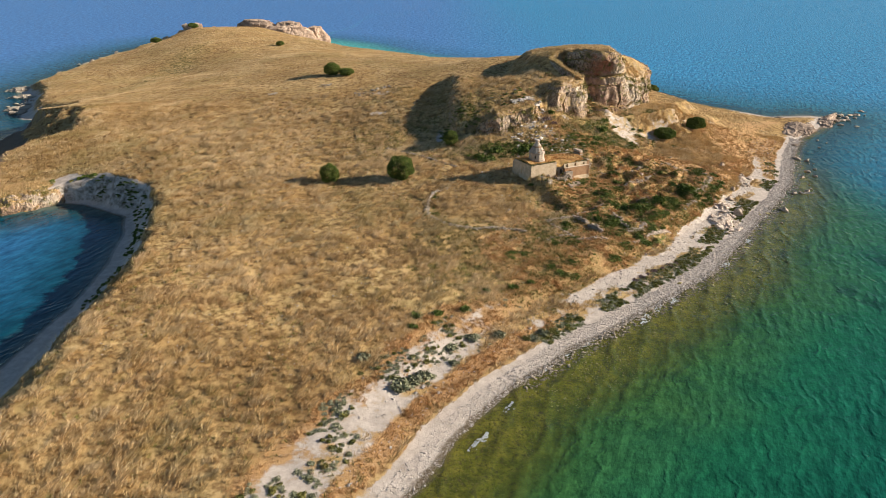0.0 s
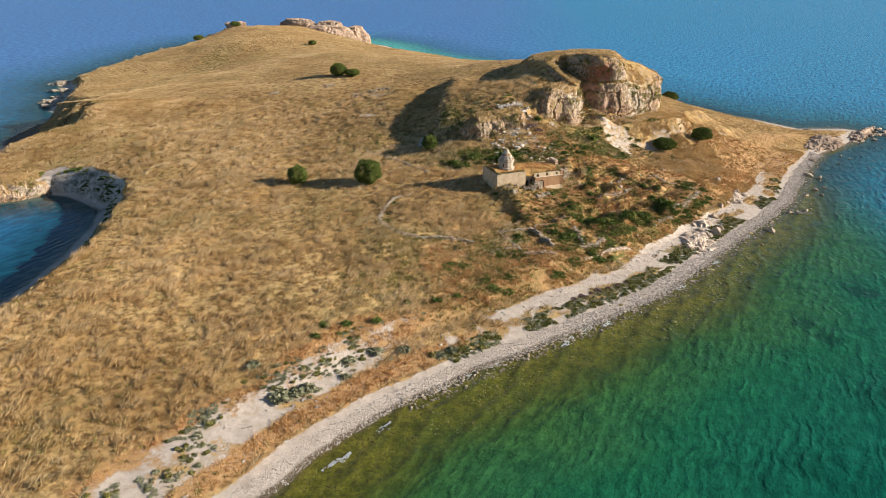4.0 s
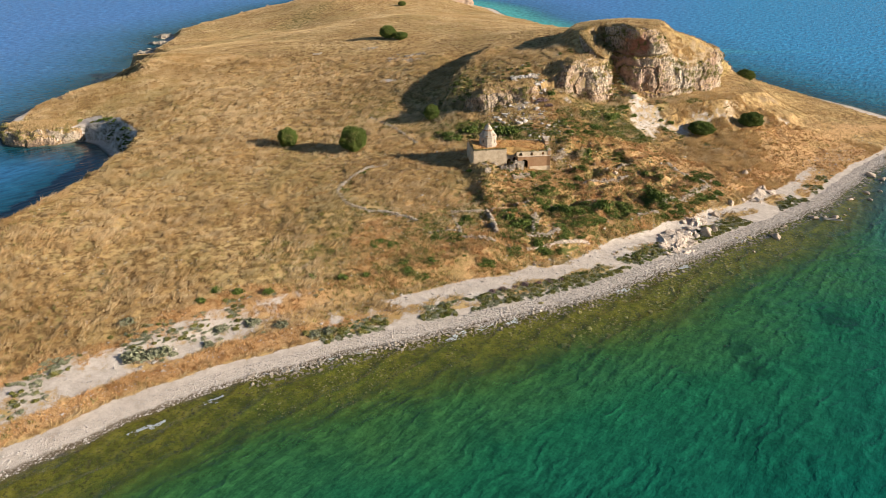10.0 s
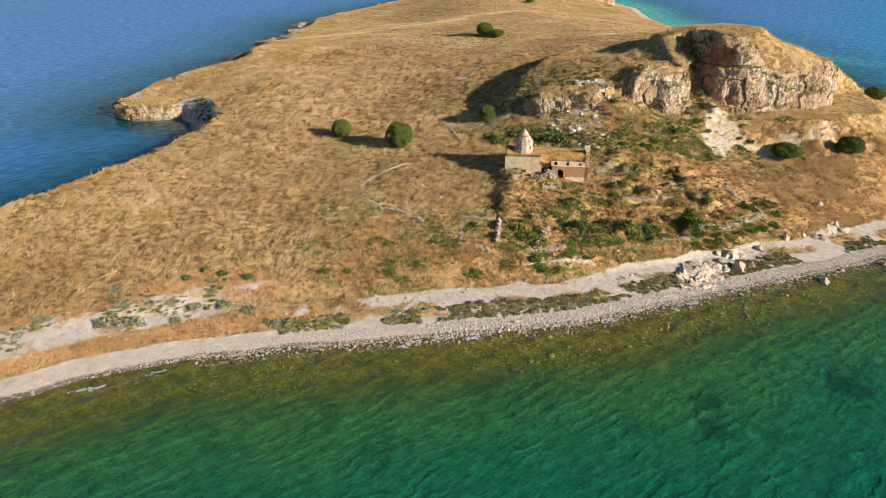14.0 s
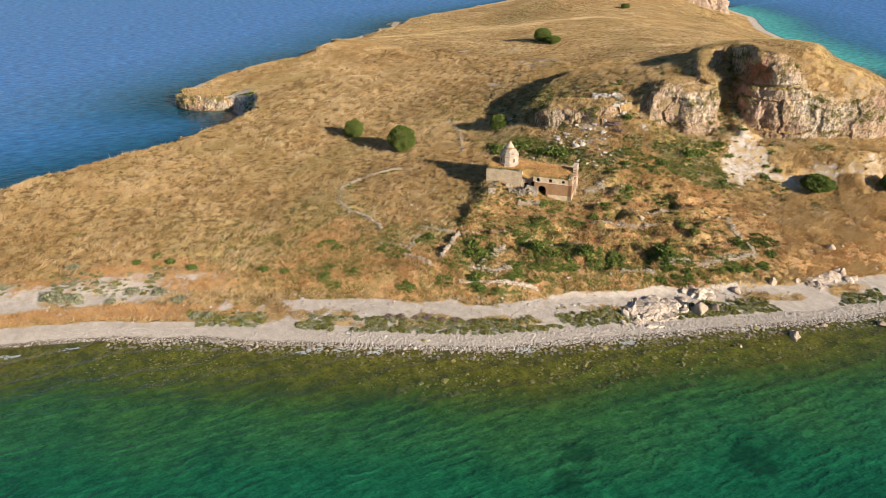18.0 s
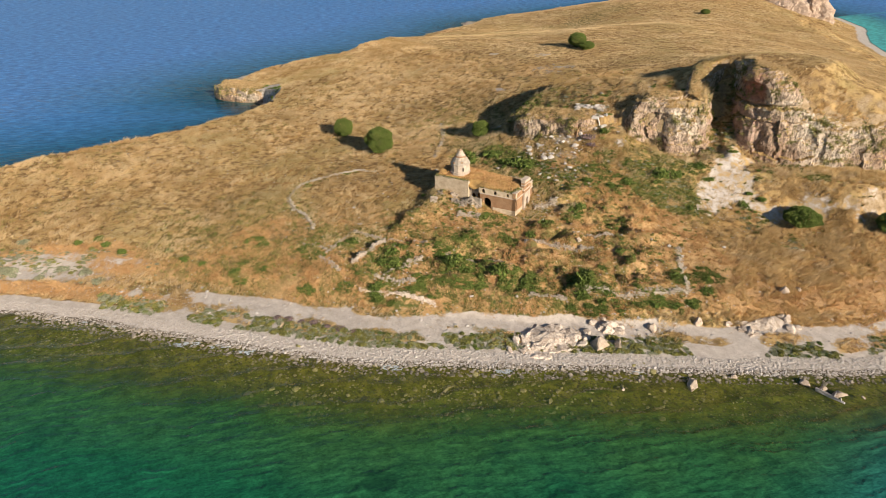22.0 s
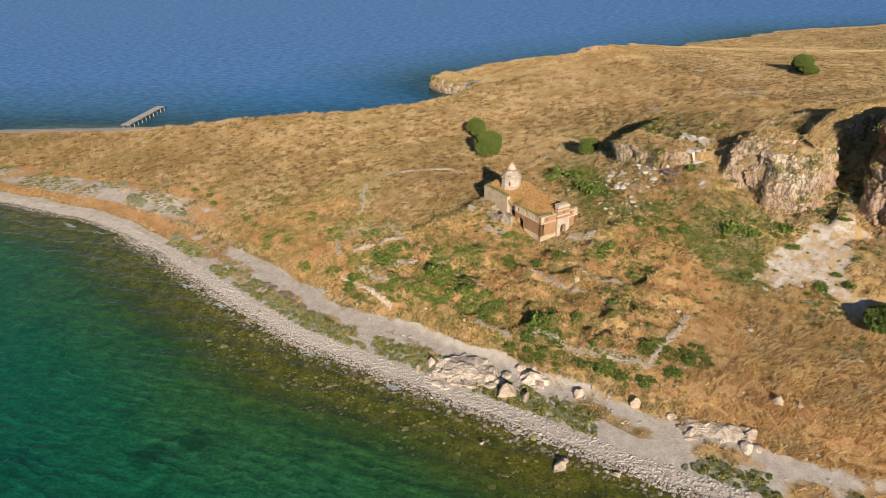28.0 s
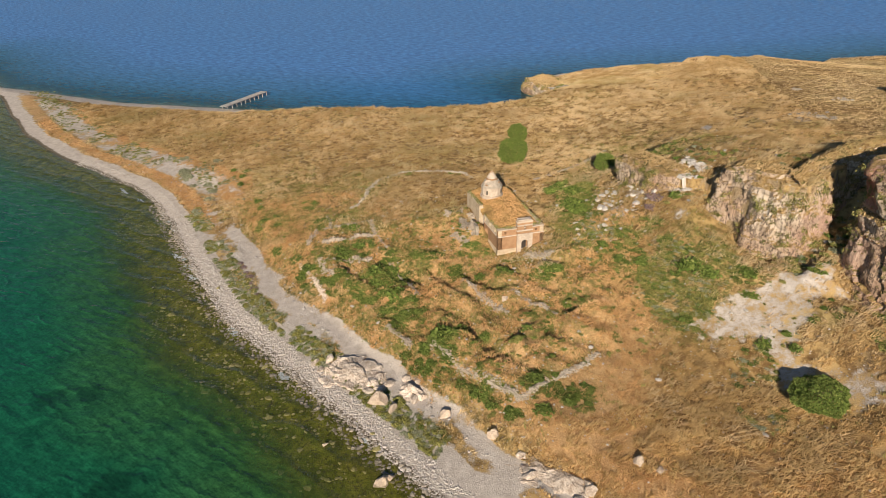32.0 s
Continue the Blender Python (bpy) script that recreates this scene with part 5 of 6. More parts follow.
tops = [(0.3, 0.4, 9.5, 0.5, 6.25, 90), (0.4, 0.6, 0.5, 10, 6.25, 60), (0.5, 10.2, 22, 10.3, 5.65, 110), (12.8, 0.5, 22, 0.5, 5.25, 80), (22.2, 0.5, 22.3, 4, 5.6, 24), (22.2, 8, 22.3, 10.2, 5.6, 20)]
px, py, pz = [], [], []
for x0, y0, x1, y1, z0, k in tops:
    k *= 2
    u = grng.uniform(0, 1, k)
    px.append(x0 + (x1 - x0) * u + grng.normal(0, .18, k))
    py.append(y0 + (y1 - y0) * u + grng.normal(0, .18, k))
    pz.append(z0 + grng.uniform(-.1, .12, k))
px, py, pz = (np.concatenate(q) for q in (px, py, pz))
v, f = scatter_stones(px, py, pz, grng.uniform(.06, .2, len(px)), grng, .7)
tagged(part("broken_wall_top", raw_mesh("broken_wall_top", v, f), M_RUBBLE, ch), "ragged loose stones on the wall tops", kind="stuff")
v, f, tone = blades(px[::2], py[::2], pz[::2], grng, 6, 0.3, np.full(len(px[::2]), 0.45), 0.1)
tagged(part("wall_top_growth", raw_mesh("wall_top_growth", v, f, [("tone", tone)]), M_OLIVE, ch), "green weeds growing on the wall tops", kind="stuff")


def ring12(r, n=12, cx=5.0, cy=4.6):
    return [(cx + r * math.cos((a + .5) * 2 * math.pi / n), cy + r * math.sin((a + .5) * 2 * math.pi / n)) for a in range(n)]


for name, r0, r1, z0, z1, m, lab in (("drum_base", 2.75, 2.7, 5.6, 7.1, M_DOME, ""), ("drum", 2.45, 2.45, 7.1, 8.9, M_DOME, "pale faceted drum"), ("drum_cornice", 2.55, 2.6, 8.9, 9.15, M_DOME, ""),
                                     ("cone_roof", 2.62, 1.5, 9.15, 10.8, M_WALLSTONE, "cone roof with missing stone facing"), ("cone_band", 1.5, 1.26, 10.8, 11.15, M_RED, "dark brown band"),
                                     ("cone_top", 1.26, 0.18, 11.15, 12.75, M_DOME, "pale tip of the cone")):
    bm = bmesh.new()
    prism(bm, ring12(r0), z0, z1, ring12(r1))
    bmesh.ops.subdivide_edges(bm, edges=[e for e in bm.edges if abs(e.verts[0].co.z - e.verts[1].co.z) > .3], cuts=4)
    for vv in bm.verts:
        vv.co += 0.05 * noise.noise_vector(vv.co * 1.5)
    part(name, bm, m, ch, lab)
for k in range(4):
    a = (k * 3 + 1.0) * math.pi / 6 + .26
    m = Matrix.Translation((5 + 2.4 * math.cos(a), 4.6 + 2.4 * math.sin(a), 8.0)) @ Matrix.Rotation(a, 4, "Z")
    # no hole is cut: a dark block gives each slit its shade
    part("drum_window", placed(boxed(-.1, .08, -.16, .16, -.5, .5), m), M_OPENING_SHADE, ch, "narrow window slit, its inner shade drawn as a dark block")
for k in range(22):
    a = crng.uniform(0, 6.28)
    z = crng.uniform(9.2, 12.6)
    r = 2.62 - (z - 9.15) * 0.68
    m = Matrix.Translation((5 + r * math.cos(a), 4.6 + r * math.sin(a), z)) @ Matrix.Rotation(a, 4, "Z") @ Matrix.Rotation(-0.4, 4, "Y")
    part("facing_stone", placed(boxed(-.08, .08, -.32, .32, -.17, .17, wear=.03), m), M_DOME if k % 3 else M_RED, ch)


# ---- ruined walls and rubble ----
def rubble_wall(line, width, tall, seed, label, size=0.34, mat=None, name="rubble_wall"):
    """A tumbled dry-stone wall along a line on the ground: a core with many stones piled on it."""
    rng = np.random.default_rng(seed)
    vs, fs, off = [], [], 0
    for (ax, ay), (bx, by) in zip(line[:-1], line[1:]):
        length = math.hypot(bx - ax, by - ay)
        n = max(4, int(length * width * (1.2 + 2.6 * tall) / (size * size * (24.0 if width > 3 else 3.0))))
        u, w = rng.uniform(0, 1, n), rng.normal(0, 0.36, n) * width
        px, py = ax + (bx - ax) * u - (by - ay) / length * w, ay + (by - ay) * u + (bx - ax) / length * w
        gap = sstep(-0.75, -0.1, vnoise(px / 3.1, py / 3.1, seed + 50))
        top = gap * tall * np.clip(1.15 - np.abs(w / width) * 1.3, 0.05, 1) * (0.75 + 0.45 * vnoise(px / 1.7, py / 1.7, seed))
        pz = heights(px, py) + top * rng.uniform(0.0, 1.0, n) ** 0.6
        v, f = scatter_stones(px, py, pz, size * (rng.uniform(0.6, 1.35, n) if width < 3 else np.exp(0.5 * rng.standard_normal(n)).clip(0.3, 2.2)), rng, 0.8)
        k = int(length / 0.7) + 2
        t = np.linspace(0, 1, k)
        cx, cy = ax + (bx - ax) * t, ay + (by - ay) * t
        cz = heights(cx, cy)
        nxn, nyn = -(by - ay) / length, (bx - ax) / length
        hh = sstep(-0.75, -0.1, vnoise(cx / 3.1, cy / 3.1, seed + 50)) * tall * (0.6 + 0.3 * vnoise(cx / 1.7, cy / 1.7, seed))
        core = np.concatenate([np.stack([cx + nxn * s * width / 2, cy + nyn * s * width / 2, cz + z], 1) for s, z in ((-.62, -.4), (-.42, hh), (.42, hh), (.62, -.4))])
        i = np.arange(k - 1)
        cf = np.concatenate([np.stack([a * k + i, a * k + i + 1, b * k + i + 1], 1) for a, b in ((0, 1), (1, 2), (2, 3))] +
                            [np.stack([a * k + i, b * k + i + 1, b * k + i], 1) for a, b in ((0, 1), (1, 2), (2, 3))])
        for vv, ff in ((v, f), (core, cf)) if width < 3 else ((v, f),):
            vs.append(vv)
            fs.append(ff + off)
            off += len(vv)
    heap = name == "boulder_heap"
    return tagged(part(name, raw_mesh(name, np.concatenate(vs), np.concatenate(fs)), mat or M_RUBBLE), label, "rocks" if heap else "ruin", "" if heap else "ruined walls", "stuff" if heap else "")


rubble_wall([(1.6, 206.6), (-2.7, 203.0), (-4.4, 197.0), (-4.7, 190.1), (-4.2, 186.0), (-0.2, 181.2), (3.5, 179.0), (9.5, 177.9), (14, 178.7), (19, 178.6), (22.6, 177)], 0.9, 0.5, 1,
            "long curved dry-stone wall in the grass", 0.27, M_WALLSTONE)
rubble_wall([(37.5, 189.0), (43.6, 177.0)], 0.7, 1.5, 2, "upright wall stump of a ruined house", 0.3)
rubble_wall([(29.2, 184.8), (37.6, 188.6)], 0.8, 0.55, 3, "back wall of a ruined house", 0.3)
rubble_wall([(27.4, 172.4), (33.6, 175.6)], 0.8, 0.6, 4, "low wall stump of a ruined house", 0.3)
rubble_wall([(29.4, 184.4), (35.6, 173.8)], 0.7, 0.45, 5, "cross wall of a ruined house", 0.3)
rubble_wall([(36.0, 172.8), (44.0, 173.8)], 1.0, 0.4, 6, "tumbled front wall of a ruined house", 0.32)
rubble_wall([(38.6, 189.6), (47.3, 194.6)], 0.7, 0.35, 7, "low wall joining the ruined houses", 0.28)
rubble_wall([(49.9, 191.7), (51.6, 180.5)], 1.2, 0.45, 8, "heap of wall stones under green weeds", 0.34)
rubble_wall([(51.7, 174.5), (57, 180), (64.6, 185.7)], 0.9, 0.4, 9, "pale stone kerb of a foundation above the shore path", 0.2, M_BEDROCK)
rubble_wall([(79.2, 210.8), (86, 220.5), (92.5, 230.3)], 1.3, 0.45, 10, "pale rubble line of a fallen wall", 0.22, M_WALLSTONE)
rubble_wall([(92.5, 230.3), (85.4, 236.8), (79.4, 242.6)], 1.2, 0.4, 11, "pale rubble corner of a fallen wall", 0.22, M_WALLSTONE)
rubble_wall([(52.2, 196.4), (58, 201), (64.6, 206.0)], 0.9, 0.4, 12, "low rubble row among the terraces", 0.26)
rubble_wall([(58.3, 214.3), (64, 219.5), (69.7, 225.3)], 0.9, 0.4, 13, "low rubble row among the terraces", 0.26)
rubble_wall([(62.7, 225.0), (69.6, 234.5)], 0.9, 0.35, 14, "low rubble row among the terraces", 0.26)
rubble_wall([(74.9, 202.2), (79.7, 208.4)], 0.8, 0.5, 15, "stub of a terrace wall", 0.28)
rubble_wall([(5, 224), (-8, 236), (-20, 243)], 0.8, 0.35, 16, "low wall line climbing the slope", 0.28)
rubble_wall([(47.6, 226.4), (49.4, 229.2), (48.6, 231.8)], 1.9, 0.9, 17, "heap of pale masonry fallen from the church front", 0.28, M_WALLSTONE)
rubble_wall([(32.2, 205.2), (33.4, 206.4)], 1.0, 1.3, 21, "upright stub of the fallen side chapel", 0.26, M_RUBBLE)
rubble_wall([(30.6, 208.2), (32, 209)], 1.2, 1.0, 22, "buff wall stones heaped against the church", 0.26, M_RUBBLE)
rubble_wall([(32.8, 211), (36.6, 214.6)], 1.3, 1.4, 23, "broken buff masonry in the church breach", 0.28, M_RUBBLE)
rubble_wall([(38.6, 212.4), (41.2, 214.2)], 1.2, 1.3, 24, "buff stub of a broken pier", 0.26, M_RUBBLE)
rubble_wall([(50.5, 178.8), (55, 182), (58, 186)], 1.0, 0.5, 25, "low rubble edge above the shore path", 0.3)
rubble_wall([(24, 241.5), (30.5, 246.6), (37.5, 252.5)], 8.0, 0.3, 26, "white boulders tumbled below the outcrop", 0.42, M_STONE, "boulder_heap")
rubble_wall([(25.5, 259.6), (29.5, 261.3), (34, 263.4)], 1.8, 0.5, 28, "low white rock ledge in the turf", 0.5, M_STONE, "boulder_heap")
rubble_wall([(29.0, 255.6), (33.2, 257.2), (37.0, 260.2)], 2.6, 0.4, 29, "white broken rocks along the rim of the outcrop", 0.5, M_STONE, "boulder_heap")
rubble_wall([(-37, 299), (-30, 301.7), (-23, 305)], 6.0, 0.4, 29, "grey weathered rocks breaking through the turf", 0.4, M_WALLSTONE, "boulder_heap")
rubble_wall([(-55, 312), (-49, 316.5)], 3.6, 0.4, 30, "grey rocks in the turf of the hill", 0.4, M_WALLSTONE, "boulder_heap")
rubble_wall([(-76, 305.5), (-72.5, 307)], 1.4, 0.3, 31, "small row of rocks on the hill", 0.35, M_WALLSTONE, "boulder_heap")
rubble_wall([(35.5, 209.5), (39, 211.8)], 1.2, 1.6, 18, "stub of the fallen side chapel of the church", 0.26, M_RUBBLE)
rubble_wall([(39.5, 208.5), (43.5, 212.5)], 1.6, 0.7, 19, "tumbled vault stones beside the church", 0.26, M_RUBBLE)
# the fallen side arch
bm = wall_with_holes(0, 3.2, -0.5, 3.1, 0.7, [(0.7, 2.5, -0.4, 2.3, True)])
bmesh.ops.subdivide_edges(bm, edges=bm.edges[:], cuts=1)
for vv in bm.verts:
    vv.co += 0.14 * noise.noise_vector(vv.co * 0.9)
arch = tagged(part("side_arch", placed(bm, CHURCH @ Matrix.Translation((11.2, -2.4, 0.1)))
 , M_WALLSTONE), "lone stone arch standing from a fallen side chapel", "arch")

# ---- jetty ----
J0, J1 = Vector((-89.0, 80.0, 1.9)), Vector((-118.5, 86.0, 1.9))
jd = (J1 - J0).normalized()
jetty = empty("jetty", Matrix.Translation(J0) @ Matrix.Rotation(math.atan2(jd.y, jd.x), 4, "Z"), "long grey wooden jetty on posts", "jetty")
jl = (J1 - J0).length
plank = bpy.data.meshes.new("plank")
bm = boxed(-0.19, 0.19, -1.75, 1.75, -0.04, 0.04, wear=0.01)
bm.to_mesh(plank)
bm.free()
for k in range(int(jl / 0.42)):
    ob = part("plank", plank, M_WOOD, jetty)
    ob.location, ob.rotation_euler = (0.3 + k * 0.42, rr.uniform(-.04, .04), 0), (0, 0, rr.uniform(-.01, .01))
for s in (-1.45, 1.45):
    part("beam", boxed(0.1, jl - 0.1, s - 0.1, s + 0.1, -0.32, -0.05), M_WOOD, jetty)
for k in range(10):
    for s in (-1.45, 1.45):
        bm = bmesh.new()
        bmesh.ops.create_cone(bm, cap_ends=True, segments=10, radius1=0.15, radius2=0.13, depth=5.0, matrix=Matrix.Translation((1.5 + k * (jl - 2) / 9, s, -2.45)))
        part("post", bm, M_WOOD, jetty)

# driftwood in the shallows
log = empty("driftwood_log", Matrix.Translation((125.4, 228.7, 0.1)) @ Matrix.Rotation(0.08, 4, "Z"), "grey sunken driftwood trunk lying in the shallows", "log")
bm = bmesh.new()
bmesh.ops.create_cone(bm, cap_ends=True, segments=10, radius1=0.42, radius2=0.2, depth=4.6, matrix=Matrix.Rotation(math.pi / 2, 4, "Y"))
bmesh.ops.subdivide_edges(bm, edges=bm.edges[:], cuts=2)
for vv in bm.verts:
    vv.co += 0.5 * noise.noise_vector(vv.co * 0.7)
part("trunk", bm, M_WOOD, log)
for a, x in ((0.7, -1.5), (-0.6, 0.6), (0.5, 1.8)):
    bm = bmesh.new()
    m = Matrix.Translation((x, 0, 0.2)) @ Matrix.Rotation(a, 4, "X") @ Matrix.Translation((0, 0, 0.5))
    bmesh.ops.create_cone(bm, cap_ends=True, segments=7, radius1=0.14, radius2=0.05, depth=1.3, matrix=m)
    part("branch", bm, M_WOOD, log)


# ---- trees ----
def tree(x, y, r, h, seed, label, squash=1.0):
    rng = np.random.default_rng(seed)
    base = height(x, y)
    t = empty("tree", Matrix.Translation((x, y, base)), label, "tree", "round trees on the slope")
    bm = bmesh.new()
    bmesh.ops.create_cone(bm, cap_ends=True, segments=9, radius1=0.32, radius2=0.14, depth=h * 0.6, matrix=Matrix.Translation((0, 0, h * 0.2)))
    for k in range(6):
        a = k * 1.05 + rng.uniform(-.3, .3)
        m = Matrix.Translation((0, 0, h * 0.3)) @ Matrix.Rotation(a, 4, "Z") @ Matrix.Rotation(0.8, 4, "Y") @ Matrix.Translation((0, 0, r * .4))
        bmesh.ops.create_cone(bm, cap_ends=True, segments=6, radius1=0.14, radius2=0.04, depth=r * .85, matrix=m)
    part("trunk", bm, M_BARK, t)
    n = int(8200 * r * r / 9)
    u = rng.standard_normal((n, 3))
    u /= np.linalg.norm(u, axis=1, keepdims=True)
    lump = np.array([noise.fractal(Vector(c) * 1.9 + Vector((seed, 0, 0)), 1.0, 2.0, 4) for c in u])
    rad = (0.95 + 0.22 * lump) * rng.uniform(0.4, 1.0, n) ** 0.22
    p = u * rad[:, None] * np.array([r, r * squash, h * 0.52])
    p[:, 2] = np.maximum(p[:, 2] + h * 0.5, 0.1 + 0.25 * rng.uniform(0, 1, n))
    v, f = leaves(p[:, 0], p[:, 1], p[:, 2], rng, 0.17)
    tone = np.repeat(np.clip(0.45 + 0.5 * (rad - 0.8) + 0.2 * rng.standard_normal(n), 0, 1), 4)
    part("crown", raw_mesh("crown", v, f, [("tone", tone)]), M_LEAF, t)
    return t


tree(-36.3, 214.8, 3.2, 6.0, 1, "small round green tree alone in dry grass")
tree(-13.6, 216.0, 4.4, 7.6, 2, "large round green tree in dry grass")
tree(2.6, 242.5, 2.8, 4.8, 3, "round green tree beside a pale rock hollow")
tree(-52.0, 333.5, 3.8, 5.6, 4, "dark green tree high on the golden hill")
tree(-45.0, 332.0, 3.4, 3.2, 14, "low dark green bush joined to a hill tree")
tree(89, 275.8, 4.4, 4.2, 5, "broad dark green bush on pale scree")
tree(105, 287, 4.2, 4.6, 6, "dark green bush near the point")
tree(105.5, 358, 3.6, 4.4, 7, "dark bush behind the crag")
tree(-112, 497, 3.0, 3.0, 8, "small dark bush on the far hill")
tree(-192, 560, 4.0, 4.0, 9, "dark bush at the far headland")
tree(-214, 540, 4.0, 4.0, 10, "dark bush at the far west edge")


# ---- green shrubs ----
def shrub_mesh(seed, mat, n=420, size=0.17):
    rng = np.random.default_rng(seed)
    u = rng.standard_normal((n, 3))
    u /= np.linalg.norm(u, axis=1, keepdims=True)
    u[:, 2] = np.abs(u[:, 2])
    lump = np.array([noise.fractal(Vector(c) * 2.0 + Vector((seed * 1.7, 0, 0)), 1.0, 2.0, 3) for c in u])
    rad = (0.85 + 0.5 * lump) * rng.uniform(0.25, 1.0, n) ** 0.4
    p = u * rad[:, None] * np.array([1, 1, 0.62])
    v, f = leaves(p[:, 0], p[:, 1], p[:, 2] + 0.05, rng, size)
    me = raw_mesh("shrub", v, f, [("tone", np.repeat(np.clip(0.5 + 0.22 * rng.standard_normal(n), 0, 1), 4))])
    if mat:
        me.materials.append(mat)
    return me


SHRUBS = {"green": [shrub_mesh(k, M_LEAF) for k in range(5)], "sage": [shrub_mesh(10 + k, M_SAGE, 380) for k in range(4)], "olive": [shrub_mesh(20 + k, M_OLIVE, 380) for k in range(3)], "mauve": [shrub_mesh(30 + k, M_MAUVE, 420, 0.13) for k in range(2)]}
srng = random.Random(21)


def shrub(x, y, r, kind, label, tall=1.0):
    ob = new("shrub", srng.choice(SHRUBS[kind]))
    ob.matrix_world = Matrix.Translation((x, y, height(x, y) - 0.05)) @ Matrix.Rotation(srng.uniform(0, 6.28), 4, "Z") @ Matrix.Diagonal((r, r * srng.uniform(.75, 1.25), r * tall * srng.uniform(.7, 1.1), 1))
    return tagged(ob, label, "shrub", kind + " shrubs")


PROTO = [shrub_mesh(40 + k, None, 130, 0.24) for k in range(6)]
PROTO_V = []
for q in PROTO:
    co = np.zeros(len(q.vertices) * 3, np.float32)
    q.vertices.foreach_get("co", co)
    PROTO_V.append(co.reshape(-1, 3))
    bpy.data.meshes.remove(q)


def shrub_mass(name, spots, mat, label, tall=0.8):
    """Many small leafy clumps in one mesh: spots are (x, y, radius)."""
    g = np.random.default_rng(len(spots))
    xs, ys, rs = (np.array([s[i] for s in spots]) for i in range(3))
    zs = heights(xs, ys)
    vs, tones = [], []
    for x0, y0, z0, r0 in zip(xs, ys, zs, rs):
        p, ang = PROTO_V[g.integers(6)], g.uniform(0, 6.28)
        cs, sn = math.cos(ang) * r0, math.sin(ang) * r0
        vs.append(np.stack([x0 + p[:, 0] * cs - p[:, 1] * sn, y0 + p[:, 0] * sn + p[:, 1] * cs, z0 + p[:, 2] * r0 * tall * g.uniform(.7, 1.2)], 1))
        tones.append(np.repeat(np.clip(g.uniform(.3, .65) + 0.2 * g.standard_normal(len(p) // 4), 0, 1), 4))
    v = np.concatenate(vs)
    me = raw_mesh(name, v, np.arange(len(v)).reshape(-1, 4), [("tone", np.concatenate(tones))])
    return tagged(part(name, me, mat), label, "shrubs", "", "stuff")


GREEN_A = [(46.4, 183.0, 2.2), (44.3, 187.2, 1.8), (48.5, 185, 2), (55.0, 197.1, 2.4), (57, 194.5, 1.8), (65.4, 201.7, 2.4), (63, 198.5, 2.0), (60.5, 196, 1.8), (54.7, 211.8, 1.6), (55.9, 222.3, 1.8),
           (56.5, 217.6, 1.5), (78.1, 214.1, 2.8), (80.5, 211.5, 1.8), (75.5, 216.5, 1.8), (44.1, 213.1, 1.3), (49.8, 205.7, 1.4), (34.3, 182.1, 1.8), (33.2, 179.0, 1.3)]
GREEN_B = [(27.4, 206.5, 1.2), (16.1, 230.0, 2.8), (12.5, 231.5, 2.2), (18.8, 235.0, 2.6), (28.4, 236.2, 3.0), (32, 237.0, 2.4), (24.8, 235, 2.2), (56.4, 233.4, 1.6), (76.1, 221.9, 1.3), (74.1, 229.7, 1.5),
           (53.4, 177.3, 1.8), (56, 176.2, 1.3), (81.2, 207.8, 1.2), (84.5, 213.5, 1.2), (90.6, 222.4, 1.4), (88.5, 219.5, 1.2), (93.4, 225.8, 1.3), (94.6, 228.9, 1.4), (94.1, 234.2, 1.6)]
GREEN_C = [(90.8, 238.0, 1.6), (87.9, 232.2, 1.7), (48.9, 242.7, 1.8), (56.2, 250.1, 2.0), (58.7, 258.9, 2.6), (61.3, 262.7, 2.2), (62.4, 269.0, 1.8), (66.2, 268.9, 1.4), (76.5, 269.8, 1.6), (78.5, 274.3, 1.4),
           (70.4, 257.8, 1.6), (75.4, 273.4, 1.2), (-6.5, 128.3, 1.5), (-5.8, 132.9, 1.3), (-1.3, 133.7, 1.5), (4.8, 136.1, 1.4), (10.2, 145.6, 1.3), (16.7, 147.4, 1.5), (20.9, 150.1, 1.2), (54, 246, 1.6)]
for x, y, r in GREEN_A + GREEN_B + GREEN_C:
    shrub(x, y, r, "green", "leafy green shrub among dry orange weeds")
    if r > 1.7:
        shrub(x + srng.uniform(-r, r), y + srng.uniform(-r, r), r * 0.6, "green", "small green shrub beside a larger one")
masses = {"green": [], "olive": [], "sage": []}
vrng = np.random.default_rng(21)


def fill(kind, x, y, keep, lo, hi):
    r = vrng.uniform(lo, hi, len(x))
    masses[kind] += list(zip(x[keep], y[keep], r[keep]))


# low leafy patches on the terraces: x, y, half length, half width, heading
WEST_PATCHES = [(46.6, 183.5, 7.6, 5.5, 1.8), (57.7, 198.1, 7.5, 4.3, 3.35), (55.8, 179.0, 3.8, 3.1, 3.35), (58.8, 186.0, 3.5, 3.2, 1.8), (60.4, 192.2, 4.5, 2.6, 1.8),
           (68.8, 202.0, 3.3, 2.8, 3.35), (73.3, 203.8, 3.1, 2.3, 3.35), (69.3, 206.5, 2.3, 1.7, 3.35), (49.3, 203.9, 3.7, 3.0, 1.8), (45.0, 213.2, 4.4, 2.7, 3.35),
           (54.8, 212.2, 3.4, 1.5, 3.35), (78.8, 212.1, 3.3, 2.7, 3.35), (30.1, 157.6, 4.3, 3.8, 1.8), (42.6, 165.5, 3.9, 1.4, 3.35)]
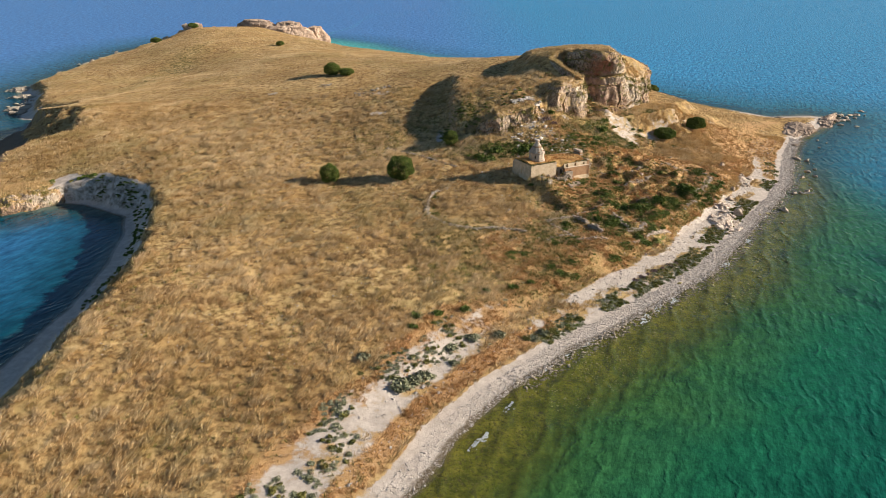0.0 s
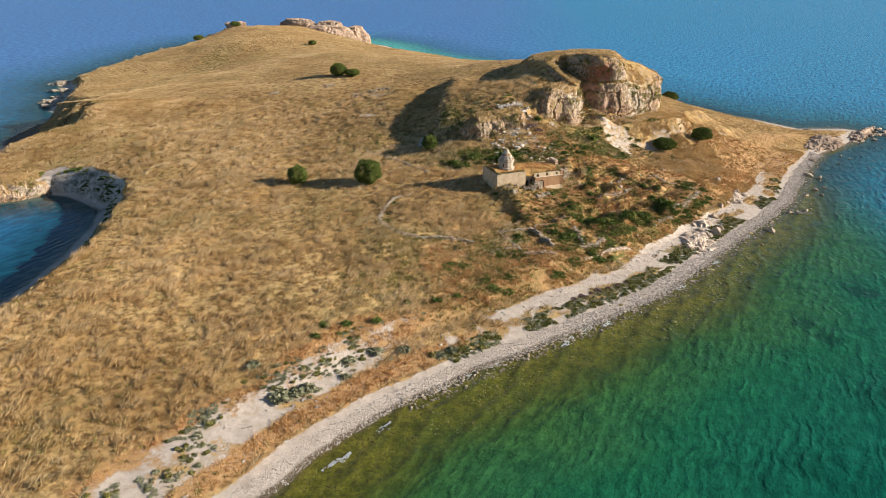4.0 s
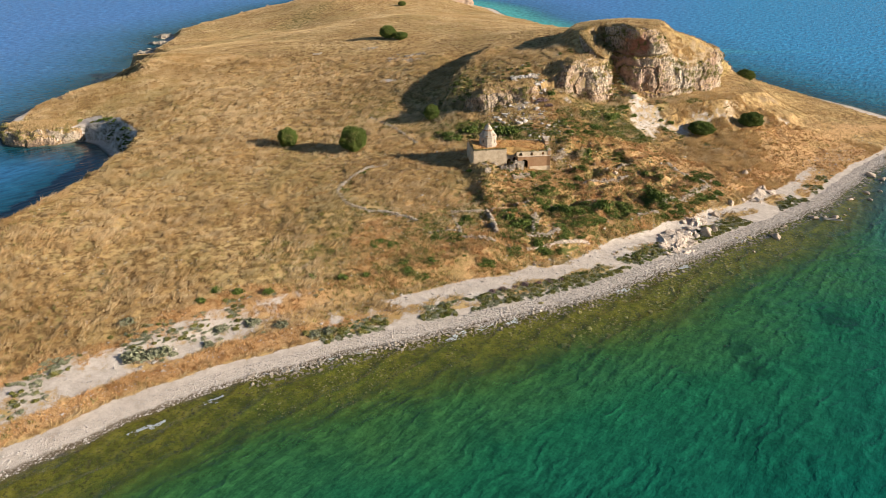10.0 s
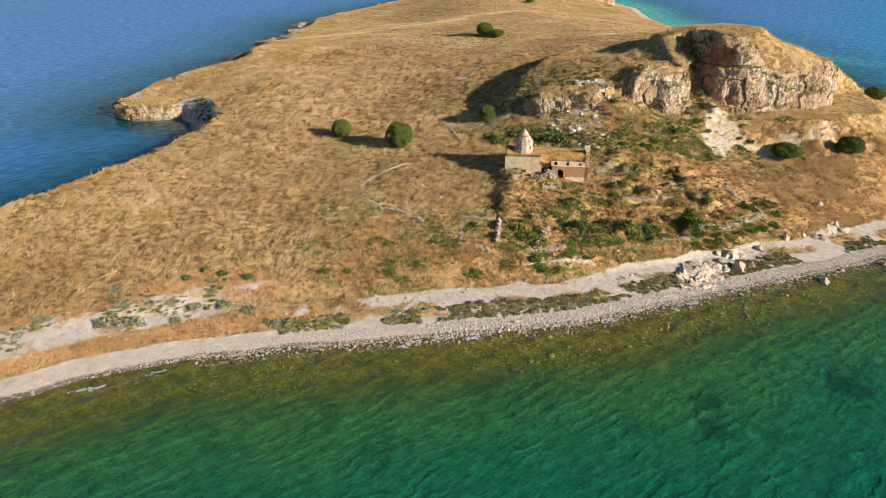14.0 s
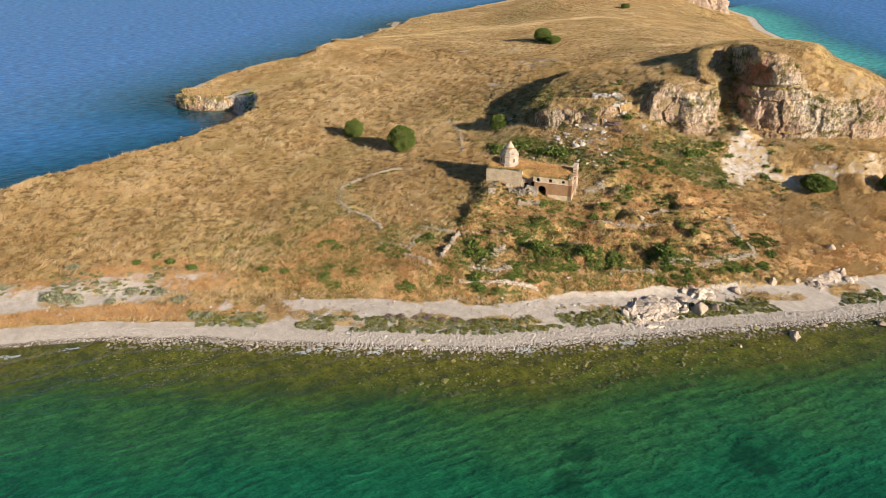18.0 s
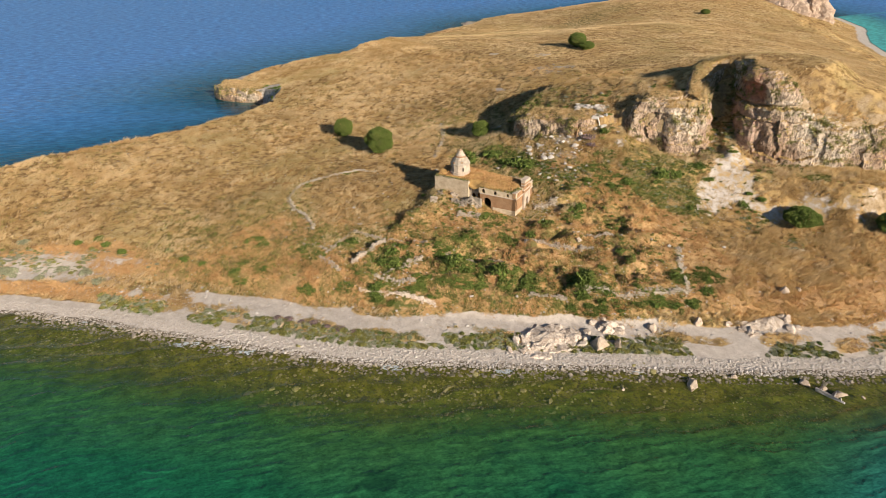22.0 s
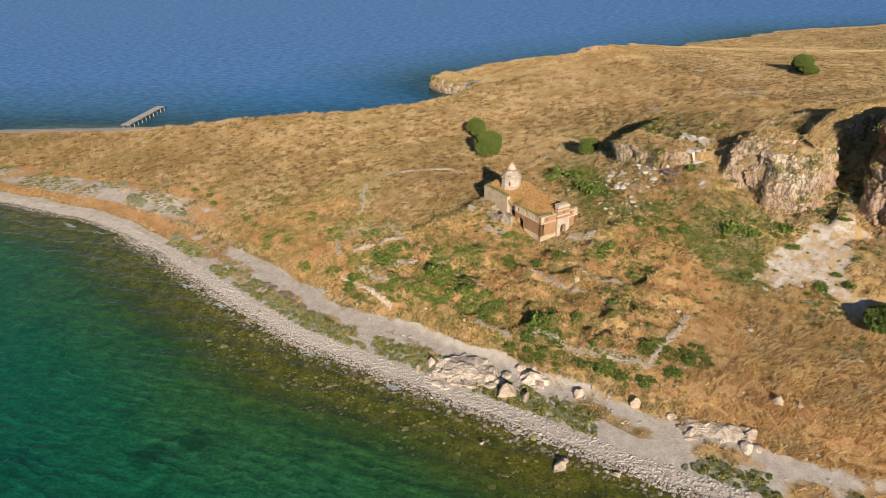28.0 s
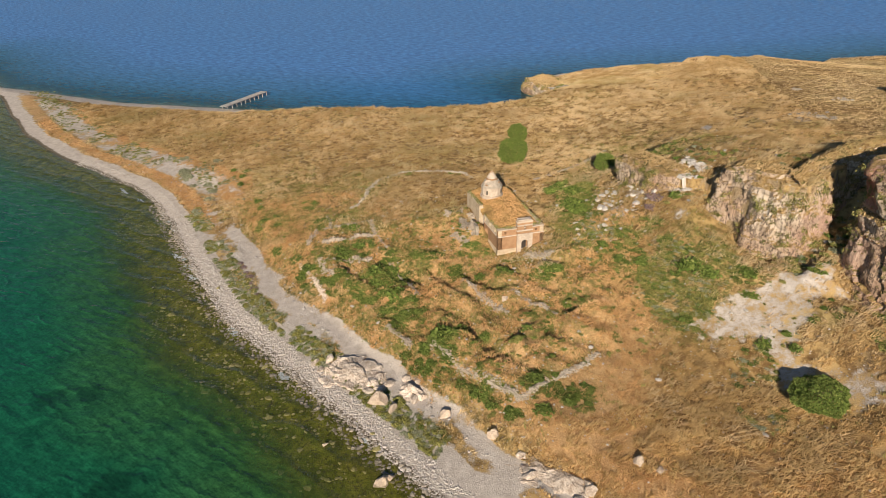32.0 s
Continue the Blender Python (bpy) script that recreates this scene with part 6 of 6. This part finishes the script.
MID_PATCHES = [(31.3, 172.1, 2.9, 2.1, 3.35), (34.5, 181.8, 2.8, 2.0, 3.35), (19.3, 164.1, 3.3, 2.5, 3.35), (50.2, 172.5, 2.9, 1.6, 3.35), (52.0, 176.5, 3.4, 1.9, 3.35),
           (77.9, 213.4, 3.5, 2.6, 3.35), (80.9, 216.8, 3.8, 3.2, 3.35), (86.0, 223.6, 2.9, 1.3, 3.35), (86.2, 216.7, 1.4, 1.3, 3.35), (88.5, 219.8, 1.4, 1.0, 3.35),
           (89.6, 221.2, 1.4, 0.9, 3.35), (90.7, 223.4, 1.8, 1.7, 3.35), (93.5, 225.8, 2.0, 1.6, 3.35), (94.7, 229.3, 1.5, 1.5, 1.8)]
EAST_PATCHES = [(87.9, 215.4, 1.4, 0.8, 3.35), (79.4, 206.0, 1.5, 1.0, 3.35), (81.0, 207.7, 2.3, 0.8, 3.35), (85.9, 212.8, 1.7, 0.7, 3.35), (84.3, 210.7, 1.6, 1.2, 3.35),
           (88.0, 233.0, 3.4, 3.2, 1.8), (90.3, 239.9, 3.6, 2.5, 3.35), (94.4, 235.1, 3.0, 1.1, 3.35), (80.1, 240.4, 1.4, 0.9, 3.35), (76.8, 220.5, 2.4, 2.2, 1.8),
           (78.4, 227.6, 1.4, 1.3, 1.8)]
MORE_PATCHES = [(68.8, 205.8, 4.2, 2.4, 3.35), (62.7, 193.2, 6.0, 2.2, 0.7), (79.8, 215.4, 4.6, 3.6, 0.9), (52.6, 196.8, 3.6, 3.0, 0.8), (60.7, 186.6, 5.5, 2.2, 0.8), (57.0, 231.0, 3.0, 2.6, 0.8),
           (65.1, 238.2, 2.6, 2.2, 0.8), (71.7, 231.6, 4.2, 1.2, 0.8), (90.0, 234.8, 3.6, 2.8, 0.9), (56.0, 222.0, 3.2, 1.6, 0.7), (34.0, 172.0, 3.0, 2.0, 0.6)]
PATCHES = WEST_PATCHES + MID_PATCHES + EAST_PATCHES + MORE_PATCHES
for x0, y0, a, b, turn in PATCHES:
    k = int(36 * a * b / 2.2) + 6
    t, s = vrng.uniform(0, 6.28, k), np.sqrt(vrng.uniform(0, 1, k))
    u, w = a * s * np.cos(t), b * s * np.sin(t)
    c, sn = math.cos(turn), math.sin(turn)
    x, y = x0 + u * c - w * sn, y0 + u * sn + w * c
    part_of = fbm(x / 1.9, y / 1.9, 3, 31)
    fill("green", x, y, part_of > 0.04, 0.3, 0.9)
    fill("olive", x, y, (part_of > -0.14) & (part_of < 0.06), 0.25, 0.6)
x, y = vrng.uniform(24, 100, 5200), vrng.uniform(164, 284, 5200)
z, d = ground(x, y)
cu, cv = 0.886 * (x - 27.5) + 0.463 * (y - 209.6), -0.463 * (x - 27.5) + 0.886 * (y - 209.6)
free = (d > 18) & (x + y > 212) & ~((cu > -1) & (cu < 24) & (cv > -1) & (cv < 12)) & (z < 17.5) & (scree(x, y) < 0.4)
patch = (np.hypot((x - 64) / 36, (y - 210) / 36) < 1) | ((y > 236) & (x > 45) & (x < 80))
g = fbm(x / 10, y / 10, 3, 33)
fill("green", x, y, free & patch & (g > 0.12) & (vrng.uniform(0, 1, 5200) < 0.38), 0.25, 0.75)
fill("olive", x, y, free & patch & (g > 0.0) & (vrng.uniform(0, 1, 5200) < 0.5), 0.2, 0.7)
x, y = vrng.uniform(58, 112, 900), vrng.uniform(256, 300, 900)
g = fbm(x / 4, y / 4, 3, 107)
fill("olive", x, y, (scree(x, y) > 0.2) & (g > 0.08) & (vrng.uniform(0, 1, 900) < 0.5), 0.2, 0.55)
fill("sage", x, y, (scree(x, y) > 0.2) & (g > 0.02) & (vrng.uniform(0, 1, 900) < 0.35), 0.2, 0.5)
fill("green", x, y, (scree(x, y) > 0.05) & (scree(x, y) < 0.35) & (vrng.uniform(0, 1, 900) < 0.4), 0.2, 0.6)
loop = [(-2.7, 203.0), (-4.4, 197.0), (-4.7, 190.1), (-4.2, 186.0), (-0.2, 181.2), (3.5, 179.0), (9.5, 177.9), (14, 178.7), (22, 178), (28, 174), (31, 171)]
for (ax, ay), (bx, by) in zip(loop[:-1], loop[1:]):
    u = vrng.uniform(0, 1, 26)
    x, y = ax + (bx - ax) * u + vrng.normal(0.6, 1.1, 26), ay + (by - ay) * u + vrng.normal(0.6, 1.1, 26)
    fill("olive", x, y, vrng.uniform(0, 1, 26) < 0.6, 0.2, 0.6)
    fill("green", x, y, vrng.uniform(0, 1, 26) < 0.25, 0.2, 0.6)
cu, cv = vrng.uniform(2, 22, 150), vrng.uniform(-5.5, -0.7, 150)
x, y = 27.5 + 0.886 * cu - 0.463 * cv, 209.6 + 0.463 * cu + 0.886 * cv
fill("green", x, y, fbm(x / 2, y / 2, 2, 105) > 0.0, 0.25, 0.7)
fill("olive", x, y, fbm(x / 2, y / 2, 2, 105) < -0.1, 0.25, 0.6)
# the green belt behind the church and the weedy slope below the broken crag
for cx0, cy0, rx0, ry0, k, kinds in ((22, 236, 18, 5, 640, ("green", "green", "olive")), (61, 259, 12, 9, 1250, ("olive", "olive", "green", "sage")), (44, 241, 10, 5, 280, ("olive", "green", "sage")), (52, 250, 9, 6, 380, ("olive", "green")),
                                     (6, 253, 8, 7, 150, ("olive", "green", "green")), (80, 288, 9, 4, 260, ("olive", "olive", "green")), (85, 268, 10, 4, 130, ("olive", "sage", "green")), (64, 273, 3, 7, 60, ("olive", "green")), (74, 281, 4, 4, 40, ("green", "olive"))):
    for kind in kinds:
        n = k // len(kinds)
        t, s = vrng.uniform(0, 6.28, n), np.sqrt(vrng.uniform(0, 1, n))
        x, y = cx0 + rx0 * s * np.cos(t), cy0 + ry0 * s * np.sin(t)
        fill(kind, x, y, (fbm(x / 3, y / 3, 3, 37) > -0.12) & (inside(x, y, FAN) < 1.0), 0.3, 0.95)
for x, y, r in ((-8.0, 109.7, 2.3), (-5.6, 111.6, 2.0), (-3.9, 113.0, 2.0), (2.2, 118.3, 1.3), (6.1, 127.6, 1.8), (11.7, 129.2, 1.6), (1.5, 123.4, 1.5), (19.4, 128.9, 1.5), (21.5, 130.8, 1.4), (-15.7, 117.3, 1.6)):
    shrub(x, y, r, "sage", "grey-green salt scrub on pale sand", 0.9)
MAUVE = [(37.8, 253.2, 2.4), (40.2, 252.0, 1.6), (48.0, 157.3, 0.9), (50.0, 158.9, 1.1), (52.3, 160.9, 0.9), (54.2, 162.6, 1.1), (56.8, 164.4, 0.9), (59.1, 166.2, 1.2), (61.5, 168.0, 0.8)]
shrub(39.8, 257.0, 1.6, "green", "round green shrub beside a mauve bush")
for x, y, r in MAUVE:
    shrub(x, y, r, "mauve", "low mauve-brown bush of dry twigs", 0.8)
line = np.array([p[:2] for p in SOUTH[1:-3]], float)
n = 6400
i = vrng.integers(0, len(line) - 1, n)
e = line[i + 1] - line[i]
l = np.hypot(e[:, 0], e[:, 1])
u = vrng.uniform(0, 1, n)
x0, y0 = line[i, 0] + e[:, 0] * u, line[i, 1] + e[:, 1] * u
off = np.where(x0 > 22, vrng.uniform(4.8, 9.6, n), vrng.uniform(12, 24, n))
x, y = x0 - e[:, 1] / l * off, y0 + e[:, 0] / l * off
g = fbm(x / 9, y / 9, 3, 35)
keep = np.where(x0 > 100, g > 0.12, np.where(x0 > 22, g > -0.22, g > -0.02)) & (np.where(x0 > 22, l * 1.3, l * 1.4) > vrng.uniform(0, 36, n))
kind = vrng.integers(0, 8, n)
fill("sage", x, y, keep & (kind < 4), 0.2, 0.75)
fill("sage", x, y, keep & (kind >= 4) & (x <= 10) & (x > -12), 0.2, 0.6)
fill("sage", x, y, keep & (kind == 4) & (x > 10), 0.3, 0.8)
fill("green", x, y, keep & (kind == 5) & (x > 10), 0.3, 0.7)
fill("olive", x, y, keep & (kind >= 6), 0.3, 0.85)
x, y = vrng.uniform(-40, 22, 2600), vrng.uniform(66, 142, 2600)
d = ground(x, y)[1]
g = fbm(x / 5, y / 5, 3, 121)
fill("sage", x, y, (d > 12.5) & (d < 21) & (south(x, y, d) > 0.5) & (g > 0.06) & (vrng.uniform(0, 1, 2600) < 0.30), 0.3, 1.0)
for k in range(260):
    x, y = srng.choice([(40, 278), (45, 275), (50, 280), (30, 266), (22, 262), (37, 259), (58, 283), (60, 279), (26, 262), (52, 290), (15, 256), (10, 258), (62, 276), (62, 277), (60, 279), (57, 284)])
    masses[srng.choice(["olive", "green", "sage"])].append((x + srng.uniform(-4, 4), y + srng.uniform(-4, 4), srng.uniform(0.4, 1.1)))
line = np.array([p[:2] for p in COVE[4:11]], float)
n = 520
i = vrng.integers(0, len(line) - 1, n)
e = line[i + 1] - line[i]
l = np.hypot(e[:, 0], e[:, 1])
u, off = vrng.uniform(0, 1, n), vrng.uniform(3.0, 8.0, n)
x, y = line[i, 0] + e[:, 0] * u - e[:, 1] / l * off, line[i, 1] + e[:, 1] * u + e[:, 0] / l * off
g = fbm(x / 4, y / 4, 3, 112)
fill("green", x, y, (g > 0.05), 0.4, 1.1)
fill("olive", x, y, (g > -0.1) & (g < 0.05) & (vrng.uniform(0, 1, n) < 0.5), 0.3, 0.8)
shrub_mass("green_shrubs", masses["green"], M_LEAF, "low leafy green weeds in patches among the ruins", 0.6)
shrub_mass("olive_shrubs", masses["olive"], M_OLIVE, "yellow-green weeds among the ruins")
shrub_mass("sage_scrub", masses["sage"], M_SAGE, "grey-green scrub along the shore", 0.5)

# ---- grass and weeds ----
rng = np.random.default_rng(7)


def sown(x0, x1, y0, y1, n, bare=0.35):
    x, y = rng.uniform(x0, x1, n), rng.uniform(y0, y1, n)
    z, d = ground(x, y)
    keep = (d > 6) & (bare_mask(x, y, d) < bare + 0.15 * rng.standard_normal(n))
    keep &= earth_mask(x, y) < 0.6 * rng.uniform(0, 1, n) + 0.2
    q = CHURCH.inverted()
    lx, ly = q[0][0] * x + q[0][1] * y + q[0][3], q[1][0] * x + q[1][1] * y + q[1][3]
    keep &= ~((d < 11) & (x > 24) & (x < 128) & (rng.uniform(0, 1, n) < 0.8 * south(x, y, d)))
    keep &= ~((lx > -.5) & (lx < 23.6) & (ly > -.5) & (ly < 11.2))
    o = orange_mask(x, y, d) * 0.9 + (0.8 - 0.9 * sstep(0.0, 0.25, fbm(x / 7, y / 7, 3, 134))) * near(x, y, 66, 212, 30, 36) - 0.5 * near(x, y, 26, 182, 15, 12) + 0.7 * near(x, y, 46, 243, 16, 9) + 0.6 * near(x, y, 3, 132, 9, 7) + 0.5 * near(x, y, 132, 285, 24, 30) + 0.12 * rng.standard_normal(n)
    return x[keep], y[keep], z[keep], d[keep], o[keep]


x, y, z, d, o = sown(-112, 165, 12, 300, 330000)
thick = 0.40 + 1.0 * fbm(x / 2.6, y / 2.6, 2, 91) + 1.15 * fbm(x / 1.3, y / 1.3, 2, 93) + 0.4 * fbm(x / 11, y / 11, 2, 92)
pick = (o < 0.5) & (rng.uniform(0, 1, len(x)) < 0.22 + 1.0 * thick)
hh = (0.16 + 1.0 * np.clip(thick, 0, 1.1)) * rng.uniform(0.7, 1.2, len(x))
# shade between clumps is in the tone too: thin places darker, thick ones paler
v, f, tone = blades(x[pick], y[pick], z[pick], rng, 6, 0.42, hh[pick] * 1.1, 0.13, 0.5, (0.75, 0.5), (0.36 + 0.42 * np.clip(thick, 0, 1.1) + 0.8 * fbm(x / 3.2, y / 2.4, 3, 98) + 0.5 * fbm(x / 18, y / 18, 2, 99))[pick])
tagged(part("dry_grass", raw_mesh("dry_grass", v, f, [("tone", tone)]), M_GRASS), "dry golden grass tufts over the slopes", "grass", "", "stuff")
pick = (o >= 0.5)
x2, y2, z2, d2, o2 = sown(-25, 118, 98, 262, 120000, 0.5)
more = o2 >= 0.5
xo, yo, zo = (np.concatenate([p[pick], q[more]]) for p, q in ((x, x2), (y, y2), (z, z2)))
dense = rng.uniform(0, 1, len(xo)) < 0.85 - 1.6 * fbm(xo / 5, yo / 5, 4, 97)
xo, yo, zo = xo[dense], yo[dense], zo[dense]
# low weeds get a darker tone, as shaded by the taller clumps
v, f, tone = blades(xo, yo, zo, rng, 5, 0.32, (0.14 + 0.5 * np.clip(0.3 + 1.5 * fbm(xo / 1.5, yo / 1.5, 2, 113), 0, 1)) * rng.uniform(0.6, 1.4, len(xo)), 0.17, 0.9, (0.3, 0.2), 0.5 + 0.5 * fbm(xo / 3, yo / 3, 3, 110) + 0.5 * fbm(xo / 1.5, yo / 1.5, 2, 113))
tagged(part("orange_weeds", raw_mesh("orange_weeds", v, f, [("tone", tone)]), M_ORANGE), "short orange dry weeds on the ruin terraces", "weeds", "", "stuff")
pick = (rng.uniform(0, 1, len(x)) < 0.8 * green_mask(x, y, d) * sstep(-0.25, 0.15, fbm(x / 6, y / 6, 3, 96)) + 0.05 * (fbm(x / 16, y / 16, 3, 95) > 0.12))
v, f, tone = blades(x[pick], y[pick], z[pick], rng, 7, 0.5, 0.5 * rng.uniform(0.6, 1.3, pick.sum()), 0.16, 0.5, (-0.1, 0.0))
tagged(part("green_weeds", raw_mesh("green_weeds", v, f, [("tone", tone)]), M_OLIVE), "yellow-green weeds between dry grass", "weeds", "", "stuff")
x, y, z, d, o = sown(76, 150, 230, 304, 36000)
tuft = fbm(x / 2.6, y / 2.6, 3, 103)
keep = (o < 0.95) & (tuft > -0.16) & (x + 0.35 * y > 178) & (scree(x, y) < 0.2)
x, y, z, tuft = x[keep], y[keep], z[keep], tuft[keep]
# tone follows the tufts, so their shaded gaps are coloured darker
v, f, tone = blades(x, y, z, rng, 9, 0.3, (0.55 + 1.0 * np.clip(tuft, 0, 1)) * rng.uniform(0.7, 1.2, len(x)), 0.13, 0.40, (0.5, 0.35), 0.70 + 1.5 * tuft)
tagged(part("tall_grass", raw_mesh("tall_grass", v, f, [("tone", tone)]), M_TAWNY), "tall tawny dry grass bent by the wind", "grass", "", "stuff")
x, y = rng.uniform(-80, 130, 5200), rng.uniform(110, 300, 5200)
z, d = ground(x, y)
keep = d > 18
size = 0.11 * rng.uniform(0.5, 1.6, len(x))
v, f = scatter_stones(x[keep], y[keep], z[keep] + 0.12, size[keep], rng)
tagged(part("field_stones", raw_mesh("field_stones", v, f), M_STONE), "small white stones lying in the grass", "stones", "", "stuff")
x, y, z, d, o = sown(-262, 150, 300, 660, 210000)
v, f, tone = blades(x, y, z, rng, 3, 0.6, 0.2 + 0.3 * rng.uniform(0, 1, len(x)), 0.2, 0.6, (0.6, 0.4), 0.76 + 0.6 * fbm(x / 5, y / 4, 3, 98) + 0.5 * fbm(x / 20, y / 20, 2, 99))
tagged(part("far_grass", raw_mesh("far_grass", v, f, [("tone", tone)]), M_GRASS), "dry golden grass on the far hill", "grass", "", "stuff")
x, y, z, d, o = sown(-200, -112, 195, 300, 46000)
v, f, tone = blades(x, y, z, rng, 4, 0.5, 0.3 + 0.5 * rng.uniform(0, 1, len(x)), 0.16, 0.38, (0.4, 0.25), 0.58 + 0.9 * fbm(x / 4, y / 3, 3, 98) + 0.5 * fbm(x / 20, y / 20, 2, 99))
tagged(part("cliff_grass", raw_mesh("cliff_grass", v, f, [("tone", tone)]), M_GRASS), "dry golden grass above the cove cliffs", "grass", "", "stuff")


# ---- pebbles ----
def along_south(n, lo, hi, first, last):
    line = np.array([p[:2] for p in SOUTH[first:last]], float)
    seg = np.hypot(*np.diff(line, axis=0).T)
    cum = np.concatenate([[0], np.cumsum(seg)])
    s = rng.uniform(0, cum[-1], n)
    i = np.clip(np.searchsorted(cum, s) - 1, 0, len(seg) - 1)
    u = (s - cum[i]) / seg[i]
    t = (line[i + 1] - line[i]) / seg[i][:, None]
    p = line[i] + (line[i + 1] - line[i]) * u[:, None]
    off = rng.uniform(lo, hi, n)
    return p[:, 0] - t[:, 1] * off, p[:, 1] + t[:, 0] * off, off


x, y, off = along_south(52000, -1.5, 6.5, 5, 18)
z, d = ground(x, y)
size = 0.088 * np.exp(0.56 * rng.standard_normal(len(x))).clip(0.45, 3.2) * np.where(x > 45, 1.0, 0.72)
keep = (d > -0.4) & (d < 4.4 + 0.8 * fbm(x / 4, y / 4, 2, 109)) & (rng.uniform(0, 1, len(x)) < np.where(x > 5, 1.0, 0.55))
v, f = scatter_stones(x[keep], y[keep], z[keep] + size[keep] * 0.25, size[keep], rng, 0.75)
tagged(part("beach_pebbles", raw_mesh("beach_pebbles", v, f), M_COBBLE), "pale grey and white beach cobbles", "pebbles", "", "stuff")
x, y, off = along_south(2600, -3.0, 0.6, 8, 18)
z, d = ground(x, y)
size = 0.2 * np.exp(0.45 * rng.standard_normal(len(x))).clip(0.5, 2.4)
v, f = scatter_stones(x, y, z + size * 0.2, size, rng)
tagged(part("wet_stones", raw_mesh("wet_stones", v, f), M_WALLSTONE), "wet grey stones at the edge of the lake", "stones", "", "stuff")
x, y, off = along_south(5000, 8.0, 17.0, 6, 18)
z, d = ground(x, y)
size = np.where(rng.uniform(0, 1, len(x)) < 0.04, 0.3, 0.1) * rng.uniform(0.5, 1.3, len(x))
v, f = scatter_stones(x, y, z + size * 0.2, size, rng)
tagged(part("path_pebbles", raw_mesh("path_pebbles", v, f), M_COBBLE), "small pale pebbles on the shore path", "pebbles", "", "stuff")
x, y, off = along_south(4200, -22.0, -0.5, 8, 18)
keep = fbm(x / 9, y / 9, 3, 101) + 0.012 * (off + 10) > 0.17
size = 0.14 * rng.uniform(0.5, 1.8, len(x))
heap = [(73.7, 150.2, 5), (79.0, 153.4, 4), (85.8, 167.3, 4), (91.2, 177.6, 4), (69.0, 150.5, 4), (98.0, 188.0, 4), (108.0, 203.0, 5)]
for cx, cy, r in heap:
    x, y, keep = np.append(x, cx + r * rng.standard_normal(70)), np.append(y, cy + r * rng.standard_normal(70)), np.append(keep, np.ones(70, bool))
    size = np.append(size, 0.24 * np.exp(0.45 * rng.standard_normal(70)))
x, y, size = x[keep], y[keep], size[keep]
z, d = ground(x, y)
v, f = scatter_stones(x, y, np.where(d < -6, np.maximum(z, -0.9), z) + size * 0.2, size, rng, 0.5)
tagged(part("submerged_stones", raw_mesh("submerged_stones", v, f), M_WEEDSTONE), "olive-brown weedy stones in the shallow water", "stones", "", "stuff")
x, y = rng.uniform(10, 100, 9000), rng.uniform(168, 285, 9000)
z, d = ground(x, y)
chance = 0.12 + 0.9 * np.maximum.reduce([near(x, y, 42, 243, 9, 6), near(x, y, 30, 242, 8, 5), near(x, y, 50, 226, 8, 6), 0.5 * near(x, y, 45, 183, 14, 10), 0.5 * scree(x, y), 0.4 * near(x, y, 84, 226, 14, 14)])
keep = (d > 9) & (rng.uniform(0, 1, len(x)) < chance)
size = np.where(rng.uniform(0, 1, len(x)) < 0.05, 0.42, 0.16) * rng.uniform(0.5, 1.4, len(x))
v, f = scatter_stones(x[keep], y[keep], z[keep] + size[keep] * 0.25, size[keep], rng)
tagged(part("loose_stones", raw_mesh("loose_stones", v, f), M_STONE), "loose pale stones scattered over the ruins", "stones", "", "stuff")

# ---- foam of the small waves ----
SWASH = [(51.0, 143.4, 3.2), (46.2, 138.3, 4.6), (25.7, 123.2, 3.6), (21.6, 118.6, 4.2), (6.8, 95.3, 4.4), (95.5, 198.0, 4.8), (102.5, 206.0, 3.6), (88.0, 184.6, 3.2), (55.6, 147.3, 2.6), (75.8, 168.3, 3.0), (13.0, 105.0, 2.6), (31.0, 127.5, 2.4)]
for k, (x, y, l) in enumerate(SWASH):
    x, y, l = x - 0.7, y + 0.8, 0.7 * l
    frng = np.random.default_rng(300 + k)
    n = int(520 * l)
    t, s = frng.uniform(-1, 1, n), frng.beta(1.0, 1.5, n)
    px = t * l
    py = 0.5 - s * 1.9 * np.sqrt(1 - t * t) + 0.4 * vnoise(px * 0.7, s * 0 + k, 7)
    keep = vnoise(px * 1.6, py * 2.6, k + 70) > -0.35 + 0.95 * s
    px, py = px[keep], py[keep]
    v, f = scatter_stones(px, py, np.full(len(px), 0.01), frng.uniform(0.03, 0.085, len(px)), frng, 0.2)
    ob = part("wave_foam", raw_mesh("wave_foam", v, f), M_FOAM)
    ob.matrix_world = Matrix.Translation((x, y, 0.0)) @ Matrix.Rotation(radians(57 + frng.uniform(-6, 6)), 4, "Z")
    tagged(ob, "thin white foam on a breaking ripple", "foam", "foam along the shore", "stuff")
